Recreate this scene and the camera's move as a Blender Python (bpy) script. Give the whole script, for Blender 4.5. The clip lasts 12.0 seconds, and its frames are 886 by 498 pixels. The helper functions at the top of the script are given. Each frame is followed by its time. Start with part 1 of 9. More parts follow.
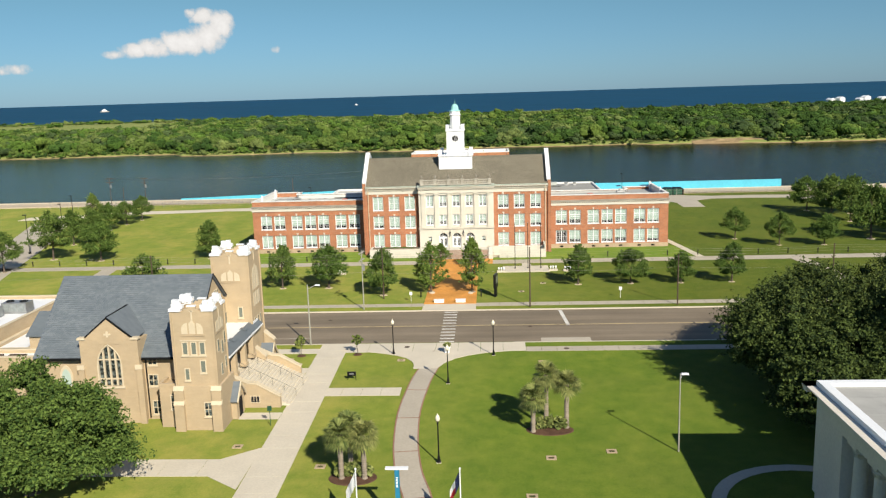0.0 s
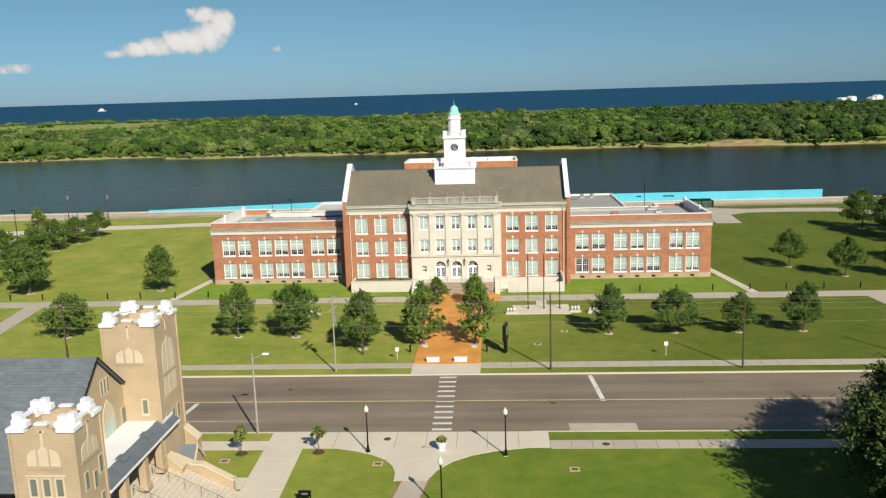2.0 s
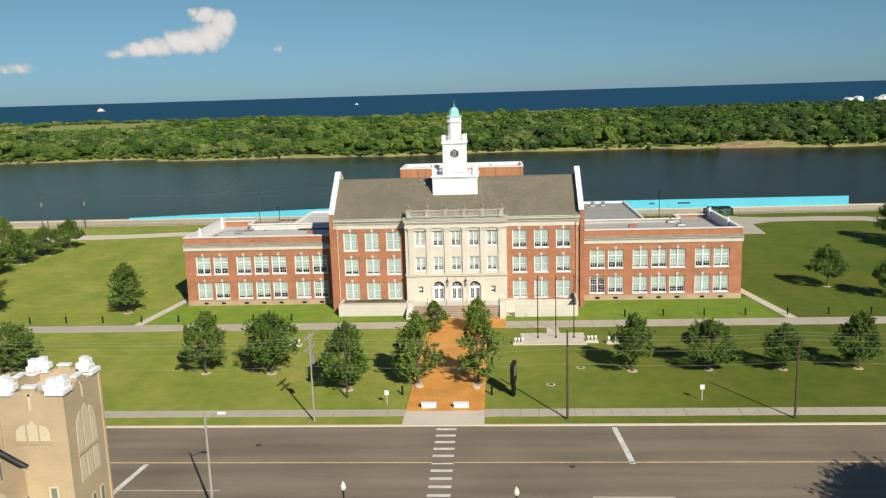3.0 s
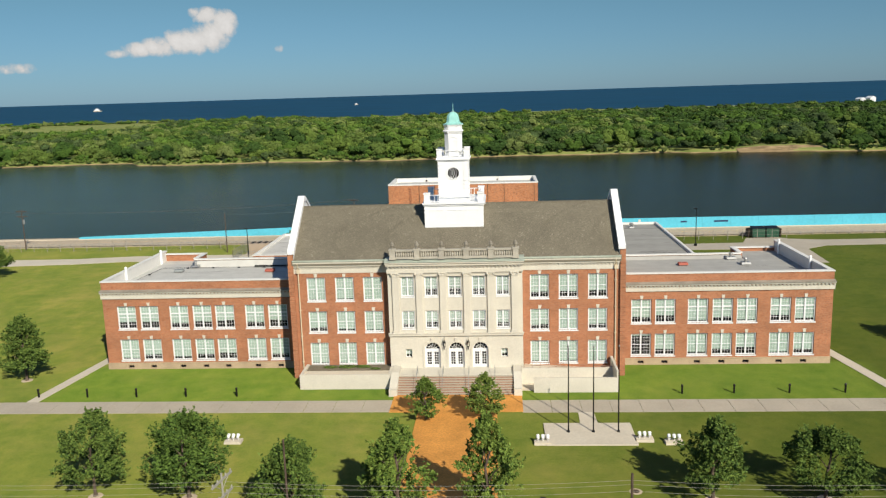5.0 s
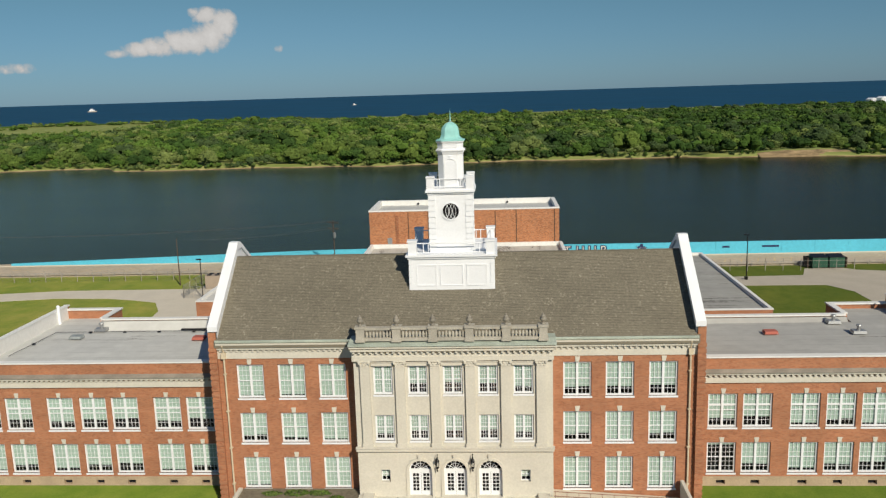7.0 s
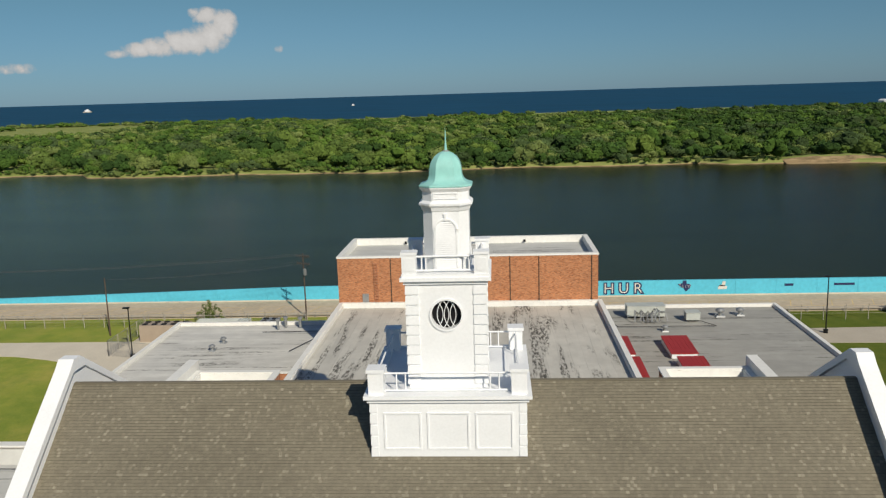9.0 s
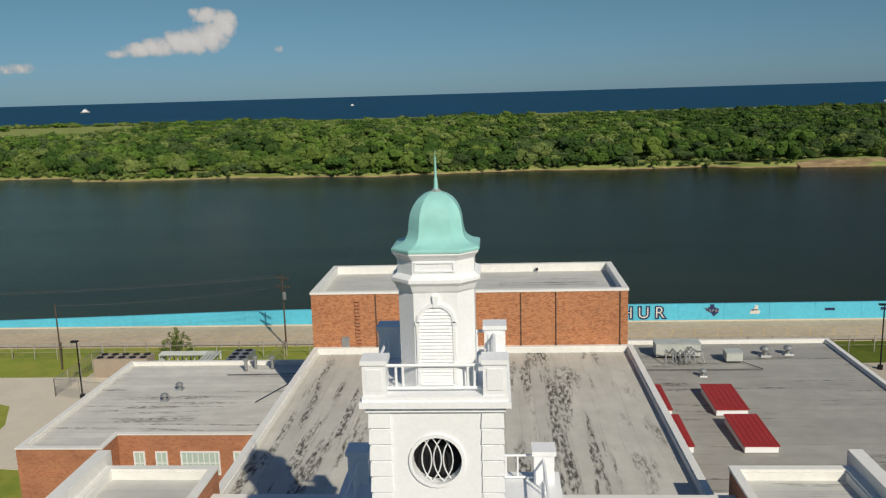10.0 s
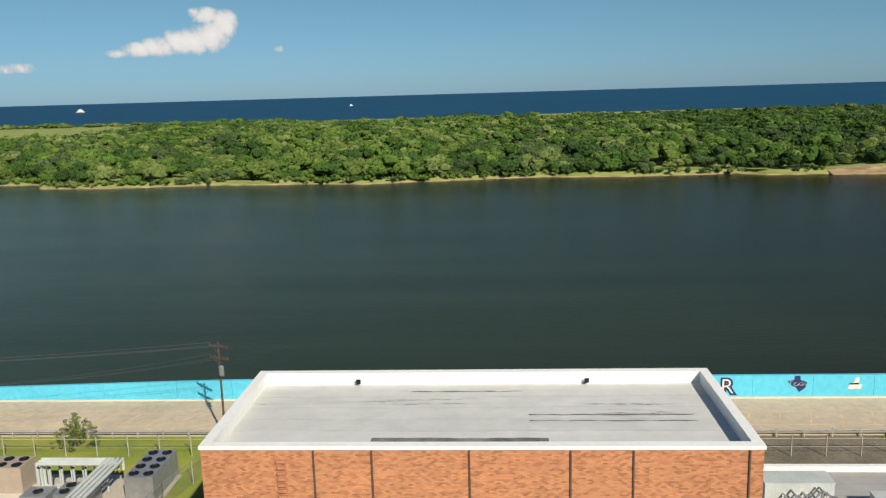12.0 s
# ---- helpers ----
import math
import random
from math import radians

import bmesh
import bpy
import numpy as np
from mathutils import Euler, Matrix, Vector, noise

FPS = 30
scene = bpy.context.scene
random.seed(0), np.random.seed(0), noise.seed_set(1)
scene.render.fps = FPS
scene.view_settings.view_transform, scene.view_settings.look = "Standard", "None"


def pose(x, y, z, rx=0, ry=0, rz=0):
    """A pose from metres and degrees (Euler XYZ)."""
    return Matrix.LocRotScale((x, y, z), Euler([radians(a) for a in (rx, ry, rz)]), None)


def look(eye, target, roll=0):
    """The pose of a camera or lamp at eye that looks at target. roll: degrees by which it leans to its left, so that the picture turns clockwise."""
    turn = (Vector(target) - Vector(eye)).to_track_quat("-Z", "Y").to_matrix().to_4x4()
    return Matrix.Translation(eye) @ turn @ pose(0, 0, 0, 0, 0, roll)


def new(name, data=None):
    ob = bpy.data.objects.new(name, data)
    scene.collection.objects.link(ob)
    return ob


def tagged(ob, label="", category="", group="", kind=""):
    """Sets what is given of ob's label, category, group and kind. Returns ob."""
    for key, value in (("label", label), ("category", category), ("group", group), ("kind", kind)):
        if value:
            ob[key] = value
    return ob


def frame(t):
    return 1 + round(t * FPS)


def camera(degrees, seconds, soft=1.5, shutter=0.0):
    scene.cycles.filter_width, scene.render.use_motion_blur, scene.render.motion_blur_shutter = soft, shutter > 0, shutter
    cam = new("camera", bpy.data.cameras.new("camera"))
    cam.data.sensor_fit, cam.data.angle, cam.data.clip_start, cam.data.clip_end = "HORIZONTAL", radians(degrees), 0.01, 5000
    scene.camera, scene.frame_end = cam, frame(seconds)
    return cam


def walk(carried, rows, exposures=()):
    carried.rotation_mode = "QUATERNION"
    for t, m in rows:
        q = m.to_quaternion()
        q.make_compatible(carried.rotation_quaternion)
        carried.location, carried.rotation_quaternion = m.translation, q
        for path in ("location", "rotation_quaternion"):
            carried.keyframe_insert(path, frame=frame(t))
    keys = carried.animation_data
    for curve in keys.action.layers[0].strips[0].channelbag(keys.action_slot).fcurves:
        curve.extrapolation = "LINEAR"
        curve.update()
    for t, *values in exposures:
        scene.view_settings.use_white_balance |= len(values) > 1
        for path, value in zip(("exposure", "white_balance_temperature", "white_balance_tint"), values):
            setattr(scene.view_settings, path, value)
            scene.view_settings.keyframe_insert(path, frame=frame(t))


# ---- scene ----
cam = camera(56.5, 12.0, 1.3)
PATH = [
    (0, (7.221, -161.755, 31.662), (7.098, -159.794, 31.289), -1.75),
    (0.5, (6.960, -154.585, 31.627), (6.837, -152.624, 31.254), -1.75),
    (1, (6.710, -147.553, 31.667), (6.587, -145.592, 31.294), -1.75),
    (1.5, (6.534, -140.447, 31.699), (6.410, -138.486, 31.325), -1.75),
    (2, (6.329, -133.310, 31.672), (6.203, -131.349, 31.297), -1.75),
    (2.5, (6.108, -126.014, 31.646), (5.980, -124.053, 31.271), -1.75),
    (4.5, (4.961, -96.117, 31.588), (4.831, -94.157, 31.213), -1.75),
    (5, (4.675, -88.663, 31.596), (4.544, -86.703, 31.221), -1.75),
    (5.5, (4.337, -81.355, 31.610), (4.206, -79.395, 31.236), -1.75),
    (6, (4.055, -73.961, 31.608), (3.924, -72.001, 31.234), -1.75),
    (6.5, (3.733, -66.585, 31.635), (3.602, -64.625, 31.261), -1.75),
    (7, (3.410, -59.177, 31.674), (3.280, -57.217, 31.299), -1.75),
    (9, (2.074, -29.670, 31.811), (1.944, -27.710, 31.437), -1.71),
    (9.5, (1.758, -22.744, 31.856), (1.628, -20.783, 31.482), -1.70),
    (10, (1.518, -15.674, 31.828), (1.388, -13.713, 31.454), -1.69),
    (10.5, (1.162, -8.740, 31.788), (1.033, -6.780, 31.415), -1.68),
    (11, (0.874, -1.747, 31.850), (0.745, 0.214, 31.477), -1.67),
    (11.5, (0.582, 5.420, 31.888), (0.452, 7.380, 31.514), -1.66),
    (12, (0.244, 12.674, 31.877), (0.114, 14.634, 31.503), -1.65),
]
walk(cam, [(t, look(eye, target, roll)) for t, eye, target, roll in PATH],
     exposures=((0, 0.26), (2.5, 0.07), (5.5, -0.09), (7, -0.3), (9, -0.32), (10.5, -0.41), (11.2, -0.11), (12, 0.14)))

import functools

# ---- light ----
SUN_EL, SUN_AZ = 34.0, (0.48, -0.877)
sun_data = bpy.data.lights.new("sun", "SUN")
sun_data.energy, sun_data.angle, sun_data.color = 5.55, radians(0.53), (1.0, 0.915, 0.76)
sun = new("sun", sun_data)
sun.matrix_world = look((90, -160, 130), (90 - 0.48 * 100, -160 + 0.877 * 100, 130 - 100 * math.tan(radians(SUN_EL))))

world = bpy.data.worlds.new("sky")
scene.world = world
world.use_nodes = True
wt = world.node_tree
wt.nodes.clear()
w_out = wt.nodes.new("ShaderNodeOutputWorld")
w_bg = wt.nodes.new("ShaderNodeBackground")
w_sky = wt.nodes.new("ShaderNodeTexSky")
w_sky.sky_type = "NISHITA"
w_sky.sun_disc = False
w_sky.sun_elevation = radians(SUN_EL)
w_sky.sun_rotation = math.atan2(SUN_AZ[0], SUN_AZ[1])
w_sky.altitude, w_sky.air_density, w_sky.dust_density, w_sky.ozone_density = 20, 1.0, 0.15, 4.0
w_bg.inputs["Strength"].default_value = 0.082


def w_math(op, a, b=None):
    n = wt.nodes.new("ShaderNodeMath")
    n.operation = op
    for i, v in enumerate((a, b)):
        if v is None:
            continue
        if isinstance(v, (int, float)):
            n.inputs[i].default_value = v
        else:
            wt.links.new(v, n.inputs[i])
    return n.outputs[0]


# fair-weather clouds low over the water: (bearing, height, half-width, half-height, thickness)
CLOUDS = ((-0.452, 0.0565, 0.022, 0.0065, -0.2), (-0.428, 0.0605, 0.022, 0.0095, 0.15), (-0.402, 0.0635, 0.026, 0.0115, 0.3), (-0.3815, 0.069, 0.016, 0.0145, 0.3), (-0.360, 0.068, 0.028, 0.0145, 0.35),
          (-0.338, 0.0735, 0.022, 0.0175, 0.35), (-0.321, 0.087, 0.016, 0.0165, 0.3), (-0.341, 0.097, 0.017, 0.0105, 0.15), (-0.356, 0.1015, 0.009, 0.0065, 0.0), (-0.2553, 0.0569, 0.0085, 0.006, -0.4), (-0.5839, 0.0429, 0.03, 0.0085, -0.2))
w_tc = wt.nodes.new("ShaderNodeTexCoord")
w_sep = wt.nodes.new("ShaderNodeSeparateXYZ")
wt.links.new(w_tc.outputs["Generated"], w_sep.inputs[0])
ahead = w_math("MAXIMUM", w_sep.outputs["Y"], 0.05)
w_u, w_v = w_math("DIVIDE", w_sep.outputs["X"], ahead), w_math("DIVIDE", w_sep.outputs["Z"], ahead)
puff = None
for cu, cv, ca, cb, thick in CLOUDS:
    du_ = w_math("DIVIDE", w_math("SUBTRACT", w_u, cu), ca)
    dv_ = w_math("DIVIDE", w_math("SUBTRACT", w_v, cv), cb)
    one = w_math("SUBTRACT", 1.0 + thick, w_math("ADD", w_math("MULTIPLY", du_, du_), w_math("MULTIPLY", dv_, dv_)))
    puff = one if puff is None else w_math("MAXIMUM", puff, one)
w_n = wt.nodes.new("ShaderNodeTexNoise")
w_n.inputs["Scale"].default_value, w_n.inputs["Detail"].default_value, w_n.inputs["Roughness"].default_value = 62.0, 10.0, 0.62
wt.links.new(w_tc.outputs["Generated"], w_n.inputs["Vector"])
body = w_math("ADD", puff, w_math("MULTIPLY", w_math("SUBTRACT", w_n.outputs["Fac"], 0.5), 2.6))
cover = wt.nodes.new("ShaderNodeMapRange")
cover.inputs["From Min"].default_value, cover.inputs["From Max"].default_value = 0.0, 0.85
wt.links.new(body, cover.inputs["Value"])
lit = wt.nodes.new("ShaderNodeMapRange")
lit.inputs["From Min"].default_value, lit.inputs["From Max"].default_value = -0.3, 1.6
lit.inputs["To Min"].default_value, lit.inputs["To Max"].default_value = 5.9, 9.4
wt.links.new(body, lit.inputs["Value"])
c_col = wt.nodes.new("ShaderNodeCombineColor")
for i, k in enumerate((1.0, 0.975, 0.945)):
    wt.links.new(w_math("MULTIPLY", lit.outputs[0], k), c_col.inputs[i])
# humid air: the glow at the horizon is held back and turned bluer
haze = wt.nodes.new("ShaderNodeValToRGB")
for el, (p, c) in zip((haze.color_ramp.elements[0], haze.color_ramp.elements[1], haze.color_ramp.elements.new(0.5)), ((0.0, (0.335, 0.555, 0.905, 1)), (1.0, (0.23, 0.305, 0.345, 1)), (0.35, (0.45, 0.625, 0.655, 1)))):
    el.position, el.color = p, c
wt.links.new(w_math("MULTIPLY", w_math("MAXIMUM", w_sep.outputs["Z"], 0.0), 3.0), haze.inputs[0])
tint = wt.nodes.new("ShaderNodeMix")
tint.data_type, tint.blend_type = "RGBA", "MULTIPLY"
tint.inputs["Factor"].default_value = 1.0
wt.links.new(w_sky.outputs[0], tint.inputs["A"])
wt.links.new(haze.outputs[0], tint.inputs["B"])
w_mix = wt.nodes.new("ShaderNodeMix")
w_mix.data_type = "RGBA"
wt.links.new(cover.outputs[0], w_mix.inputs["Factor"])
wt.links.new(tint.outputs["Result"], w_mix.inputs["A"])
wt.links.new(c_col.outputs[0], w_mix.inputs["B"])
wt.links.new(w_mix.outputs["Result"], w_bg.inputs[0])
wt.links.new(w_bg.outputs[0], w_out.inputs[0])


# ---- materials ----
def shader(name, rough=0.7, metal=0.0, spec=0.5):
    m = bpy.data.materials.new(name)
    m.use_nodes = True
    b = m.node_tree.nodes["Principled BSDF"]
    b.inputs["Roughness"].default_value = rough
    b.inputs["Metallic"].default_value = metal
    b.inputs["Specular IOR Level"].default_value = spec
    return m, m.node_tree, b


def world_coords(nt, scale=(1, 1, 1)):
    g = nt.nodes.new("ShaderNodeNewGeometry")
    mp = nt.nodes.new("ShaderNodeMapping")
    mp.inputs["Scale"].default_value = scale
    nt.links.new(g.outputs["Position"], mp.inputs[0])
    return mp.outputs[0]


def noise_fac(nt, vec, scale, detail=4, rough=0.55):
    n = nt.nodes.new("ShaderNodeTexNoise")
    n.inputs["Scale"].default_value = scale
    n.inputs["Detail"].default_value = detail
    n.inputs["Roughness"].default_value = rough
    nt.links.new(vec, n.inputs["Vector"])
    return n.outputs["Fac"]


def ramp(nt, fac, stops):
    r = nt.nodes.new("ShaderNodeValToRGB")
    e = r.color_ramp.elements
    while len(e) < len(stops):
        e.new(0.5)
    for el, (p, c) in zip(e, stops):
        el.position = p
        el.color = (*c, 1) if len(c) == 3 else c
    nt.links.new(fac, r.inputs[0])
    return r.outputs[0]


def grey(nt, fac, lo, hi, a=0.0, b=1.0):
    return ramp(nt, fac, [(lo, (a, a, a)), (hi, (b, b, b))])


def mix(nt, fac, a, b, how="MIX"):
    n = nt.nodes.new("ShaderNodeMix")
    n.data_type, n.blend_type = "RGBA", how
    for sock, v in ((n.inputs["Factor"], fac), (n.inputs["A"], a), (n.inputs["B"], b)):
        if isinstance(v, (int, float)):
            sock.default_value = v
        elif isinstance(v, tuple):
            sock.default_value = (*v, 1)
        else:
            nt.links.new(v, sock)
    return n.outputs["Result"]


def bump(nt, b, height, strength=0.3, dist=0.02):
    n = nt.nodes.new("ShaderNodeBump")
    n.inputs["Strength"].default_value = strength
    n.inputs["Distance"].default_value = dist
    nt.links.new(height, n.inputs["Height"])
    nt.links.new(n.outputs[0], b.inputs["Normal"])


def paint_of(nt, b, col):
    nt.links.new(col, b.inputs["Base Color"])


def plain(name, col, rough=0.6, metal=0.0, var=0.12, scale=3.0, spec=0.4):
    """A surface of one colour with grain and broad stains."""
    m, nt, b = shader(name, rough, metal, spec)
    v = world_coords(nt)
    dark = tuple(c * (1 - var) for c in col)
    light = tuple(min(1, c * (1 + var * 0.6)) for c in col)
    c1 = ramp(nt, noise_fac(nt, v, scale * 6, 5), [(0.3, dark), (0.7, light)])
    c2 = ramp(nt, noise_fac(nt, v, scale * 0.4, 3), [(0.35, tuple(c * (1 - var) for c in (1, 1, 1))), (0.65, (1, 1, 1))])
    paint_of(nt, b, mix(nt, 1.0, c1, c2, "MULTIPLY"))
    bump(nt, b, noise_fac(nt, v, scale * 14, 4), 0.15, 0.01)
    return m


def brick_mat(name, c1, c2, mortar, length=0.21, height=0.075, axis="x", stain=0.25, dabs=1.0, broad=0.55):
    """Brickwork by height and run along the wall."""
    m, nt, b = shader(name, 0.85, 0, 0.25)
    g = nt.nodes.new("ShaderNodeNewGeometry")
    sep = nt.nodes.new("ShaderNodeSeparateXYZ")
    nt.links.new(g.outputs["Position"], sep.inputs[0])
    add = nt.nodes.new("ShaderNodeMath")
    nt.links.new(sep.outputs["X"], add.inputs[0])
    nt.links.new(sep.outputs["Y"], add.inputs[1])
    comb = nt.nodes.new("ShaderNodeCombineXYZ")
    nt.links.new(add.outputs[0], comb.inputs["X"])
    nt.links.new(sep.outputs["Z"], comb.inputs["Y"])
    br = nt.nodes.new("ShaderNodeTexBrick")
    br.inputs["Scale"].default_value = 1.0
    br.inputs["Brick Width"].default_value = length
    br.inputs["Row Height"].default_value = height
    br.inputs["Mortar Size"].default_value = 0.006
    br.inputs["Bias"].default_value = -0.1
    br.inputs["Color1"].default_value = (*c1, 1)
    br.inputs["Color2"].default_value = (*c2, 1)
    br.inputs["Mortar"].default_value = (*mortar, 1)
    nt.links.new(comb.outputs[0], br.inputs["Vector"])
    big = ramp(nt, noise_fac(nt, world_coords(nt, (0.5, 0.5, 0.8)), 0.7, 5), [(0.3, (1 - stain,) * 3), (0.7, (1.08, 1.05, 1.02))])
    dab = ramp(nt, noise_fac(nt, world_coords(nt, (1.2, 1.2, 5.0)), 1.1, 4), [(0.42, (1, 1, 1)), (0.62, tuple(1 - dabs * broad * k for k in (0.13, 0.16, 0.17)))])
    # a scatter of overburnt bricks
    burnt = nt.nodes.new("ShaderNodeTexBrick")
    for key, val in (("Scale", 1.0), ("Brick Width", length), ("Row Height", height), ("Mortar Size", 0.0), ("Bias", -0.74)):
        burnt.inputs[key].default_value = val
    burnt.inputs["Color1"].default_value = (1, 1, 1, 1)
    burnt.inputs["Color2"].default_value = (1 - 0.55 * dabs, 1 - 0.6 * dabs, 1 - 0.6 * dabs, 1)
    nt.links.new(comb.outputs[0], burnt.inputs["Vector"])
    col = mix(nt, 1.0, mix(nt, 1.0, br.outputs["Color"], burnt.outputs["Color"], "MULTIPLY"), big, "MULTIPLY")
    paint_of(nt, b, mix(nt, 1.0, col, dab, "MULTIPLY"))
    bump(nt, b, br.outputs["Fac"], -0.4, 0.008)
    return m


M = {}
M["brick"] = brick_mat("red_brick", (0.465, 0.203, 0.105), (0.375, 0.150, 0.080), (0.40, 0.25, 0.16), stain=0.2)
M["stage_brick"] = brick_mat("orange_brick", (0.51, 0.225, 0.105), (0.31, 0.118, 0.056), (0.30, 0.19, 0.12), 0.21, 0.078, stain=0.09, dabs=0.95, broad=0.06)
M["church_brick"] = brick_mat("tan_brick", (0.435, 0.345, 0.222), (0.475, 0.375, 0.247), (0.49, 0.40, 0.28), 0.25, 0.09, stain=0.12, dabs=0.35)
M["stone"] = plain("cream_limestone", (0.625, 0.592, 0.505), 0.8, 0, 0.08, 1.2, 0.3)
M["stone_old"] = plain("weathered_limestone", (0.47, 0.44, 0.37), 0.85, 0, 0.22, 2.2, 0.3)
M["stone_grey"] = plain("stained_limestone_top", (0.31, 0.285, 0.235), 0.9, 0, 0.25, 2.0, 0.3)
M["plinth"] = plain("tan_plinth_stone", (0.50, 0.385, 0.255), 0.85, 0, 0.18, 1.4, 0.3)
M["church_stone"] = plain("pale_cast_stone", (0.62, 0.53, 0.38), 0.8, 0, 0.10, 2.0, 0.3)
M["white"] = plain("white_paint", (0.80, 0.815, 0.83), 0.5, 0, 0.04, 1.5, 0.4)
M["coping"] = plain("weathered_white_coping", (0.75, 0.745, 0.71), 0.6, 0, 0.06, 0.5, 0.3)
M["copper"] = plain("green_copper", (0.30, 0.61, 0.565), 0.38, 0.0, 0.09, 0.5, 0.5)
M["lead"] = plain("grey_lead_sheet", (0.30, 0.33, 0.33), 0.6, 0.0, 0.3, 6.0, 0.4)
M["unit_paint"] = plain("pale_grey_enamel", (0.50, 0.53, 0.50), 0.5, 0.1, 0.12, 2.0)
M["copper_pale"] = plain("pale_copper", (0.46, 0.52, 0.44), 0.6, 0.0, 0.25, 1.6, 0.5)
M["concrete"] = plain("concrete", (0.62, 0.56, 0.45), 0.85, 0, 0.08, 0.8, 0.3)
M["concrete_grey"] = plain("old_concrete", (0.46, 0.41, 0.33), 0.88, 0, 0.09, 0.7, 0.3)
M["black_metal"] = plain("black_metal", (0.012, 0.012, 0.012), 0.45, 0.3, 0.2, 4.0)
M["grey_metal"] = plain("galvanised_metal", (0.38, 0.39, 0.39), 0.45, 0.6, 0.15, 4.0)
M["wood_pole"] = plain("weathered_wood", (0.11, 0.08, 0.06), 0.9, 0, 0.3, 5.0, 0.2)
M["pole_pale"] = plain("pale_pole", (0.34, 0.33, 0.28), 0.7, 0, 0.15, 3.0, 0.3)
M["slate"] = plain("blue_grey_slate", (0.125, 0.145, 0.175), 0.7, 0, 0.18, 1.6, 0.4)
M["turquoise"] = plain("turquoise_wall_paint", (0.10, 0.50, 0.66), 0.7, 0, 0.10, 0.35, 0.3)
M["red_metal"] = plain("red_sheet_metal", (0.34, 0.030, 0.026), 0.5, 0.0, 0.12, 1.0)
M["levee"] = plain("tan_concrete", (0.54, 0.45, 0.33), 0.9, 0, 0.14, 0.25, 0.2)
M["wire"] = plain("dark_cable", (0.10, 0.10, 0.10), 0.6, 0.2, 0.1, 4.0)
M["rail_wood"] = plain("silver_wood", (0.40, 0.37, 0.32), 0.85, 0, 0.2, 4.0, 0.2)
# near-black for openings and rooms behind glass: their shade is put into it
M["dark"] = plain("near_black", (0.02, 0.02, 0.022), 0.9, 0, 0.1, 1.0, 0.1)
M["blind"] = plain("pale_green_blind", (0.43, 0.53, 0.47), 0.7, 0, 0.06, 2.0, 0.3)
M["road_white"] = plain("white_road_paint", (0.72, 0.70, 0.64), 0.8, 0, 0.22, 2.2, 0.3)
M["road_yellow"] = plain("yellow_road_paint", (0.70, 0.54, 0.27), 0.8, 0, 0.25, 1.5, 0.3)
M["earth"] = plain("bare_earth", (0.215, 0.185, 0.135), 0.95, 0, 0.3, 0.6, 0.1)
M["soil"] = plain("brown_mulch", (0.13, 0.075, 0.05), 0.95, 0, 0.3, 3.0, 0.1)
M["terracotta"] = plain("orange_paving", (0.72, 0.33, 0.075), 0.85, 0, 0.22, 0.9, 0.3)
M["brick_edge"] = plain("pink_edging_brick", (0.34, 0.19, 0.13), 0.85, 0, 0.2, 3.0, 0.3)
M["roof_hatch_red"] = plain("faded_red_sheet", (0.42, 0.12, 0.085), 0.7, 0, 0.15, 3.0)
M["tan_metal"] = plain("beige_sheet_metal", (0.38, 0.31, 0.24), 0.6, 0.1, 0.12, 2.0)
M["green_bin"] = plain("dark_green_steel", (0.025, 0.10, 0.06), 0.5, 0.1, 0.2, 2.0)
M["blue_banner"] = plain("blue_banner", (0.02, 0.20, 0.34), 0.6, 0, 0.1, 1.0)
M["navy"] = plain("navy_cloth", (0.02, 0.03, 0.10), 0.8, 0, 0.1, 2.0)
M["red_cloth"] = plain("red_cloth", (0.40, 0.03, 0.04), 0.8, 0, 0.1, 2.0)
M["cream_glass"] = plain("milk_glass_globe", (0.75, 0.70, 0.55), 0.25, 0, 0.04, 2.0, 0.5)


def asphalt_mat():
    m, nt, b = shader("asphalt", 0.9, 0, 0.25)
    v = world_coords(nt)
    base = ramp(nt, noise_fac(nt, v, 9, 6, 0.7), [(0.3, (0.168, 0.139, 0.103)), (0.7, (0.257, 0.213, 0.156))])
    streak = ramp(nt, noise_fac(nt, world_coords(nt, (0.03, 0.55, 1)), 1.0, 4), [(0.35, (0.82, 0.82, 0.82)), (0.65, (1.12, 1.1, 1.08))])
    patch = ramp(nt, noise_fac(nt, world_coords(nt, (0.12, 0.12, 1)), 1.0, 5), [(0.3, (0.86, 0.85, 0.84)), (0.7, (1.1, 1.1, 1.1))])
    col = mix(nt, 1.0, mix(nt, 1.0, base, streak, "MULTIPLY"), patch, "MULTIPLY")
    paint_of(nt, b, col)
    bump(nt, b, noise_fac(nt, v, 40, 3), 0.3, 0.01)
    return m


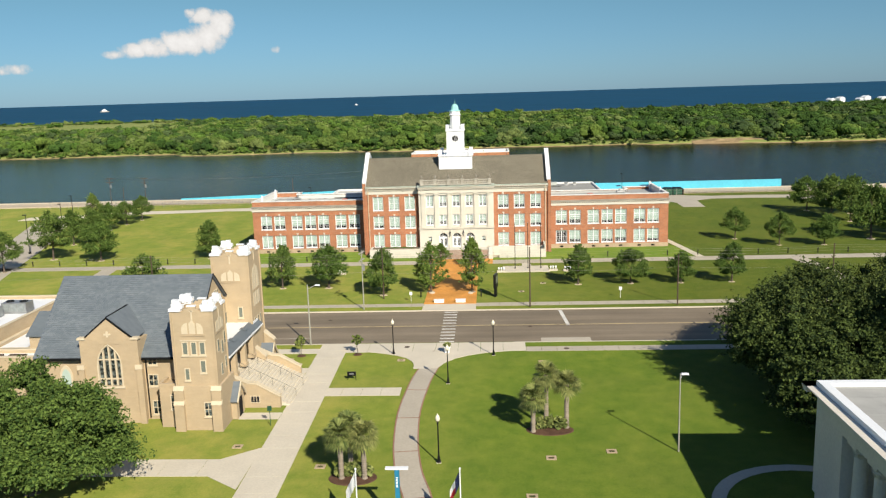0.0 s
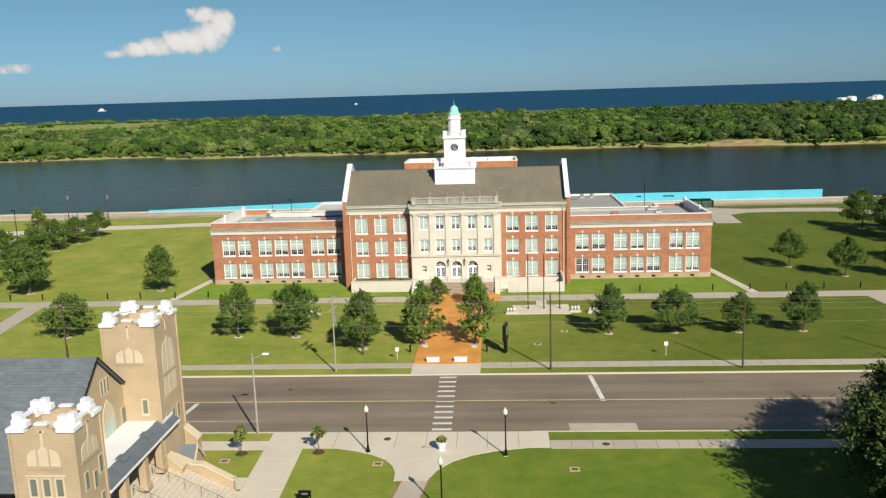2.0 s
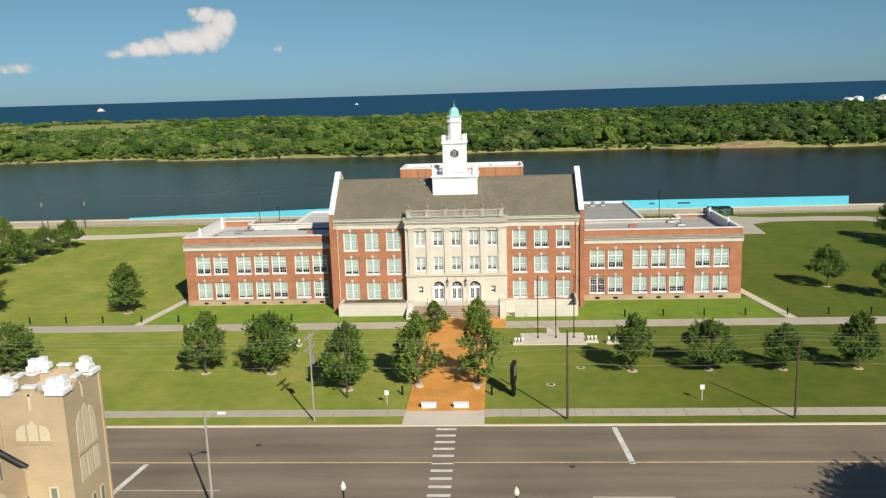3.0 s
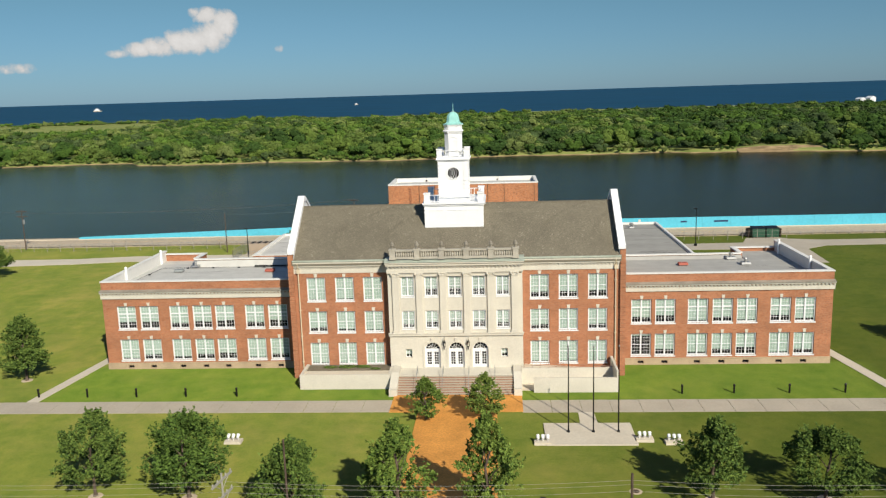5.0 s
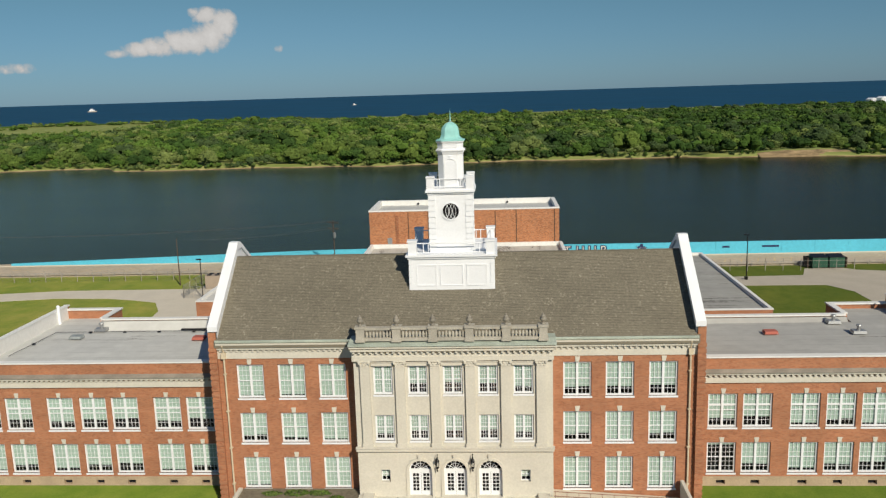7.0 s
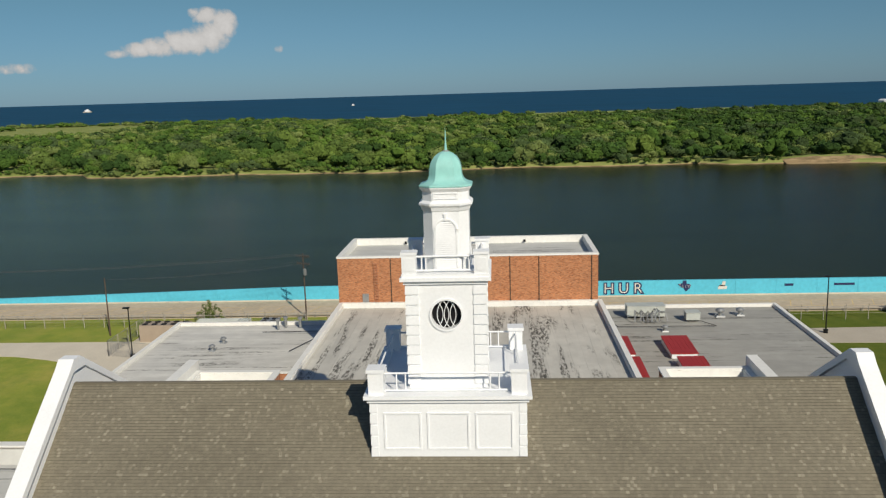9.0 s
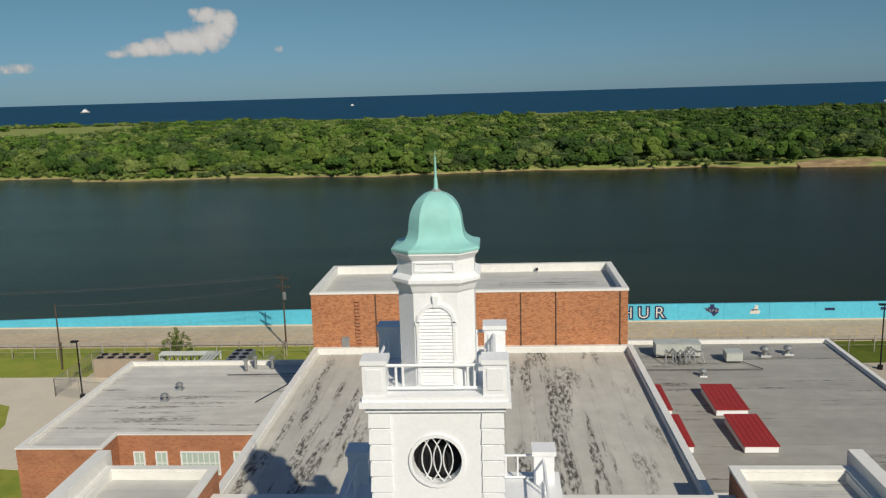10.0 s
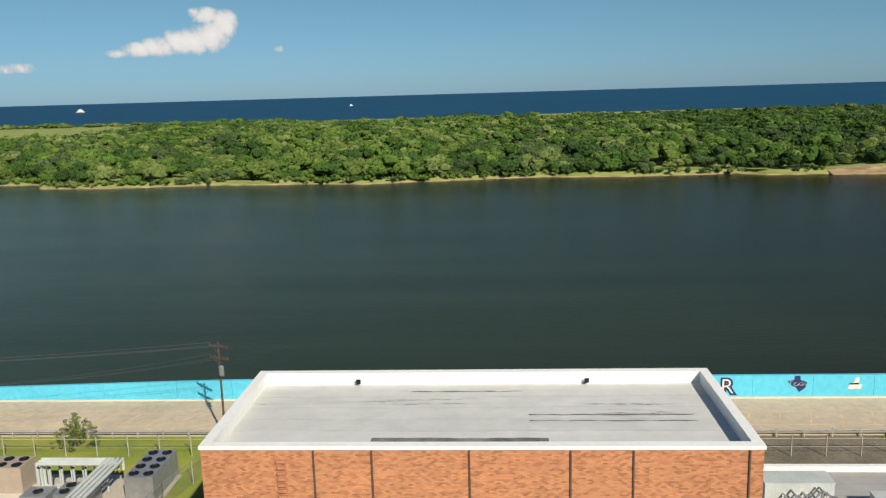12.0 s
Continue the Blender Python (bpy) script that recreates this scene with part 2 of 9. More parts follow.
def grass_mat():
    m, nt, b = shader("lawn", 0.95, 0, 0.15)
    b.inputs["Diffuse Roughness"].default_value = 1.0
    fine = ramp(nt, noise_fac(nt, world_coords(nt), 5.0, 8, 0.75), [(0.25, (0.108, 0.160, 0.020)), (0.75, (0.195, 0.250, 0.040))])
    tuft = ramp(nt, noise_fac(nt, world_coords(nt), 0.55, 6, 0.6), [(0.3, (0.78, 0.86, 0.75)), (0.7, (1.18, 1.08, 1.1))])
    dry = grey(nt, noise_fac(nt, world_coords(nt, (0.13, 0.11, 1)), 1.0, 8, 0.72), 0.45, 0.68, 0.0, 0.40)
    mow = ramp(nt, noise_fac(nt, world_coords(nt, (0.16, 0.10, 1)), 1.0, 5, 0.7), [(0.36, (0.86, 0.91, 0.88)), (0.64, (1.10, 1.06, 1.04))])
    sep = nt.nodes.new("ShaderNodeSeparateXYZ")
    nt.links.new(world_coords(nt), sep.inputs[0])
    # the green's church side is drier and paler, its brighter light painted in
    side = nt.nodes.new("ShaderNodeMapRange")
    side.inputs["From Min"].default_value, side.inputs["From Max"].default_value = 8.0, -14.0
    nt.links.new(sep.outputs["X"], side.inputs["Value"])
    north = nt.nodes.new("ShaderNodeMapRange")
    north.inputs["From Min"].default_value, north.inputs["From Max"].default_value = -62.0, -42.0
    nt.links.new(sep.outputs["Y"], north.inputs["Value"])
    most = nt.nodes.new("ShaderNodeMath")
    most.operation = "MAXIMUM"
    nt.links.new(side.outputs[0], most.inputs[0])
    # and towards the east the dimmer light is put into the lawn's colour
    east_falloff = nt.nodes.new("ShaderNodeMapRange")
    east_falloff.inputs["From Min"].default_value, east_falloff.inputs["From Max"].default_value = 34.0, -4.0
    east_falloff.inputs["To Min"].default_value = 0.0
    nt.links.new(sep.outputs["X"], east_falloff.inputs["Value"])
    both = nt.nodes.new("ShaderNodeMath")
    both.operation = "MULTIPLY"
    nt.links.new(north.outputs[0], both.inputs[0])
    nt.links.new(east_falloff.outputs[0], both.inputs[1])
    nt.links.new(both.outputs[0], most.inputs[1])
    # the strip along the school front is watered
    strip_n = nt.nodes.new("ShaderNodeMapRange")
    strip_n.inputs["From Min"].default_value, strip_n.inputs["From Max"].default_value = 6.5, 5.5
    off = nt.nodes.new("ShaderNodeMath")
    off.operation = "SUBTRACT"
    off.inputs[1].default_value = -2.0
    nt.links.new(sep.outputs["Y"], off.inputs[0])
    mag = nt.nodes.new("ShaderNodeMath")
    mag.operation = "ABSOLUTE"
    nt.links.new(off.outputs[0], mag.inputs[0])
    nt.links.new(mag.outputs[0], strip_n.inputs["Value"])
    front = nt.nodes.new("ShaderNodeMapRange")
    front.inputs["From Min"].default_value, front.inputs["From Max"].default_value = 47.0, 43.0
    mag_x = nt.nodes.new("ShaderNodeMath")
    mag_x.operation = "ABSOLUTE"
    nt.links.new(sep.outputs["X"], mag_x.inputs[0])
    nt.links.new(mag_x.outputs[0], front.inputs["Value"])
    damp = nt.nodes.new("ShaderNodeMath")
    damp.operation = "MULTIPLY"
    nt.links.new(strip_n.outputs[0], damp.inputs[0])
    nt.links.new(front.outputs[0], damp.inputs[1])
    dry_bright = nt.nodes.new("ShaderNodeMath")
    dry_bright.operation = "SUBTRACT"
    dry_bright.use_clamp = True
    nt.links.new(most.outputs[0], dry_bright.inputs[0])
    dry_bright.inputs[1].default_value = 0.0
    # low: grass tone with the weaker light of the east multiplied in
    low = mix(nt, north.outputs[0], (0.56, 0.62, 0.54), (0.455, 0.465, 0.435))
    worn = mix(nt, dry_bright.outputs[0], low, mix(nt, north.outputs[0], (0.94, 0.83, 1.05), (0.83, 0.77, 0.95)))
    col = mix(nt, 1.0, fine, tuft, "MULTIPLY")
    patchy = nt.nodes.new("ShaderNodeMath")
    patchy.operation = "MULTIPLY"
    sparse = nt.nodes.new("ShaderNodeMapRange")
    sparse.inputs["To Min"].default_value = 0.5
    nt.links.new(dry_bright.outputs[0], sparse.inputs["Value"])
    nt.links.new(dry, patchy.inputs[0])
    nt.links.new(sparse.outputs[0], patchy.inputs[1])
    col = mix(nt, patchy.outputs[0], col, (0.33, 0.285, 0.075))
    worn = mix(nt, damp.outputs[0], worn, (0.70, 0.80, 0.70))
    col = mix(nt, 1.0, col, worn, "MULTIPLY")
    paint_of(nt, b, mix(nt, 1.0, col, mow, "MULTIPLY"))
    bump(nt, b, noise_fac(nt, world_coords(nt), 18, 6, 0.7), 0.7, 0.05)
    return m


def shingle_mat():
    m, nt, b = shader("asphalt_shingle", 0.9, 0, 0.25)
    oi = nt.nodes.new("ShaderNodeObjectInfo")
    gm = nt.nodes.new("ShaderNodeNewGeometry")
    r = nt.nodes.new("ShaderNodeMath")
    r.operation = "FRACT"
    add = nt.nodes.new("ShaderNodeMath")
    nt.links.new(oi.outputs["Random"], add.inputs[0])
    nt.links.new(gm.outputs["Random Per Island"], add.inputs[1])
    nt.links.new(add.outputs[0], r.inputs[0])
    dull = ramp(nt, r.outputs[0], [(0.0, (0.168, 0.150, 0.112)), (0.90, (0.200, 0.180, 0.134))])
    pale = ramp(nt, r.outputs[0], [(0.0, (0.168, 0.150, 0.112)), (0.87, (0.200, 0.180, 0.134)), (0.89, (0.265, 0.242, 0.185)), (1.0, (0.295, 0.27, 0.205))])
    tone = mix(nt, grey(nt, noise_fac(nt, world_coords(nt), 1.3, 5, 0.75), 0.44, 0.62), dull, pale)
    grit = ramp(nt, noise_fac(nt, world_coords(nt), 30, 4, 0.7), [(0.3, (0.85, 0.85, 0.85)), (0.7, (1.15, 1.15, 1.15))])
    soil = ramp(nt, noise_fac(nt, world_coords(nt, (0.2, 0.2, 0.2)), 1.0, 4), [(0.35, (0.88, 0.88, 0.88)), (0.65, (1.05, 1.05, 1.05))])
    paint_of(nt, b, mix(nt, 1.0, mix(nt, 1.0, tone, grit, "MULTIPLY"), soil, "MULTIPLY"))
    return m


def membrane_mat(name, col, dirt, axis, period, amount, dirtiness=1.0):
    """Flat-roof sheeting laid in lanes along an axis: seams, lanes of unequal tone, broken black stains."""
    m, nt, b = shader(name, 0.75, 0, 0.3)

    def calc(op, a, c=None):
        n = nt.nodes.new("ShaderNodeMath")
        n.operation = op
        for i, v in enumerate((a, c)):
            if isinstance(v, (int, float)):
                n.inputs[i].default_value = v
            elif v is not None:
                nt.links.new(v, n.inputs[i])
        return n.outputs[0]

    def stretched(across, along):
        return world_coords(nt, (across, along, 1) if axis == "y" else (along, across, 1))

    sep = nt.nodes.new("ShaderNodeSeparateXYZ")
    nt.links.new(world_coords(nt), sep.inputs[0])
    u = sep.outputs["X" if axis == "y" else "Y"]
    u = calc("DIVIDE", calc("ADD", u, calc("MULTIPLY", calc("SUBTRACT", noise_fac(nt, stretched(0.5, 0.25), 1.0, 4), 0.5), 0.35)), period)
    lane, place = calc("FLOOR", u), calc("FRACT", u)
    white = nt.nodes.new("ShaderNodeTexWhiteNoise")
    white.noise_dimensions = "1D"
    nt.links.new(lane, white.inputs["W"])
    base = ramp(nt, noise_fac(nt, world_coords(nt), 0.7, 8, 0.68), [(0.25, tuple(c * 0.84 for c in col)), (0.75, tuple(min(1, c * 1.07) for c in col))])
    base = mix(nt, 1.0, base, ramp(nt, white.outputs["Value"], [(0.0, (0.90, 0.90, 0.90)), (1.0, (1.05, 1.05, 1.04))]), "MULTIPLY")
    seam = grey(nt, calc("ABSOLUTE", calc("SUBTRACT", place, 0.5)), 0.455, 0.497, 0.0, 1.0)
    rag = noise_fac(nt, stretched(5.5, 1.5), 1.0, 10, 0.74)
    run = noise_fac(nt, stretched(1.5, 0.09), 1.0, 3, 0.5)
    where = noise_fac(nt, stretched(0.22, 0.06), 1.0, 4, 0.6)
    stain = calc("MULTIPLY", grey(nt, run, 0.60 - 0.1 * amount, 0.66 - 0.1 * amount), grey(nt, rag, 0.45, 0.555, 0.0, 0.94))
    stain = calc("MULTIPLY", stain, grey(nt, where, 0.53 - 0.1 * amount, 0.60 - 0.1 * amount))
    line = calc("MULTIPLY", seam, grey(nt, noise_fac(nt, stretched(1.2, 0.35), 1.0, 6, 0.7), 0.44, 0.62, 0.08, 0.75))
    col_ = mix(nt, calc("MULTIPLY", line, 0.8), base, tuple(c * 0.45 for c in col))
    film = grey(nt, noise_fac(nt, stretched(0.5, 0.12), 1.0, 5, 0.6), 0.45, 0.68, 0.0, 0.45 * dirtiness)
    col_ = mix(nt, film, col_, tuple(c * 0.68 for c in col))
    paint_of(nt, b, mix(nt, stain, col_, dirt))
    bump(nt, b, noise_fac(nt, world_coords(nt), 6, 5), 0.15, 0.02)
    return m


def water_mat(name, col, rough, scale, strength, spec=0.5, clear=None):
    m, nt, b = shader(name, rough, 0, spec)
    b.inputs["IOR"].default_value = 1.33
    if clear:
        b.inputs["Specular Tint"].default_value = (0.86, 0.92, 0.60, 1)
    v = world_coords(nt)
    paint_of(nt, b, ramp(nt, noise_fac(nt, world_coords(nt, (0.006, 0.015, 1)), 1.0, 4), [(0.3, tuple(c * 0.8 for c in col)), (0.7, tuple(c * 1.15 for c in col))]))
    if clear:
        # silt thins out towards the west; the east's dimmer light is coloured in too
        sep = nt.nodes.new("ShaderNodeSeparateXYZ")
        nt.links.new(v, sep.inputs[0])
        silt_dim = nt.nodes.new("ShaderNodeMapRange")
        silt_dim.inputs["From Min"].default_value, silt_dim.inputs["From Max"].default_value = -150.0, 110.0
        nt.links.new(sep.outputs["X"], silt_dim.inputs["Value"])
        drift = ramp(nt, noise_fac(nt, world_coords(nt, (0.010, 0.05, 1)), 1.0, 5), [(0.3, (0.8, 0.82, 0.85)), (0.7, (1.2, 1.2, 1.15))])
        paint_of(nt, b, mix(nt, 1.0, ramp(nt, silt_dim.outputs[0], [(0.0, clear), (1.0, col)]), drift, "MULTIPLY"))
    h = mix(nt, 0.5, noise_fac(nt, world_coords(nt, (0.8, 1.3, 1)), scale, 6, 0.6), noise_fac(nt, v, scale * 0.1, 3))
    bump(nt, b, h, strength, 0.25)
    return m


def leaf_mat(name, dark, light):
    m, nt, b = shader(name, 0.75, 0, 0.2)
    gm = nt.nodes.new("ShaderNodeNewGeometry")
    oi = nt.nodes.new("ShaderNodeObjectInfo")
    c = ramp(nt, gm.outputs["Random Per Island"], [(0.0, dark), (1.0, light)])
    tone = ramp(nt, oi.outputs["Random"], [(0.0, (0.85, 0.9, 0.85)), (1.0, (1.12, 1.05, 1.1))])
    paint_of(nt, b, mix(nt, 1.0, c, tone, "MULTIPLY"))
    return m


def glass_mat():
    m = bpy.data.materials.new("window_glass")
    m.use_nodes = True
    nt = m.node_tree
    nt.nodes.remove(nt.nodes["Principled BSDF"])
    out = nt.nodes["Material Output"]
    tr = nt.nodes.new("ShaderNodeBsdfTransparent")
    tr.inputs[0].default_value = (0.86, 0.93, 0.9, 1)
    gl = nt.nodes.new("ShaderNodeBsdfGlossy")
    gl.inputs["Roughness"].default_value = 0.03
    mx = nt.nodes.new("ShaderNodeMixShader")
    mx.inputs[0].default_value = 0.045
    nt.links.new(tr.outputs[0], mx.inputs[1])
    nt.links.new(gl.outputs[0], mx.inputs[2])
    nt.links.new(mx.outputs[0], out.inputs[0])
    return m


M["asphalt"] = asphalt_mat()
M["grass"] = grass_mat()
M["shingle"] = shingle_mat()
# dark asphalt butts, coloured darker to draw the shadow line under each course
M["shingle_edge"] = plain("asphalt_edge_shadow", (0.085, 0.076, 0.06), 0.95, 0, 0.2, 3.0, 0.2)
M["roof_grey"] = membrane_mat("grey_roof_sheet", (0.62, 0.61, 0.57), (0.13, 0.125, 0.11), "x", 1.0, 0.55, 1.1)
M["roof_dark"] = membrane_mat("dull_grey_roof_sheet", (0.37, 0.365, 0.335), (0.07, 0.065, 0.057), "x", 1.6, 0.6)
M["roof_pale"] = membrane_mat("pale_roof_sheet", (0.56, 0.56, 0.53), (0.20, 0.195, 0.18), "x", 1.5, 0.0, 0.6)
M["roof_dull"] = membrane_mat("mid_grey_roof_sheet", (0.415, 0.41, 0.385), (0.13, 0.125, 0.11), "x", 1.5, 0.0, 0.8)
M["roof_stained"] = membrane_mat("stained_roof_sheet", (0.545, 0.53, 0.48), (0.05, 0.047, 0.04), "y", 0.95, 1.05)
M["tar"] = plain("old_tar_patch", (0.24, 0.235, 0.22), 0.9, 0, 0.5, 1.6, 0.3)
M["channel"] = water_mat("channel_water", (0.0115, 0.0140, 0.0045), 0.2, 0.9, 0.8, 0.035, (0.040, 0.063, 0.046))
M["sea"] = water_mat("sea_water", (0.008, 0.054, 0.106), 0.6, 0.2, 0.5, 0.15)
M["leaf"] = leaf_mat("oak_leaves", (0.036, 0.076, 0.015), (0.155, 0.235, 0.046))
M["leaf_young"] = leaf_mat("young_leaves", (0.062, 0.115, 0.02), (0.215, 0.30, 0.058))
M["leaf_mid"] = leaf_mat("live_oak_leaves", (0.030, 0.064, 0.013), (0.140, 0.205, 0.042))
M["leaf_dark"] = leaf_mat("dark_leaves", (0.014, 0.030, 0.008), (0.105, 0.142, 0.032))
M["leaf_wild"] = leaf_mat("wild_leaves", (0.050, 0.080, 0.018), (0.21, 0.25, 0.06))
M["palm"] = leaf_mat("palm_fronds", (0.075, 0.105, 0.028), (0.25, 0.27, 0.085))
M["bark"] = plain("bark", (0.14, 0.11, 0.085), 0.95, 0, 0.3, 6.0, 0.1)
M["palm_bark"] = plain("palm_bark", (0.33, 0.28, 0.22), 0.95, 0, 0.25, 4.0, 0.1)
M["glass"] = glass_mat()


# ---- mesh helpers ----
def box(bm, x0, x1, y0, y1, z0, z1, taper=0.0):
    v = [bm.verts.new(p) for p in ((x0, y0, z0), (x1, y0, z0), (x1, y1, z0), (x0, y1, z0),
                                   (x0 + taper, y0 + taper, z1), (x1 - taper, y0 + taper, z1), (x1 - taper, y1 - taper, z1), (x0 + taper, y1 - taper, z1))]
    for f in ((3, 2, 1, 0), (4, 5, 6, 7), (0, 1, 5, 4), (1, 2, 6, 5), (2, 3, 7, 6), (3, 0, 4, 7)):
        bm.faces.new([v[i] for i in f])
    return v


def prism(bm, outline, a, b, axis="z"):
    """An outline of (u, v) pairs pushed from a to b along an axis; u, v are the other two axes in order."""
    def at(u, v, w):
        return {"z": (u, v, w), "y": (u, w, v), "x": (w, u, v)}[axis]
    lo = [bm.verts.new(at(u, v, a)) for u, v in outline]
    hi = [bm.verts.new(at(u, v, b)) for u, v in outline]
    n = len(outline)
    fs = [bm.faces.new(lo[::-1]), bm.faces.new(hi)]
    for i in range(n):
        fs.append(bm.faces.new((lo[i], lo[(i + 1) % n], hi[(i + 1) % n], hi[i])))
    bmesh.ops.recalc_face_normals(bm, faces=fs)


def tube(bm, p, q, r0, r1=None, n=8):
    p, q = Vector(p), Vector(q)
    r1 = r0 if r1 is None else r1
    turn = (q - p).to_track_quat("Z", "Y").to_matrix()
    rings = []
    for c, r in ((p, r0), (q, r1)):
        rings.append([bm.verts.new(c + turn @ Vector((r * math.cos(2 * math.pi * i / n), r * math.sin(2 * math.pi * i / n), 0))) for i in range(n)])
    for i in range(n):
        bm.faces.new((rings[0][i], rings[0][(i + 1) % n], rings[1][(i + 1) % n], rings[1][i]))
    bm.faces.new(rings[0][::-1])
    bm.faces.new(rings[1])


def lathe(bm, profile, n=12, at=(0, 0), turn=0.0, stretch=None):
    """Rings of (radius, z); stretch(angle) scales the radius for many-sided forms."""
    rings = []
    for r, z in profile:
        ring = []
        for i in range(n):
            a = turn + 2 * math.pi * i / n
            k = stretch(i) if stretch else 1.0
            ring.append(bm.verts.new((at[0] + r * k * math.cos(a), at[1] + r * k * math.sin(a), z)))
        rings.append(ring)
    for a, b in zip(rings, rings[1:]):
        for i in range(n):
            bm.faces.new((a[i], a[(i + 1) % n], b[(i + 1) % n], b[i]))
    bm.faces.new(rings[0][::-1])
    bm.faces.new(rings[-1])


def wall(bm, x0, x1, z0, z1, y, thick, holes=()):
    """A wall along x with its face at y and its back at y + thick; holes: (x0, x1, z0, z1)."""
    xs = sorted({x0, x1, *(h[0] for h in holes), *(h[1] for h in holes)})
    zs = sorted({z0, z1, *(h[2] for h in holes), *(h[3] for h in holes)})
    def solid(i, k):
        if not (0 <= i < len(xs) - 1 and 0 <= k < len(zs) - 1):
            return False
        cx, cz = (xs[i] + xs[i + 1]) / 2, (zs[k] + zs[k + 1]) / 2
        return not any(h[0] < cx < h[1] and h[2] < cz < h[3] for h in holes)
    def quad(*p):
        bm.faces.new([bm.verts.new(q) for q in p])
    for i in range(len(xs) - 1):
        for k in range(len(zs) - 1):
            if not solid(i, k):
                continue
            a, b, c, d = xs[i], xs[i + 1], zs[k], zs[k + 1]
            quad((a, y, c), (b, y, c), (b, y, d), (a, y, d))
            quad((b, y + thick, c), (a, y + thick, c), (a, y + thick, d), (b, y + thick, d))
            if not solid(i - 1, k):
                quad((a, y + thick, c), (a, y, c), (a, y, d), (a, y + thick, d))
            if not solid(i + 1, k):
                quad((b, y, c), (b, y + thick, c), (b, y + thick, d), (b, y, d))
            if not solid(i, k - 1):
                quad((a, y, c), (a, y + thick, c), (b, y + thick, c), (b, y, c))
            if not solid(i, k + 1):
                quad((a, y, d), (b, y, d), (b, y + thick, d), (a, y + thick, d))


def mesh_of(bm, name, material, smooth=False):
    me = bpy.data.meshes.new(name)
    bm.to_mesh(me)
    bm.free()
    me.materials.append(material)
    if smooth:
        for p in me.polygons:
            p.use_smooth = True
    return me


def part(name, bm, material, parent, label="", smooth=False):
    ob = new(name, mesh_of(bm, name, material, smooth))
    ob.parent = parent
    return tagged(ob, label)


def part_of(name, me, parent, m=None, label=""):
    """A part on a mesh that alike parts share."""
    ob = new(name, me)
    ob.parent = parent
    if m is not None:
        ob.matrix_basis = m
    return tagged(ob, label)


def thing(name, label, category, at=(0, 0, 0), group="", kind="", turn=0):
    return_ob = new(name)
    return_ob.matrix_basis = pose(*at, 0, 0, turn)
    return_ob.empty_display_size = 0.5
    return tagged(return_ob, label, category, group, kind)


def solid(name, bm, material, label="", category="", group="", kind="", smooth=False):
    return tagged(new(name, mesh_of(bm, name, material, smooth)), label, category, group, kind)


def strip(bm, left, right, z):
    """A ribbon between two lines of the same number of (x, y) points."""
    lo = [bm.verts.new((*p, z)) for p in left]
    hi = [bm.verts.new((*p, z)) for p in right]
    fs = [bm.faces.new((lo[i], hi[i], hi[i + 1], lo[i + 1])) for i in range(len(lo) - 1)]
    bmesh.ops.recalc_face_normals(bm, faces=fs)
    for f in fs:
        if f.normal.z < 0:
            f.normal_flip()


# ---- ground, road, water ----
bm = bmesh.new()
for x0, x1, y0, y1 in ((-2400, 2400, -1500, -59.8), (-2400, 2400, -43.8, 96.5), (-2400, -400, -59.8, -43.8), (400, 2400, -59.8, -43.8)):
    v = [bm.verts.new(p) for p in ((x0, y0, 0), (x1, y0, 0), (x1, y1, 0), (x0, y1, 0))]
    bm.faces.new(v)
solid("ground", bm, M["grass"], "mown green lawn with yellowish dry patches", "lawn", kind="structure")

bm = bmesh.new()
box(bm, -400, 400, -59.95, -43.65, -0.6, -0.12)
solid("road", bm, M["asphalt"], "worn brown-grey asphalt street", "road", kind="structure")
bm = bmesh.new()
for a, b in ((-400, -3.6), (4.4, 400)):
    box(bm, a, b, -43.85, -43.6, -0.13, 0.02)
for a, b in ((-400, -11), (9.5, 400)):
    box(bm, a, b, -60.1, -59.85, -0.13, 0.02)
solid("kerb", bm, M["concrete"], "pale concrete kerb along the street", "kerb", kind="structure")

bm = bmesh.new()
box(bm, -400, 400, -51.75, -51.58, -0.118, -0.114)
solid("centre_line", bm, M["road_yellow"], "faded yellow centre line", "road marking", kind="structure")
bm = bmesh.new()
box(bm, -400, -17.3, -56.88, -56.82, -0.118, -0.114)
solid("parking_line", bm, M["road_white"], "thin worn white parking line", "road marking", kind="structure")
cross = thing("crosswalk", "crosswalk of white painted bars across the street", "crosswalk", kind="structure")
me = None
for i in range(11):
    if me is None:
        bm = bmesh.new()
        box(bm, -0.95, 0.95, -0.22, 0.22, 0, 0.005)
        me = mesh_of(bm, "stripe", M["road_white"])
    part_of("stripe", me, cross, pose(0.78 + 0.012 * i, -44.5 - i * 1.46, -0.119))
for sx, sy, tx, ty in ((16.7, -44.2, 17.2, -52.0), (-25.5, -52.0, -26.4, -59.8)):
    bm = bmesh.new()
    strip(bm, [(sx - 0.25, sy), (tx - 0.25, ty)], [(sx + 0.25, sy), (tx + 0.25, ty)], -0.114)
    solid("stop_line", bm, M["road_white"], "white stop line painted on the asphalt", "road marking", kind="structure")


bm = bmesh.new()
box(bm, 13.1, 19.5, -59.9, -57.8, -0.118, -0.113)
solid("road_patch", bm, M["concrete_grey"], "pale concrete repair patch in the asphalt", "road patch", kind="structure")


def slab(name, pts, mat, label, z=0.03, depth=0.12):
    bm = bmesh.new()
    prism(bm, pts, z - depth, z)
    return solid(name, bm, mat, label, "pavement", kind="structure")


def rect(x0, x1, y0, y1):
    return [(x0, y0), (x1, y0), (x1, y1), (x0, y1)]


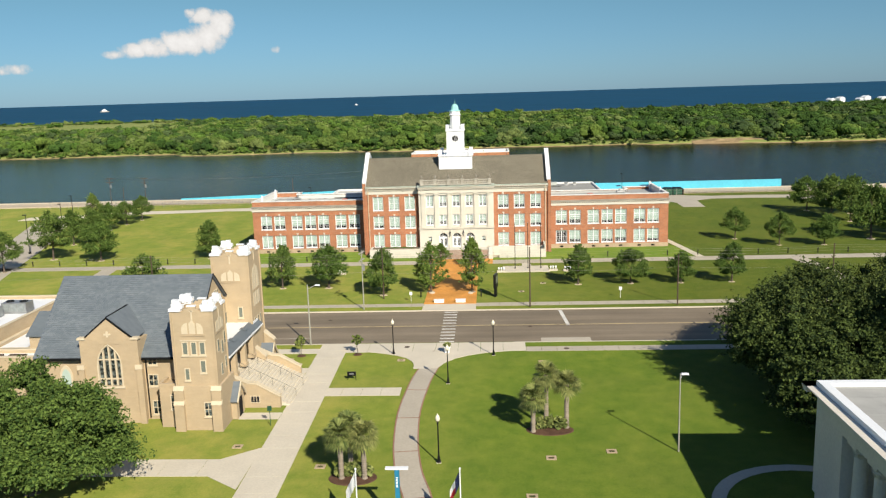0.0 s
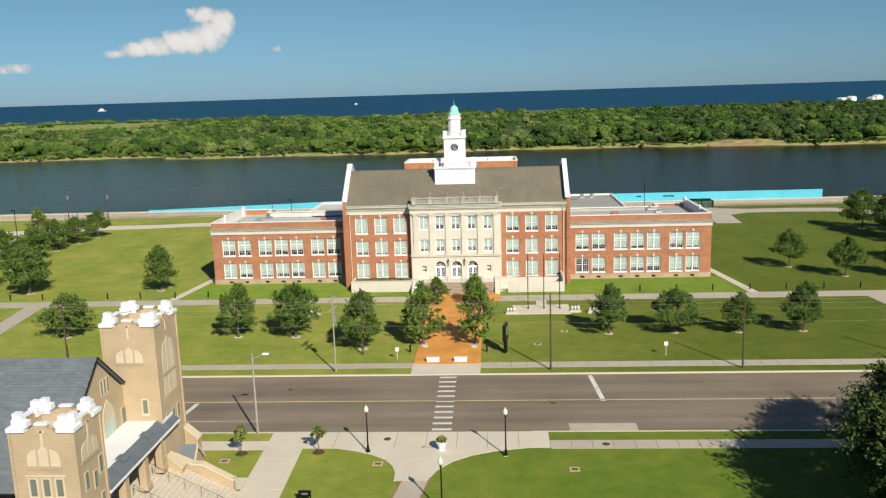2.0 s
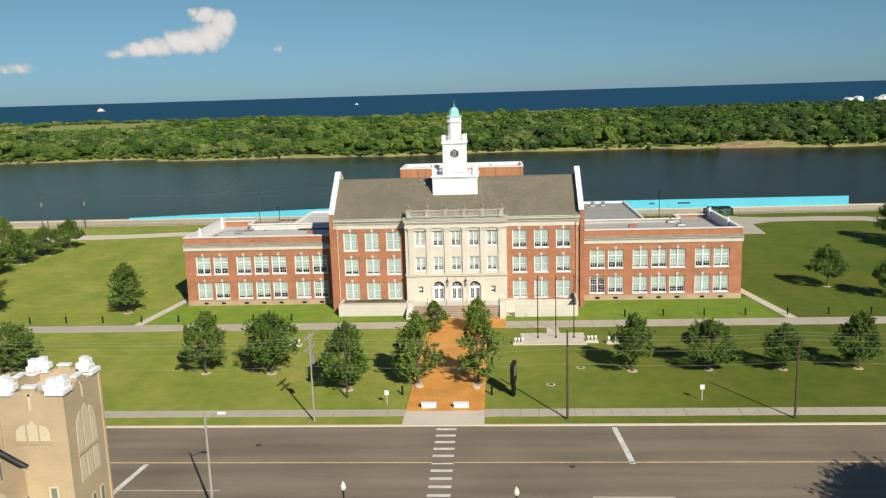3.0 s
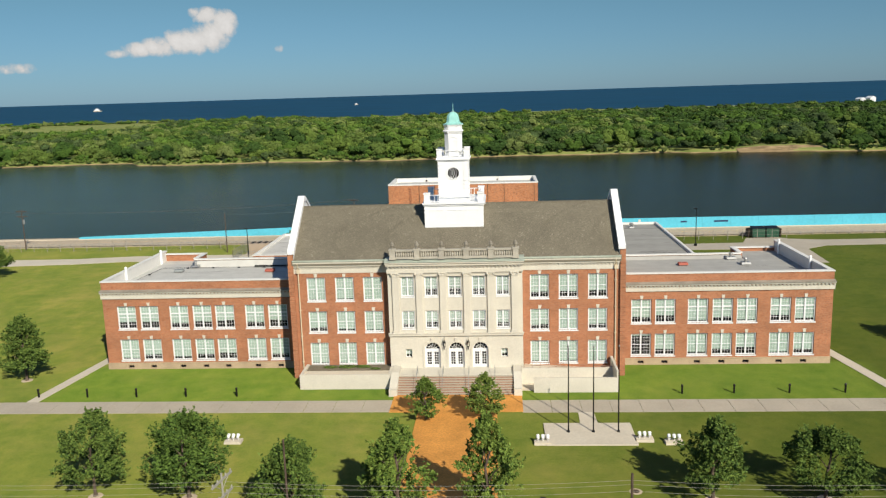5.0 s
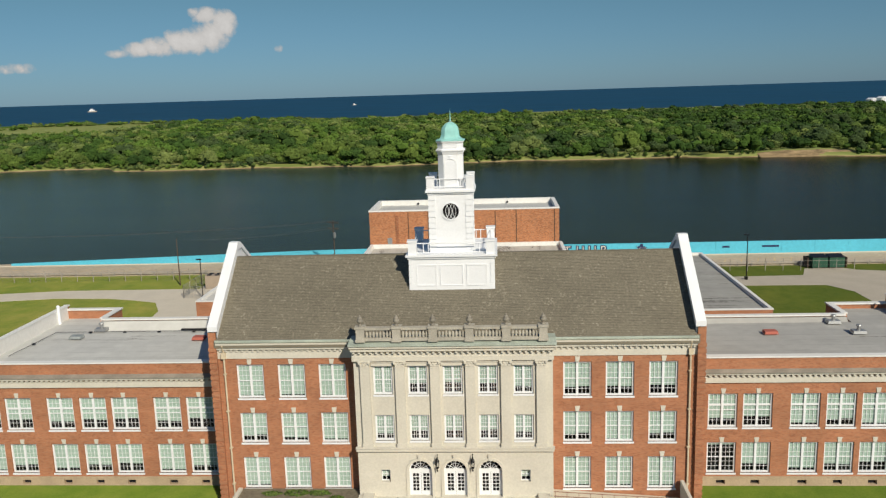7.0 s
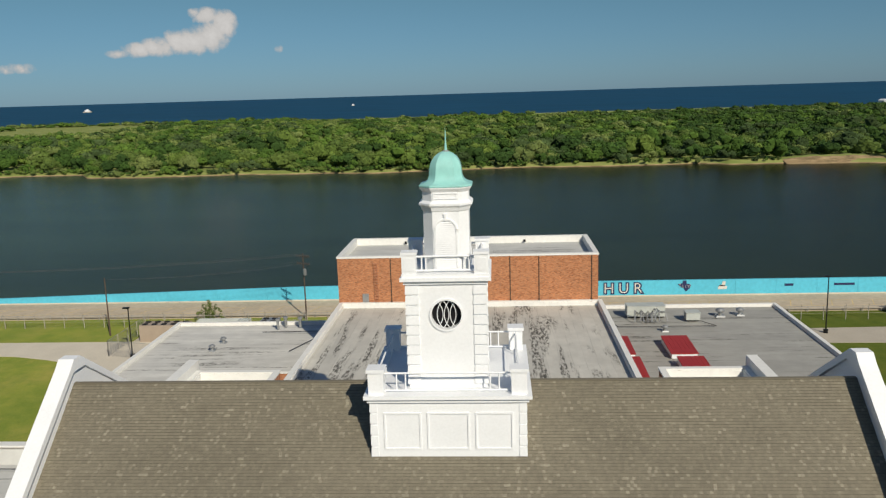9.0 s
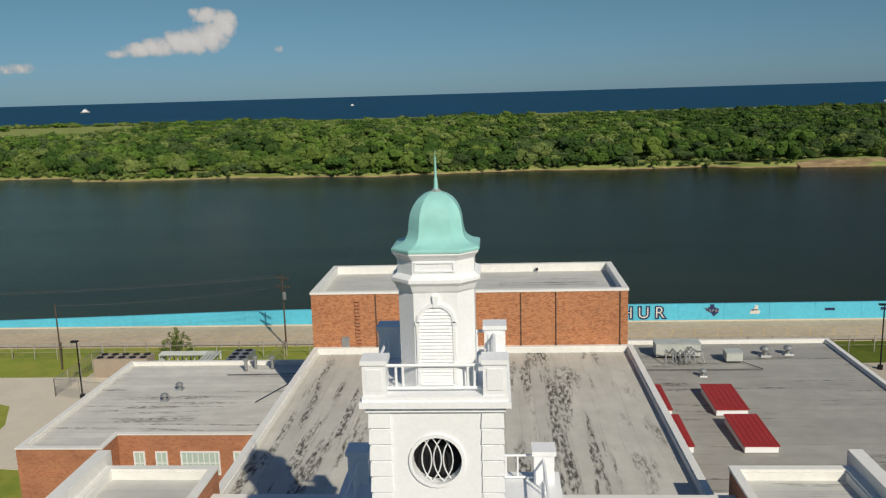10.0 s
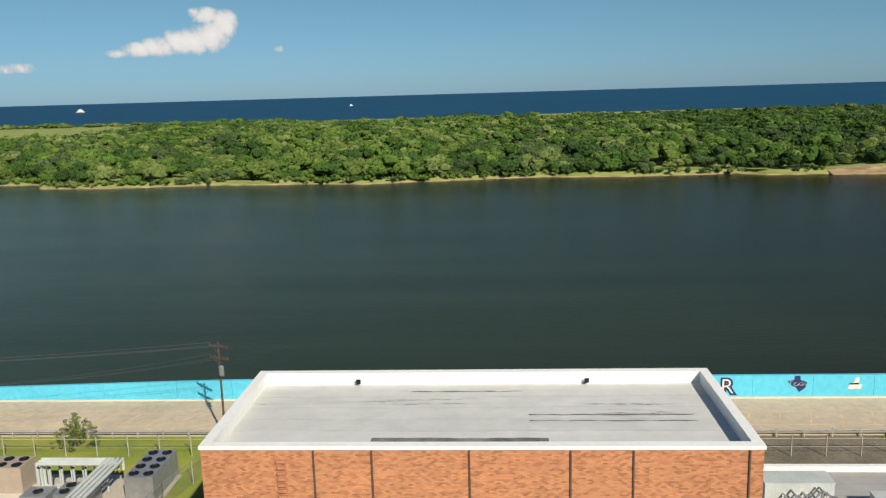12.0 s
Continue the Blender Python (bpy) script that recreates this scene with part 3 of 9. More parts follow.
def panel_walk(name, a, b, c, d, n, mat, label, z=0.03):
    """A walk from edge a-d to edge b-c, cast in n panels with open joints."""
    w = thing(name, label, "pavement", kind="structure")
    a, b, c, d = (Vector((*p, 0)) for p in (a, b, c, d))
    gap = 0.018 / (b - a).length
    for i in range(n):
        u, v = i / n + gap, (i + 1) / n - gap
        bm = bmesh.new()
        prism(bm, [tuple(p)[:2] for p in (a.lerp(b, u), a.lerp(b, v), d.lerp(c, v), d.lerp(c, u))], z - 0.12, z + 0.004 * ((i * 7) % 3 - 1))
        part("panel", bm, mat, w)


C, CG = M["concrete"], M["concrete_grey"]
panel_walk("pavement", (-105, -10.6), (-6.4, -10.6), (-6.4, -7.4), (-105, -7.4), 33, CG, "long grey concrete walk before the school")
panel_walk("pavement", (6.9, -10.9), (105, -10.9), (105, -7.6), (6.9, -7.6), 33, CG, "long grey concrete walk before the school")
panel_walk("pavement", (-110, -41.5), (-3.6, -41.5), (-3.6, -39.8), (-110, -39.8), 59, CG, "narrow concrete sidewalk along the street")
panel_walk("pavement", (4.4, -41.7), (110, -41.7), (110, -39.8), (4.4, -39.8), 59, CG, "narrow concrete sidewalk along the street")
slab("pavement", rect(-3.6, 4.4, -43.8, -40.2), C, "pale concrete apron at the crosswalk", 0.012, 0.3)
slab("pavement", [(-68.2, -10.75), (-65.2, -10.75), (-61.5, -39.7), (-64.2, -39.7)], CG, "old grey concrete walk across the lawn")
slab("pavement", [(61.4, -11.05), (64.2, -11.05), (66.6, -39.7), (63.8, -39.7)], CG, "old grey concrete walk across the lawn")
slab("pavement", [(-46.3, -7.4), (-45.0, -7.4), (-42.4, 12), (-43.7, 12)], C, "pale concrete side walk")
slab("pavement", [(45.2, -7.6), (46.6, -7.6), (43.6, 12), (42.3, 12)], C, "pale concrete side walk")
slab("pavement", [(12.4, -10.85), (13.9, -10.85), (14.0, -13.85), (12.3, -13.85)], C, "pale concrete walk to the flagpoles")
slab("pavement", rect(8.8, 17.0, -18.7, -13.8), C, "pale concrete flagpole pad", 0.12, 0.2)
slab("plaza", [(-3.6, -40.2), (4.4, -40.2), (4.4, -10.7), (7.0, -10.7), (7.0, -5.4), (-6.5, -5.4), (-6.5, -10.7), (-3.6, -10.7)], M["terracotta"], "orange stamped paving leading to the school steps", 0.04)
slab("pavement", rect(-110, -11.7, -63.9, -62.0), C, "concrete sidewalk south of the street")
panel_walk("pavement", (-11.7, -63.6), (11.0, -63.6), (11.0, -59.95), (-11.7, -59.95), 8, C, "broad pale concrete apron beside the street", 0.012)
panel_walk("pavement", (11.0, -63.8), (110, -63.8), (110, -62.0), (11.0, -62.0), 52, CG, "concrete sidewalk south of the street")
panel_walk("pavement", (-14.0, -112), (-15.15, -60.0), (-11.65, -60.0), (-10.4, -112), 18, C, "straight pale concrete walk beside the church", 0.034)
panel_walk("pavement", (-60, -97.4), (-15.2, -97.4), (-15.2, -94.1), (-60, -94.1), 13, C, "concrete walk towards the church")
slab("pavement", [(-17.6, -94.1), (-14.4, -91.6), (-14.4, -99.8), (-17.6, -97.4)], C, "flared concrete corner", 0.024)
panel_walk("pavement", (-11.7, -78.6), (-3.1, -78.6), (-3.1, -76.2), (-11.7, -76.2), 4, C, "short pale concrete cross walk")
slab("pavement", rect(-20.4, -14.66, -84.9, -83.2), C, "narrow concrete walk to the church basement door")
slab("pavement", rect(-18.4, -14.95, -71.4, -69.4), C, "narrow concrete walk")

# curved walk of concrete panels with pink brick edging
path_mid = [(2.2, -112), (1.5, -106), (0.8, -101.3), (-0.3, -97), (-1.0, -92.6), (-1.35, -89), (-1.6, -84.8), (-1.6, -81), (-1.4, -77.0), (-1.15, -73.5), (-0.6, -69.4), (-0.3, -66.4), (0.6, -63.6)]
def smooth_line(pts, n):
    out = []
    for i in range(len(pts) - 1):
        p0, p1, p2, p3 = (Vector(pts[max(0, min(len(pts) - 1, j))]) for j in (i - 1, i, i + 1, i + 2))
        for k in range(n):
            t = k / n
            q = 0.5 * ((2 * p1) + (p2 - p0) * t + (2 * p0 - 5 * p1 + 4 * p2 - p3) * t * t + (3 * p1 - p0 - 3 * p2 + p3) * t ** 3)
            out.append((q.x, q.y))
    return out + [tuple(pts[-1])]
mid = smooth_line(path_mid, 4)
def offset(line, d):
    out = []
    for i, p in enumerate(line):
        a, b = line[max(0, i - 1)], line[min(len(line) - 1, i + 1)]
        t = Vector((b[0] - a[0], b[1] - a[1])).normalized()
        out.append((p[0] + t.y * d, p[1] - t.x * d))
    return out
curved = thing("curved_walk", "curving concrete walk edged and jointed with pink brick", "walkway", kind="structure")
lft, rgt = offset(mid, -1.06), offset(mid, 1.06)
for i in range(0, len(mid) - 4, 4):
    bm = bmesh.new()
    prism(bm, lft[i:i + 5] + rgt[i:i + 5][::-1], -0.08, 0.03)
    part("panel", bm, M["concrete_grey"], curved)
bm = bmesh.new()
for s in (-1, 1):
    a, b = offset(mid, s * 1.06), offset(mid, s * 1.2)
    strip(bm, a, b, 0.036)
for i in range(0, len(mid) - 4, 8):
    p, q = lft[i], rgt[i]
    strip(bm, [(p[0], p[1] - 0.07), (p[0], p[1] + 0.07)], [(q[0], q[1] - 0.07), (q[0], q[1] + 0.07)], 0.036)
part("edging", bm, M["brick_edge"], curved, "pink brick edging and joints")
slab("pavement", [(-8.5, -63.6), (-6.6, -64.2), (-5, -65), (-3.7, -66), (-2.9, -67.2), (-2.5, -68.5), (-2.45, -70), (0.35, -70), (1.1, -68), (2.3, -66.4), (3.9, -65.2), (6, -64.3), (9, -63.6)], C, "flared concrete mouth of the curving walk", 0.04)

# drives, levee, sea wall, water
slab("drive", [(-125, 58), (-104, 62), (-93.3, 66.0), (-80, 67), (-69.4, 68.8), (-60, 68.2), (-55, 66.8), (-51, 65.2), (-48.4, 60), (-47.6, 54), (-43, 50.2), (-36, 49.5), (-36, 76), (-47, 74.2), (-70, 74.2), (-82, 72.4), (-95.6, 72.4), (-108, 68.5), (-125, 64)], C, "sandy concrete drive behind the school", 0.03)
slab("drive", [(-82, -41.5), (-77, -41.5), (-95, 20), (-108, 55), (-118, 55), (-104, 15)], CG, "grey concrete lane through the lawn", 0.034)
slab("drive", [(37, 77), (37, 71), (55, 70.5), (57.5, 66), (57.5, 57.6), (63, 57.3), (64, 70), (68.5, 73), (79, 73.3), (89, 72), (95.5, 66.7), (103, 58), (107, 60), (98.5, 73.3), (91.6, 78), (82.7, 79.3), (70.4, 79.2), (64, 81), (62.5, 82.5), (56, 82.5), (54, 77.5)], CG, "sandy concrete drive behind the school", 0.03)
bm = bmesh.new()
box(bm, -2400, 2400, 85.6, 96.5, -3.0, 0.35)
solid("levee_road", bm, M["levee"], "broad tan concrete levee road with faint parking lines", "road", kind="structure")
park = thing("parking_bays", "row of faint slanted orange parking lines on the levee road", "road marking", kind="structure")
bm = bmesh.new()
strip(bm, [(-0.08, 0), (0.87, 2.9)], [(0.08, 0), (1.03, 2.9)], 0)
me = mesh_of(bm, "bay_line", M["road_yellow"])
for i in range(46):
    part_of("bay_line", me, park, pose(-75 + i * 2.9, 87.4, 0.356))

def wall_top(x):
    return 2.72 if x > 0 else 2.72 + x * 0.007 if x > -30 else 2.51 - (-30 - x) * 0.026
sea_wall = thing("sea_wall", "long low turquoise painted flood wall with small murals", "flood wall", kind="structure")
xs = [-92, -86, -74, -62, -50, -42, -34] + [-34 + 6 * i for i in range(1, 22)] + [95]
for a, b in zip(xs, xs[1:]):
    bm = bmesh.new()
    v = [bm.verts.new(p) for p in ((a + 0.01, 94.2, 0.3), (b - 0.01, 94.2, 0.3), (b - 0.01, 94.2, wall_top(b)), (a + 0.01, 94.2, wall_top(a)),
                                   (a + 0.01, 94.6, 0.3), (b - 0.01, 94.6, 0.3), (b - 0.01, 94.6, wall_top(b)), (a + 0.01, 94.6, wall_top(a)))]
    for f in ((0, 1, 2, 3), (5, 4, 7, 6), (3, 2, 6, 7), (4, 0, 3, 7), (1, 5, 6, 2)):
        bm.faces.new([v[i] for i in f])
    part("wall_panel", bm, M["turquoise"], sea_wall)
for y in (87.2, 90.4):
    bm = bmesh.new()
    box(bm, -90, 80, y, y + 0.1, 0.352, 0.356)
    solid("bay_border", bm, M["road_yellow"], "long faint yellow line bordering the parking bays", "road marking", kind="structure")
slab("dirt_strip", [(8.5, 56.8), (11.4, 56.8), (11.4, 66.6), (35.2, 66.6), (36.5, 78), (40.0, 82.5), (34, 85.4), (8.5, 85.4)], M["earth"], "bare grey-brown earth strip between roof and levee", 0.02)
slab("plant_pad", rect(-47, -27.2, 62, 77.5), CG, "grey concrete pad under the chillers", 0.028)
bm = bmesh.new()
box(bm, -2400, 2400, 93.95, 94.18, 0.35, 0.5)
solid("trim", bm, C, "pale concrete toe of the flood wall", "kerb", kind="structure")

bm = bmesh.new()
v = [bm.verts.new(p) for p in ((-2600, 95, -1.5), (2600, 95, -1.5), (2600, 420, -1.5), (-2600, 420, -1.5))]
bm.faces.new(v)
solid("channel_water", bm, M["channel"], "dark green-brown ship channel with fine ripples", "water", kind="structure")
bm = bmesh.new()
v = [bm.verts.new(p) for p in ((-4000, 420, -1.5), (4000, 420, -1.5), (4000, 900, -1.4), (-4000, 900, -1.4), (-4000, 4800, 19.6), (4000, 4800, 19.6))]
bm.faces.new((v[0], v[1], v[2], v[3]))
bm.faces.new((v[3], v[2], v[5], v[4]))
solid("sea_water", bm, M["sea"], "deep blue open water reaching the horizon", "water", kind="structure")


# ---- the school ----
school = thing("school_building", "long red brick school with cream centre and white clock tower", "school building", (0, 0, -0.12))


@functools.lru_cache(None)
def window_set(w, h, rail=False):
    """Shared meshes of a paired sash window: frame, muntins, pane, sill, keystone; origin at its lower left, facing -y."""
    fr = bmesh.new()
    t = 0.125
    for a in ((0, w, 0, t), (0, w, h - t, h), (0, t, t, h - t), (w - t, w, t, h - t), (w / 2 - t * 0.7, w / 2 + t * 0.7, t, h - t)):
        box(fr, a[0], a[1], 0, 0.12, a[2], a[3])
    mu = bmesh.new()
    for s in (0, 1):
        x0, x1 = (t, w / 2 - t * 0.7) if s == 0 else (w / 2 + t * 0.7, w - t)
        for k in (1, 2):
            c = x0 + (x1 - x0) * k / 3
            box(mu, c - 0.016, c + 0.016, 0.058, 0.07, t, h - t)
        for k in range(1, 6):
            c = t + (h - 2 * t) * k / 6
            d = (0.075 if rail and k == 4 else 0.035 if k == 3 else 0.013)
            box(mu, x0, x1, 0.02 if d > 0.05 else 0.025 if k == 3 else 0.056, 0.075, c - d, c + d)
    gl = bmesh.new()
    v = [gl.verts.new(p) for p in ((0, 0, 0), (w / 2 - t * 1.7, 0, 0), (w / 2 - t * 1.7, 0, h - 2 * t), (0, 0, h - 2 * t))]
    gl.faces.new(v)
    si = bmesh.new()
    box(si, -0.04, w + 0.04, -0.19, 0.12, -0.14, 0)
    ks = bmesh.new()
    prism(ks, [(w / 2 - 0.13, h + 0.02), (w / 2 + 0.13, h + 0.02), (w / 2 + 0.19, h + 0.42), (w / 2 - 0.19, h + 0.42)], -0.19, 0.0, "y")
    bl = bmesh.new()
    box(bl, 0, 1, 0, 0.02, -1, 0)
    return (mesh_of(fr, "window_frame", M["white"]), mesh_of(mu, "muntins", M["white"]), mesh_of(gl, "pane", M["glass"]),
            mesh_of(si, "sill", M["white"]), mesh_of(ks, "keystone", M["stone"]), mesh_of(bl, "blind", M["blind"]), t)


rng = random.Random(7)


def window(parent, x, y, z, w, h, down=0.8, keystone=True, turn=0, rail=False):
    """A window in a wall whose face is at y."""
    fr, mu, gl, si, ks, bl, t = window_set(round(w, 3), round(h, 3), rail)
    win = part_of("window", fr, parent, pose(x, y + 0.14, z, 0, 0, turn))
    part_of("muntins", mu, win)
    for px in (t, w / 2 + t * 0.7):
        p = part_of("pane", gl, win, pose(px, 0.08, t))
        p.visible_shadow = False
        b = part_of("blind", bl, win, pose(px, 0.13, h - t) @ Matrix.Diagonal((w / 2 - t * 1.7, 1, (h - 2 * t) * max(0.08, min(1, down + rng.uniform(-0.02, 0.02))), 1)))
    part_of("sill", si, win)
    if keystone:
        part_of("keystone", ks, win)
    return win


# main block, brick faces left and right of the stone centre
MAIN_ROWS = ((1.6, 4.2), (5.4, 7.85), (9.05, 11.75))
MAIN_X = ((-16.65, -14.55), (-13.45, -11.35), (-10.3, -8.2), (8.2, 10.3), (11.35, 13.45), (14.55, 16.65))
holes = [(a, b, c, d) for a, b in MAIN_X for c, d in MAIN_ROWS]
for side in (-1, 1):
    bm = bmesh.new()
    a, b = (-18.0, -7.3) if side < 0 else (7.3, 18.0)
    wall(bm, a, b, 0.0, 12.25, 0.0, 0.4, [h for h in holes if a < h[0] < b])
    part("front_wall", bm, M["brick"], school)
    bm = bmesh.new()
    box(bm, *sorted((side * 18.0, side * 18.55)), -0.3, 14.9, 0.0, 13.4)
    prism(bm, [(-0.3, 13.4), (14.9, 13.4), (14.9, 14.55), (6.9, 19.6), (6.1, 19.6), (-0.3, 14.55)], *sorted((side * 17.95, side * 18.55)), "x")
    # coursed brick quoins, every other course proud
    z = 0.3
    while z < 13.2:
        box(bm, *sorted((side * 17.97, side * 18.59)), -0.36, -0.3, z, z + 0.3)
        z += 0.45
    part("gable_wall", bm, M["brick"], school, "red brick gable end with banded corner pier")
    bm = bmesh.new()
    x0, x1 = sorted((side * 17.74, side * 18.5))
    prism(bm, [(-0.45, 14.5), (5.95, 19.58), (7.05, 19.58), (15.05, 14.5), (15.05, 14.85), (7.15, 19.88), (6.7, 20.16), (6.1, 20.16), (5.7, 19.76), (-0.45, 14.88)], x0, x1, "x")
    box(bm, *sorted((side * 17.87, side * 17.95)), -0.25, 6.1, 13.7, 14.6)
    prism(bm, [(-0.25, 13.7), (6.1, 18.98), (6.1, 19.58), (-0.25, 14.5)], *sorted((side * 17.88, side * 17.95)), "x")
    prism(bm, [(6.1, 18.98), (14.9, 13.6), (14.9, 14.5), (7.05, 19.58), (6.1, 19.58)], *sorted((side * 17.88, side * 17.95)), "x")
    part("gable_coping", bm, M["white"], school, "white coping along the gable")
    # eaves: cream frieze, dentils, gutter
    bm = bmesh.new()
    a, b = (-18.0, -7.4) if side < 0 else (7.4, 18.0)
    box(bm, a, b, -0.08, 0.4, 12.25, 12.95)
    prism(bm, [(-0.3, 13.02), (0.4, 13.02), (0.4, 13.56), (-0.44, 13.56), (-0.44, 13.42), (-0.3, 13.3)], a, b, "x")
    k = a + 0.2
    while k < b - 0.2:
        box(bm, k, k + 0.16, -0.22, -0.08, 12.84, 13.02)
        k += 0.42
    part("cornice", bm, M["stone"], school, "cream stone frieze with dentils")
    bm = bmesh.new()
    prism(bm, [(-0.52, 13.64), (-0.45, 13.58), (0.0, 13.58), (0.0, 13.78), (-0.46, 13.8), (-0.52, 13.77)], a, b, "x")
    part("gutter", bm, M["copper_pale"], school, "weathered green copper gutter")
    bm = bmesh.new()
    x = side * 17.5
    tube(bm, (x, -0.16, 0.5), (x, -0.16, 12.8), 0.07)
    tube(bm, (x, -0.16, 12.8), (x, -0.4, 13.4), 0.07)
    box(bm, x - 0.16, x + 0.16, -0.32, -0.02, 12.3, 12.75)
    for z in (2, 5, 8, 11):
        box(bm, x - 0.12, x + 0.12, -0.24, 0, z, z + 0.08)
    part("downpipe", bm, M["church_stone"], school, "pale painted downpipe")
    # near-black floor and sheet: the rooms' shade is put into the colour
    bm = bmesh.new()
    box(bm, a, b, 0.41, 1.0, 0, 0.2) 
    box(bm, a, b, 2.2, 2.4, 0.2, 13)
    part("shade_backing", bm, M["dark"], school)
downs = [0.98, 0.82, 0.98, 1, 0.92, 0.98, 1, 0.97, 0.98, 0.97, 0.8, 0.78, 0.98, 0.99, 0.78, 0.97, 0.8, 0.76]
for i, (a, b) in enumerate(MAIN_X):
    for k, (c, d) in enumerate(MAIN_ROWS):
        window(school, a, 0.0, c, b - a, d - c, downs[(i * 3 + k) % 18])

# roof slopes: deck under courses of shingles
EAVE, RIDGE = Vector((0, -0.45, 13.72)), Vector((0, 6.2, 18.98))
bm = bmesh.new()
prism(bm, [(-0.4, 13.66), (6.2, 18.93), (14.8, 13.4), (14.8, 13.0), (6.2, 18.4), (-0.4, 13.2)], -18.1, 18.1, "x")
part("roof", bm, M["shingle"], school, "weathered grey-brown shingle roof")
slope = (RIDGE - EAVE)
run = slope.length
up = slope.normalized()
out_n = Vector((0, -up.z, up.y))
COURSE, TAB = 0.15, 0.14
n_course = int(run / COURSE)
sh_v = ((0, 0, 0.022), (1, 0, 0.022), (1, 1, 0.003), (0, 1, 0.003), (0, 0, 0), (1, 0, 0))


def shingle_at(i, j):
    x = -18.08 + j * TAB + (0.5 * TAB if i % 2 else 0) + 0.06 * math.sin(i * 7.3)
    return EAVE + up * (i * COURSE) + Vector((x, 0, 0))


verts, faces = [], []
lone = []
n_tab = int(36.16 / TAB)
for i in range(n_course):
    for j in range(n_tab):
        p = shingle_at(i, j)
        if i >= n_course - 10 and 3.5 < abs(p.x) and -8.8 < p.x < 9.0 and len(lone) < 300:
            lone.append((i, j))
            continue
        base = len(verts)
        w = TAB * 0.985
        lift = 0.004 * ((i * 31 + j * 17) % 5) / 5
        for sx, su, sn in sh_v:
            q = p + Vector((sx * w, 0, 0)) + up * (su * (COURSE + 0.03)) + out_n * (sn + (lift if su == 0 and sn > 0 else 0))
            verts.append(tuple(q))
        faces += [(base, base + 1, base + 2, base + 3), (base + 4, base + 5, base + 1, base)]
me = bpy.data.meshes.new("shingles")
me.from_pydata(verts, [], faces)
me.materials.append(M["shingle"])
me.materials.append(M["shingle_edge"])
# every second face is a butt and takes the shadow-dark edge colour
for p in me.polygons:
    p.material_index = p.index % 2
ob = part_of("shingle_covering", me, school)
ob["kind"] = "stuff"
bm = bmesh.new()
for side in (-1, 1):
    box(bm, *sorted((side * 3.3, side * 18.1)), 6.08, 6.32, 18.94, 18.99)
part("ridge_cap", bm, M["shingle"], school)

# stone centre
AX = (-5.2, -2.6, 0.0, 2.6, 5.2)
WID = 1.45
pav_holes = [(x - WID / 2, x + WID / 2, c, d) for x in AX for c, d in ((6.1, 8.15), (9.75, 12.0))]
DOORS = (-2.65, 0.0, 2.65)
door_holes = [(x - 0.875, x + 0.875, 1.45, 4.5) for x in DOORS] + [(-5.65, -4.95, 2.75, 3.75), (4.95, 5.65, 2.75, 3.75)]
bm = bmesh.new()
wall(bm, -7.35, 7.35, 0.0, 13.5, -1.3, 0.45, pav_holes + door_holes)
for side in (-1, 1):
    box(bm, *sorted((side * 7.0, side * 7.35)), -0.85, 0.5, 0.0, 13.5)
# arched heads fill the square door openings
for x in DOORS:
    n = 10
    pts = [(x + 0.875 * math.cos(math.pi * k / n), 3.62 + 0.875 * math.sin(math.pi * k / n)) for k in range(n + 1)]
    for k in range(n):
        p, q = pts[k], pts[k + 1]
        v = [bm.verts.new((p[0], -1.3, p[1])), bm.verts.new((p[0], -1.3, 4.52)), bm.verts.new((q[0], -1.3, 4.52)), bm.verts.new((q[0], -1.3, q[1]))]
        bm.faces.new(v)
        v = [bm.verts.new((p[0], -1.3, p[1])), bm.verts.new((q[0], -1.3, q[1])), bm.verts.new((q[0], -0.9, q[1])), bm.verts.new((p[0], -0.9, p[1]))]
        bm.faces.new(v)
part("centre_wall", bm, M["stone"], school, "cream limestone centre bay")
for x in DOORS:
    bm = bmesh.new()
    n = 12
    for k in range(n):
        a0, a1 = math.pi * k / n, math.pi * (k + 1) / n
        pts = [(x + r * math.cos(a), 3.62 + r * math.sin(a)) for r, a in ((0.88, a0), (1.08, a0), (1.08, a1), (0.88, a1))]
        prism(bm, pts, -1.38, -1.3, "y")
    for s in (-1, 1):
        box(bm, *sorted((x + s * 0.88, x + s * 1.08)), -1.38, -1.3, 1.45, 3.62)
    prism(bm, [(x - 0.12, 4.5), (x + 0.12, 4.5), (x + 0.18, 5.0), (x - 0.18, 5.0)], -1.45, -1.3, "y")
    part("door_surround", bm, M["stone"], school, "stone arch mouldings")
for z in (2.55, 3.1, 3.65):
    for a, b in ((-7.35, -5.85), (5.85, 7.35)):
        bm = bmesh.new()
        box(bm, a, b, -1.315, -1.3, z, z + 0.52)
        part("stone_course", bm, M["stone"], school)
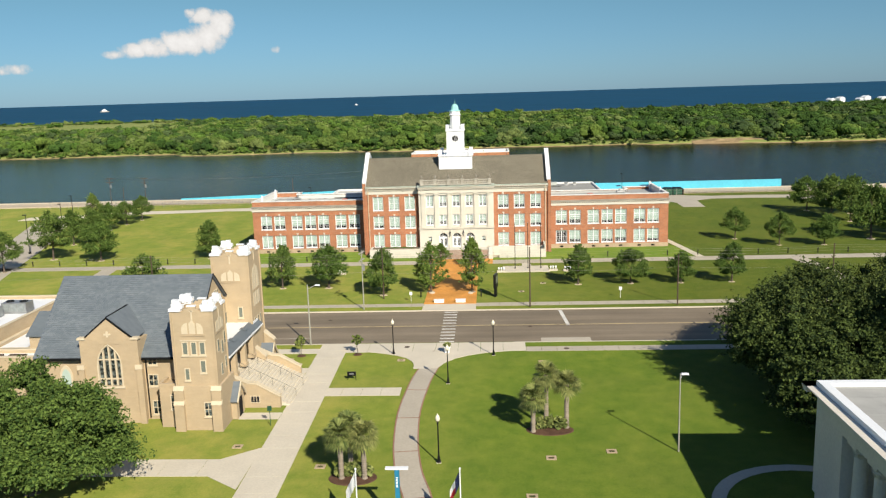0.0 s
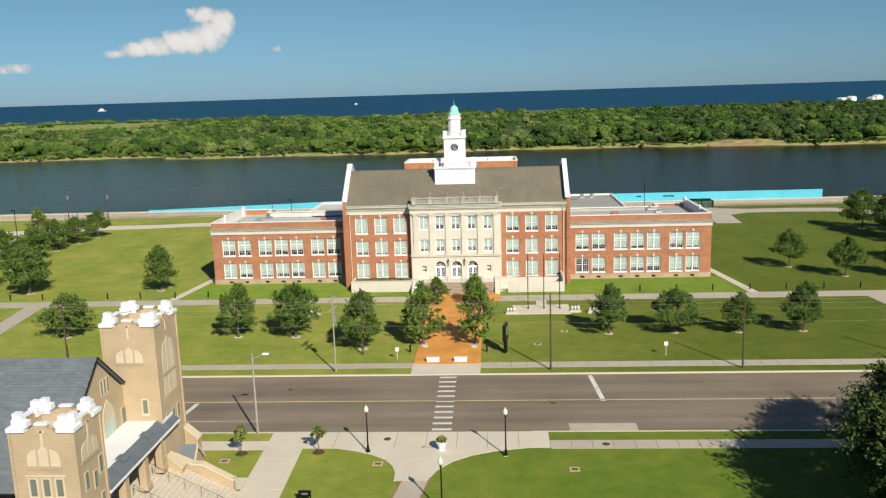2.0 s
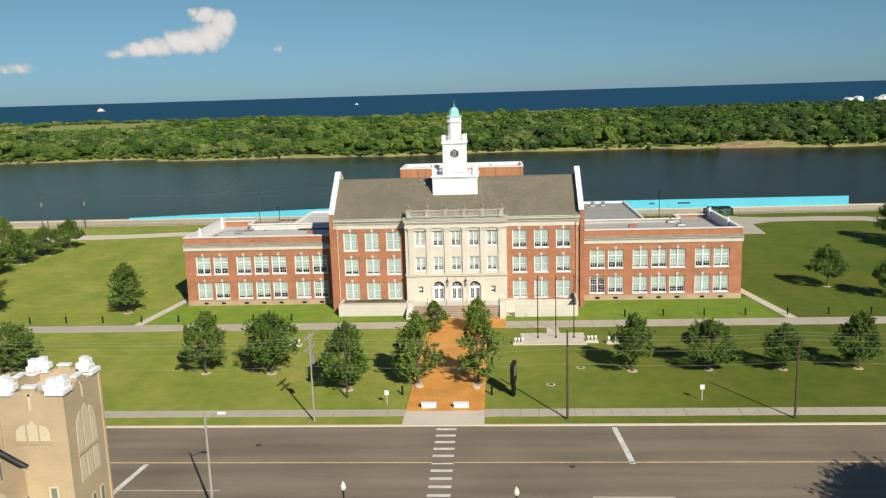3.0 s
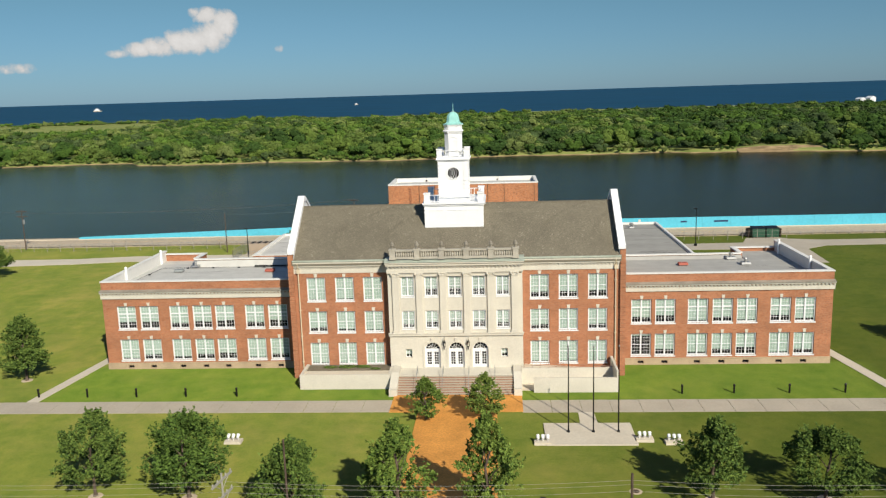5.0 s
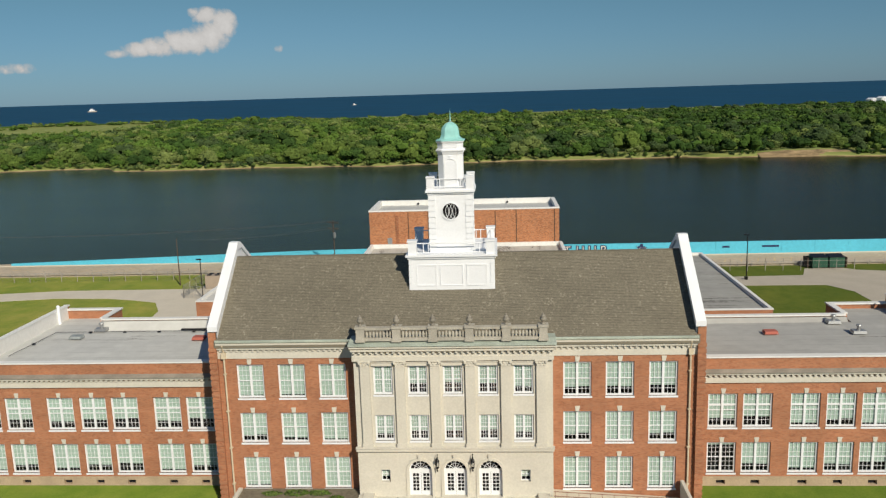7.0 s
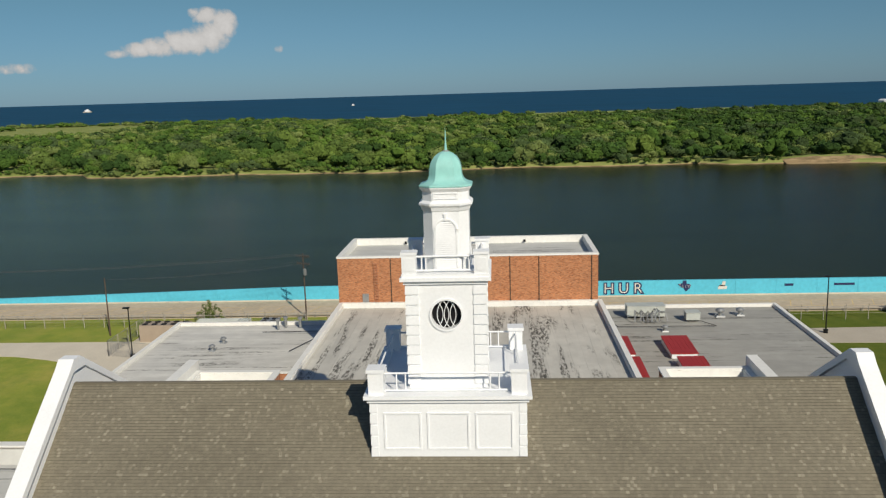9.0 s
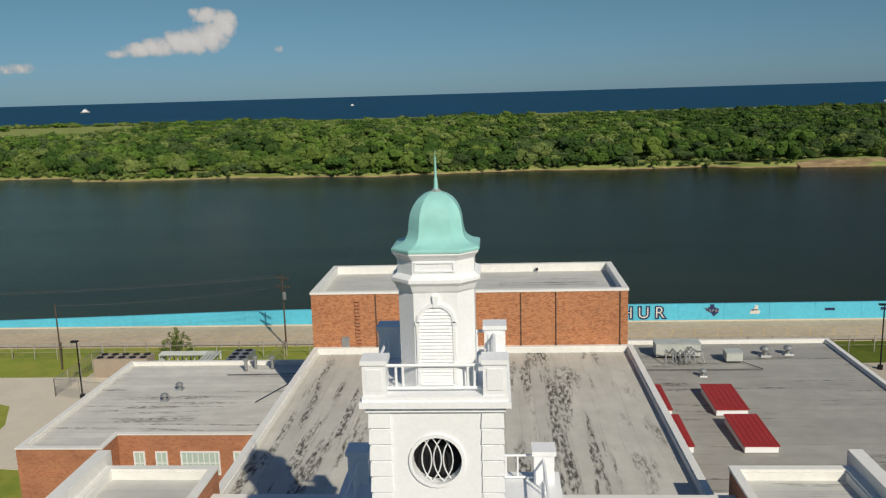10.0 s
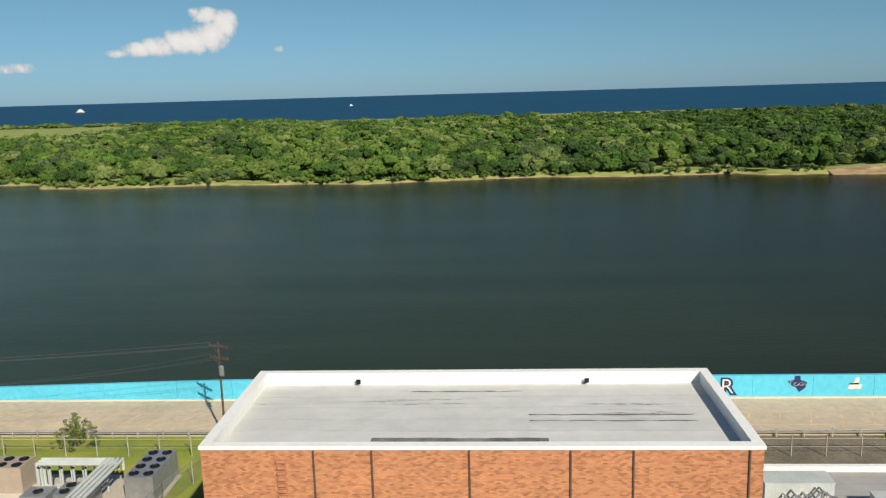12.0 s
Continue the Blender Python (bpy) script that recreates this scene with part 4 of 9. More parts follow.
for i in range(6):
    x = -6.5 + 2.6 * i
    bm = bmesh.new()
    box(bm, x - 0.42, x + 0.42, -1.55, -1.3, 5.62, 5.95)
    box(bm, x - 0.36, x + 0.36, -1.52, -1.3, 5.95, 11.85)
    box(bm, x - 0.36, x + 0.36, -1.54, -1.3, 11.85, 12.0)
    for k in (-1, 0, 1):
        box(bm, x + k * 0.24 - 0.09, x + k * 0.24 + 0.09, -1.6, -1.5, 12.02, 12.22, 0.02)
    prism(bm, [(x - 0.34, 12.0), (x + 0.34, 12.0), (x + 0.4, 12.36), (x - 0.4, 12.36)], -1.54, -1.3, "y")
    for k in (-1, 1):
        box(bm, x + k * 0.13 - 0.08, x + k * 0.13 + 0.08, -1.62, -1.52, 12.2, 12.33, 0.02)
        tube(bm, (x + k * 0.36, -1.7, 12.32), (x + k * 0.36, -1.5, 12.32), 0.1, n=8)
    box(bm, x - 0.47, x + 0.47, -1.66, -1.3, 12.38, 12.45)
    part("pilaster", bm, M["stone"], school, "cream stone pilaster with carved capital")
bm = bmesh.new()
box(bm, -7.42, 7.42, -1.52, -1.3, 5.3, 5.62)
box(bm, -7.46, 7.46, -1.58, -1.3, 5.54, 5.64)
box(bm, -7.4, 7.4, -1.62, -1.3, 12.45, 12.8)
box(bm, -7.4, 7.4, -1.58, -1.3, 12.8, 13.25)
for x in AX:
    box(bm, x - 0.85, x + 0.85, -1.42, -1.3, 12.02, 12.28)
    box(bm, x - 0.9, x + 0.9, -1.48, -1.3, 12.28, 12.36)
k = -7.3
while k < 7.2:
    box(bm, k, k + 0.17, -1.8, -1.58, 13.08, 13.28)
    k += 0.42
box(bm, -7.45, 7.45, -1.9, -0.5, 13.28, 13.45)
prism(bm, [(-2.06, 13.55), (-1.92, 13.45), (0.5, 13.45), (0.5, 13.658), (-2.06, 13.658)], -7.52, 7.52, "x")
part("entablature", bm, M["stone"], school, "cream stone bands with dentils")
bm = bmesh.new()
prism(bm, [(-2.12, 13.72), (-1.9, 13.66), (0.6, 13.66), (0.6, 14.0), (-1.2, 14.0), (-2.12, 13.8)], -7.58, 7.58, "x")
part("copper_cornice", bm, M["copper_pale"], school, "pale green copper cornice")
# near-black sheet behind the centre windows paints the unlit rooms
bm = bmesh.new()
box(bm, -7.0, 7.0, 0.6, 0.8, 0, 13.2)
part("shade_backing", bm, M["dark"], school)
for i, x in enumerate(AX):
    window(school, x - WID / 2, -1.3, 9.75, WID, 2.25, (0.99, 0.66, 0.64, 0.68, 0.80)[i], False)
    window(school, x - WID / 2, -1.3, 6.1, WID, 2.05, (0.80, 0.66, 0.66, 0.65, 0.76)[i], False)
for x in (-5.65, 4.95):
    bm = bmesh.new()
    for a in ((0, 0.7, 0, 0.06), (0, 0.7, 0.94, 1.0), (0, 0.06, 0.06, 0.94), (0.64, 0.7, 0.06, 0.94), (0.33, 0.37, 0.06, 0.94), (0.06, 0.64, 0.48, 0.52)):
        box(bm, x + a[0], x + a[1], -1.0, -0.92, 2.75 + a[2], 2.75 + a[3])
    win_ = part("small_window", bm, M["white"], school)
    bm = bmesh.new()
    box(bm, x + 0.06, x + 0.64, -0.9, -0.87, 3.05, 3.69)
    part("blind", bm, M["blind"], win_)


def arched_door(x):
    """White double door under a fanlight."""
    bm = bmesh.new()
    r = 0.875
    box(bm, x - r, x - r + 0.1, -1.0, -0.88, 1.45, 3.62)
    box(bm, x + r - 0.1, x + r, -1.0, -0.88, 1.45, 3.62)
    box(bm, x - r, x + r, -1.02, -0.88, 3.5, 3.68)
    n = 12
    for k in range(n):
        a0, a1 = math.pi * k / n, math.pi * (k + 1) / n
        prism(bm, [(x + q * math.cos(a), 3.62 + q * math.sin(a)) for q, a in ((r - 0.1, a0), (r, a0), (r, a1), (r - 0.1, a1))], -1.0, -0.88, "y")
    for k in range(1, 6):
        a = math.pi * k / 6
        tube(bm, (x, -0.95, 3.66), (x + (r - 0.05) * math.cos(a), -0.95, 3.62 + (r - 0.05) * math.sin(a)), 0.02, n=4)
    for k in range(10):
        a0, a1 = math.pi * k / 10, math.pi * (k + 1) / 10
        tube(bm, (x + 0.5 * math.cos(a0), -0.95, 3.62 + 0.5 * math.sin(a0)), (x + 0.5 * math.cos(a1), -0.95, 3.62 + 0.5 * math.sin(a1)), 0.02, n=4)
    door = part("door", bm, M["white"], school, "white arched double door with fanlight")
    for s in (0, 1):
        a = x - r + 0.1 if s == 0 else x + 0.01
        w = r - 0.11
        bm = bmesh.new()
        for q in ((0, w, 0, 0.42), (0, w, 1.86, 2.05), (0, 0.15, 0.42, 1.86), (w - 0.15, w, 0.42, 1.86)):
            box(bm, a + q[0], a + q[1], -0.98, -0.9, 1.45 + q[2], 1.45 + q[3])
        c = a + w / 2
        box(bm, c - 0.02, c + 0.02, -0.96, -0.92, 1.87, 3.31)
        for k in range(1, 5):
            z = 1.87 + 1.44 * k / 5
            box(bm, a + 0.15, a + w - 0.15, -0.96, -0.92, z - 0.02, z + 0.02)
        part("door_leaf", bm, M["white"], door)
    return door


for x in DOORS:
    arched_door(x)
for x in (-1.33, 1.33):
    bm = bmesh.new()
    tube(bm, (x, -1.3, 4.75), (x, -1.65, 4.75), 0.035)
    lathe(bm, [(0.02, 3.75), (0.07, 3.85), (0.03, 3.95), (0.11, 4.05), (0.13, 4.1), (0.05, 4.12)], 8, (x, -1.65))
    lathe(bm, [(0.05, 4.55), (0.17, 4.56), (0.16, 4.64), (0.06, 4.78), (0.03, 5.0)], 8, (x, -1.65))
    for k in range(6):
        a = math.pi * k / 3
        tube(bm, (x + 0.11 * math.cos(a), -1.65 + 0.11 * math.sin(a), 4.08), (x + 0.15 * math.cos(a), -1.65 + 0.15 * math.sin(a), 4.58), 0.018, n=5)
    prev = None
    for k in range(9):
        a = math.pi * (0.5 + k * 0.22)
        pt = (x, -1.48 + 0.16 * math.cos(a), 4.93 + 0.16 * math.sin(a))
        if prev:
            tube(bm, prev, pt, 0.022, n=5)
        prev = pt
    part("wall_lantern", bm, M["black_metal"], school, "dark metal wall lantern")

# balustrade with urns
for i in range(6):
    x = -6.65 + 2.66 * i
    bm = bmesh.new()
    box(bm, x - 0.36, x + 0.36, -1.95, -1.25, 14.0, 14.2)
    box(bm, x - 0.3, x + 0.3, -1.9, -1.3, 14.2, 15.0)
    box(bm, x - 0.37, x + 0.37, -1.97, -1.23, 15.0, 15.16)
    ped = part("pedestal", bm, M["stone_old"], school)
    bm = bmesh.new()
    lathe(bm, [(0.17, 15.16), (0.17, 15.22), (0.07, 15.28), (0.09, 15.34), (0.22, 15.48), (0.25, 15.6), (0.13, 15.66), (0.19, 15.72), (0.15, 15.8), (0.06, 15.86), (0.07, 15.93), (0.02, 15.99)], 12, (x, -1.6))
    part("urn", bm, M["stone_grey"], ped, "weathered stone urn", smooth=True)
bm = bmesh.new()
lathe(bm, [(0.1, 0), (0.07, 0.06), (0.12, 0.22), (0.11, 0.3), (0.06, 0.5), (0.07, 0.56), (0.1, 0.6)], 8)
bal_me = mesh_of(bm, "baluster", M["stone_old"], True)
for i in range(5):
    x = -6.65 + 2.66 * i
    bm = bmesh.new()
    box(bm, x + 0.3, x + 2.36, -1.8, -1.4, 14.05, 14.28)
    box(bm, x + 0.3, x + 2.36, -1.82, -1.38, 14.88, 15.06)
    rail = part("balustrade_rail", bm, M["stone_old"], school)
    for k in range(8):
        part_of("baluster", bal_me, rail, pose(x + 0.46 + k * 0.248, -1.6, 14.28))

# wings
TOP = 10.8
for side in (-1, 1):
    back = 10.4 if side < 0 else 9.95
    starts = (-40.45, -37.7, -34.1, -31.3, -28.6, -25.0, -22.25) if side < 0 else (19.8, 22.5, 26.15, 28.9, 31.6, 35.3, 38.0)
    ww = 2.28
    a, b = (-42.1, -18.85) if side < 0 else (18.85, 42.1)
    hs = [(s, s + ww, c, d) for s in starts for c, d in ((1.2, 3.8), (5.05, 7.87))]
    bm = bmesh.new()
    wall(bm, a, b, 0.85, TOP, 3.4, 0.4, hs)
    part("wing_wall", bm, M["brick"], school)
    x = side * 42.1
    for q in ((*sorted((x, x - side * 0.4)), 3.8, 22.5, TOP), (*((a + 6.1, b) if side < 0 else (a, b - 6.1)), 18.1, 18.5, back),
              (*((a, a + 6.1) if side < 0 else (b - 6.1, b)), 22.1, 22.5, back), (*((a + 5.7, a + 6.1) if side < 0 else (b - 6.1, b - 5.7)), 18.5, 22.1, back)):
        bm = bmesh.new()
        box(bm, *q[:4], 0.0, q[4])
        part("wing_side_wall", bm, M["brick"], school)
    bm = bmesh.new()
    wall(bm, a - 0.05, b + 0.05, 0.0, 0.86, 3.32, 0.5, [(s + ww / 2 - 0.35, s + ww / 2 + 0.35, 0.25, 0.62) for s in starts])
    box(bm, a - 0.06, b + 0.06, 3.28, 3.5, 0.8, 0.92)
    part("wing_base", bm, M["plinth"], school, "tan stone plinth with vents")
    # near-black sheets behind vents and windows, coloured as the shade inside
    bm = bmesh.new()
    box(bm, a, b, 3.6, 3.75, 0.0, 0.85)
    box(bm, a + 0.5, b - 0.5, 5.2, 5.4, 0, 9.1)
    part("shade_backing", bm, M["dark"], school)
    bm = bmesh.new()
    e0, e1 = (a - 0.12, b) if side < 0 else (a, b + 0.12)
    box(bm, e0, e1, 3.25, 3.42, 8.8, 9.3)
    box(bm, e0, e1, 3.05, 3.42, 9.5, 9.65)
    k = e0 + 0.05
    while k < e1 - 0.2:
        box(bm, k, k + 0.2, 3.12, 3.28, 9.32, 9.5)
        k += 0.42
    wc = part("wing_cornice", bm, M["stone"], school, "cream stone cornice with dentils")
    bm = bmesh.new()
    prism(bm, [(2.95, 9.65), (3.42, 9.65), (3.42, 9.9), (2.95, 9.71)], e0, e1, "x")
    part("cornice_top", bm, M["stone_grey"], wc, "grey weather-stained cornice top")
    bm = bmesh.new()
    box(bm, a - 0.05, b + 0.05, 3.3, 3.95, TOP, TOP + 0.12)
    x = side * 42.1
    box(bm, *sorted((x + side * 0.05, x - side * 0.5)), 3.95, 22.55, TOP, TOP + 0.12)
    part("coping", bm, M["coping"], school, "white roof coping")
    bm = bmesh.new()
    box(bm, *sorted((x - side * 0.4, x - side * 0.46)), 3.95, 22.1, 9.5, TOP - 0.002)
    part("parapet_face", bm, M["coping"], school, "white rendered inner parapet face")
    for y in (9.0, 20.0):
        bm = bmesh.new()
        tube(bm, (x - side * 0.62, y, 9.5), (x - side * 0.62, y, 11.3), 0.16, n=10)
        lathe(bm, [(0.16, 11.28), (0.2, 11.32), (0.14, 11.45), (0.03, 11.5)], 10, (x - side * 0.62, y))
        part("vent_pipe", bm, M["white"], school, "white vent pipe against the parapet")
    bm = bmesh.new()
    in_x, out_x = sorted((side * 18.9, x - side * 6.0))
    box(bm, in_x, out_x, 17.95, 18.6, back, back + 0.13)
    box(bm, *sorted((x - side * 6.2, x - side * 5.6)), 18.6, 22.6, back, back + 0.13)
    box(bm, *sorted((x - side * 5.6, x)), 21.95, 22.6, back, back + 0.13)
    part("coping", bm, M["coping"], school, "white roof coping")
    bm = bmesh.new()
    box(bm, a + 0.4, b - 0.01, 3.9, 17.4, 9.2, 9.5)
    prism(bm, [(17.4, 9.2), (18.09, 9.2), (18.09, back - 0.1), (17.9, back - 0.1), (17.4, 9.5)], in_x, out_x, "x")
    box(bm, *((a + 0.4, a + 5.7) if side < 0 else (b - 5.7, b - 0.4)), 17.4, 22.1, 9.2, 9.5)
    part("wing_roof", bm, M["roof_pale" if side < 0 else "roof_dull"], school, "flat roof sheet turned up at the back")
    for i, s in enumerate(starts):
        for k, (c, d) in enumerate(((1.2, 3.8), (5.05, 7.87))):
            dn = (0.96, 0.78, 0.9, 0.78, 0.72, 0.95, 0.82)[(i + 3 * k) % 7] if side > 0 or k == 0 else (0.72, 0.72, 0.78, 0.74, 0.7, 0.8, 0.72)[i]
            if side > 0 and i == 0 and k == 0:
                dn = 0.08
            window(school, s, 3.4, c, ww, d - c, dn, rail=k == 1)
# small roof things on the wings
ZW = 9.5
for x, y, kind_ in ((27.8, 13.8, "red"), (35.4, 13.6, "white"), (-24.7, 14.0, "red"), (-35.7, 17.2, "white"), (34.5, 16.9, "white"), (-37.0, 14.7, "dark")):
    bm = bmesh.new()
    box(bm, x - 0.6, x + 0.6, y - 0.45, y + 0.45, ZW - 0.02, ZW + 0.24, 0.06)
    if kind_ == "white":
        tube(bm, (x, y, ZW + 0.2), (x, y, ZW + 0.65), 0.16, 0.16, 10)
        lathe(bm, [(0.16, ZW + 0.6), (0.26, ZW + 0.65), (0.22, ZW + 0.75), (0.05, ZW + 0.8)], 10, (x, y))
    solid("roof_vent", bm, M[{"red": "roof_hatch_red", "white": "grey_metal", "dark": "lead"}[kind_]], {"red": "low faded red roof hatch", "white": "small grey metal roof vent", "dark": "low dark grey roof hatch"}[kind_], "roof vent", "wing roof vents")
cab = thing("roof_cable", "thin black cable on small blocks across the wing roof", "conduit")
for p, q in (((-40.4, 9.0), (-39.9, 16.4)), ((-39.9, 16.4), (-19.2, 16.4))):
    bm = bmesh.new()
    tube(bm, (*p, ZW + 0.07), (*q, ZW + 0.07), 0.025, n=5)
    n_ = int(math.hypot(q[0] - p[0], q[1] - p[1]) / 3)
    for k in range(1, n_):
        c = Vector(p).lerp(Vector(q), k / n_)
        box(bm, c.x - 0.14, c.x + 0.14, c.y - 0.1, c.y + 0.1, ZW - 0.01, ZW + 0.1)
    part("cable", bm, M["black_metal"], cab)
for y in (16.75, 16.95):
    bm = bmesh.new()
    tube(bm, (-27.5, y, ZW + 0.1), (-19.0, y, ZW + 0.1), 0.07, n=6)
    part("pipe", bm, M["black_metal"], cab)

# ---- rear blocks ----
def flat_ring(bm, x0, x1, y0, y1, t, z0, z1):
    """A level rectangular ring of width t, in one piece."""
    o, i = [(x0, y0), (x1, y0), (x1, y1), (x0, y1)], [(x0 + t, y0 + t), (x1 - t, y0 + t), (x1 - t, y1 - t), (x0 + t, y1 - t)]
    V = [[bm.verts.new((x, y, z)) for x, y in q] for z in (z0, z1) for q in (o, i)]
    for k in range(4):
        j = (k + 1) % 4
        for a, b in ((0, 1), (1, 3), (3, 2), (2, 0)):
            bm.faces.new((V[a][k], V[a][j], V[b][j], V[b][k]))
    bmesh.ops.recalc_face_normals(bm, faces=bm.faces[:])


def flat_block(x0, x1, y0, y1, z, brick, roof, par=0.35, lip=0.12, cop=0.35, label="", base=0.0):
    bm = bmesh.new()
    t = 0.35
    flat_ring(bm, x0, x1, y0, y1, t, base, z)
    w_ = part("rear_wall", bm, M[brick], school)
    bm = bmesh.new()
    o = 0.06
    flat_ring(bm, x0 - o, x1 + o, y0 - o, y1 + o, cop + o, z, z + lip)
    cp = part("coping", bm, M["coping"], school, "white roof coping")
    bm = bmesh.new()
    flat_ring(bm, x0 + t, x1 - t, y0 + t, y1 - t, 0.06, z - par - 0.02, z - 0.002)
    part("upstand", bm, M["coping"], cp)
    bm = bmesh.new()
    box(bm, x0 + t, x1 - t, y0 + t, y1 - t, z - par - 0.3, z - par)
    part("flat_roof", bm, M[roof], school, label)


flat_block(-12.15, 12.15, 14.95, 20.0, 13.3, "brick", "roof_grey", 0.2)
flat_block(-13.0, 11.8, 20.05, 46.3, 12.25, "brick", "roof_stained", 0.35, label="long flat roof streaked with black stains")
flat_block(-13.1, 11.5, 46.35, 56.3, 16.65, "stage_brick", "roof_pale", 0.5, 0.18, 0.42, label="pale flat roof of the stage house")


def inset(pts, t):
    """A right-angled outline, run anticlockwise, moved inwards by t."""
    out = []
    for k, p in enumerate(pts):
        a, c = pts[k - 1], pts[(k + 1) % len(pts)]
        d0, d1 = (Vector(p) - Vector(a)).normalized(), (Vector(c) - Vector(p)).normalized()
        n0, n1 = Vector((-d0.y, d0.x)), Vector((-d1.y, d1.x))
        out.append((p[0] + (n0.x + n1.x) * t, p[1] + (n0.y + n1.y) * t))
    return out


def outline_ring(bm, pts, t0, t1, z0, z1):
    """A level band between two insets of an outline, in one piece."""
    V = [[bm.verts.new((x, y, z)) for x, y in inset(pts, t)] for z in (z0, z1) for t in (t0, t1)]
    for k in range(len(pts)):
        j = (k + 1) % len(pts)
        for a, b in ((0, 1), (1, 3), (3, 2), (2, 0)):
            bm.faces.new((V[a][k], V[a][j], V[b][j], V[b][k]))
    bmesh.ops.recalc_face_normals(bm, faces=bm.faces[:])


# west rear block, with a step in its front
ANGLE = [(-34.9, 40.4), (-28.2, 40.4), (-28.2, 43.0), (-13.05, 43.0), (-13.05, 60.7), (-34.9, 60.7)]
bm = bmesh.new()
outline_ring(bm, ANGLE, 0.0, 0.35, 0.0, 6.45)
part("rear_wall", bm, M["brick"], school)
bm = bmesh.new()
outline_ring(bm, ANGLE, -0.06, 0.35, 6.45, 6.57)
cp_ = part("coping", bm, M["coping"], school, "white roof coping")
bm = bmesh.new()
outline_ring(bm, ANGLE, 0.35, 0.41, 6.18, 6.448)
part("upstand", bm, M["coping"], cp_)
bm = bmesh.new()
prism(bm, inset(ANGLE, 0.35), 5.9, 6.2)
part("flat_roof", bm, M["roof_grey"], school, "grey flat roof sheet with dark seams")
flat_block(11.85, 34.5, 33.2, 66.1, 6.45, "brick", "roof_dark", 0.25, label="grey flat roof sheet with dark seams")
# raised rear corners of the main block, closed by tall end parapets
for side in (-1, 1):
    x0, x1 = sorted((side * 12.2, side * 17.72))
    flat_block(x0, x1, 15.0, 20.95, 14.3, "brick", "roof_pale", 0.4)
    bm = bmesh.new()
    box(bm, *sorted((side * 17.73, side * 18.4)), 15.1, 21.5, 0.0, 15.0)
    part("parapet", bm, M["coping"], school, "white rendered parapet")

# stage house: joints, scuppers, hatch, brick ladder pattern
for x in (-8.0, -5.4, -1.1, 3.3, 6.0, 10.9):
    bm = bmesh.new()
    box(bm, x - 0.035, x + 0.035, 46.28, 46.35, 12.3, 16.6)
    box(bm, x - 0.07, x + 0.07, 46.24, 46.35, 12.35, 12.5)
    part("downpipe", bm, M["wood_pole"], school, "dark slim downpipe")
bm = bmesh.new()
z = 12.4
while z < 16.3:
    box(bm, -9.65, -9.25, 46.22, 46.35, z, z + 0.14)
    z += 0.28
part("brick_ladder", bm, M["brick"], school)
bm = bmesh.new()
box(bm, -10.8, -10.2, 46.28, 46.35, 12.25, 13.2)
part("roof_hatch", bm, M["grey_metal"], school, "small grey metal access door")
bm = bmesh.new()
box(bm, -13.0, 11.8, 46.1, 46.34, 11.9, 12.32)
part("flashing", bm, M["coping"], school)

# ---- clock tower ----
# the stages step back: base, clock stage, lantern
TY, TC, TL = 6.5, 5.75, 5.3


def upright_ring(bm, x0, x1, z0, z1, t, ya, yb):
    """A rectangular frame standing in the xz plane, in one piece."""
    o, i = [(x0, z0), (x1, z0), (x1, z1), (x0, z1)], [(x0 + t, z0 + t), (x1 - t, z0 + t), (x1 - t, z1 - t), (x0 + t, z1 - t)]
    V = [[bm.verts.new((x, y, z)) for x, z in q] for y in (ya, yb) for q in (o, i)]
    for k in range(4):
        j = (k + 1) % 4
        for a, b in ((0, 1), (1, 3), (3, 2), (2, 0)):
            bm.faces.new((V[a][k], V[a][j], V[b][j], V[b][k]))
    bmesh.ops.recalc_face_normals(bm, faces=bm.faces[:])


tower = part("clock_tower", (lambda b: (box(b, -3.3, 3.3, TY - 3.3, TY + 3.3, 14.5, 19.45), b)[1])(bmesh.new()), M["white"], school, "white stepped clock tower")
tower.location = (-0.1, 0, -0.35)
for x0, x1 in ((-2.75, -1.15), (-0.9, 0.9), (1.15, 2.75)):
    bm = bmesh.new()
    upright_ring(bm, x0, x1, 17.3, 18.98, 0.08, TY - 3.34, TY - 3.3)
    part("panel_mould", bm, M["white"], tower)
bm = bmesh.new()
box(bm, -0.17, 0.17, -0.17, 0.17, 0, 0.42, 0.015)
band_me = mesh_of(bm, "corner_block", M["white"])
for s in (-1, 1):
    for k in range(9):
        part_of("corner_block", band_me, tower, pose(s * 3.17, TY - 3.17, 15.0 + 0.5 * k))
bm = bmesh.new()
box(bm, -3.42, 3.42, TY - 3.42, TY + 3.42, 19.45, 19.62)
box(bm, -3.55, 3.55, TY - 3.55, TY + 3.55, 19.62, 19.78)
part("ledge", bm, M["white"], tower)
for sx in (-1, 1):
    for sy in (-1, 1):
        bm = bmesh.new()
        cx, cy = sx * 3.02, TY + sy * 3.02
        box(bm, cx - 0.33, cx + 0.33, cy - 0.33, cy + 0.33, 19.78, 20.75)
        box(bm, cx - 0.39, cx + 0.39, cy - 0.39, cy + 0.39, 20.75, 20.9)
        part("corner_post", bm, M["white"], tower)
        bm = bmesh.new()
        cx, cy = sx * 1.52, TC + sy * 1.52
        box(bm, cx - 0.3, cx + 0.3, cy - 0.3, cy + 0.3, 24.8, 25.62)
        box(bm, cx - 0.34, cx + 0.34, cy - 0.34, cy + 0.34, 25.62, 25.74)
        box(bm, cx - 0.2, cx + 0.2, cy - 0.32, cy - 0.3, 24.95, 25.5)
        part("upper_post", bm, M["white"], tower)
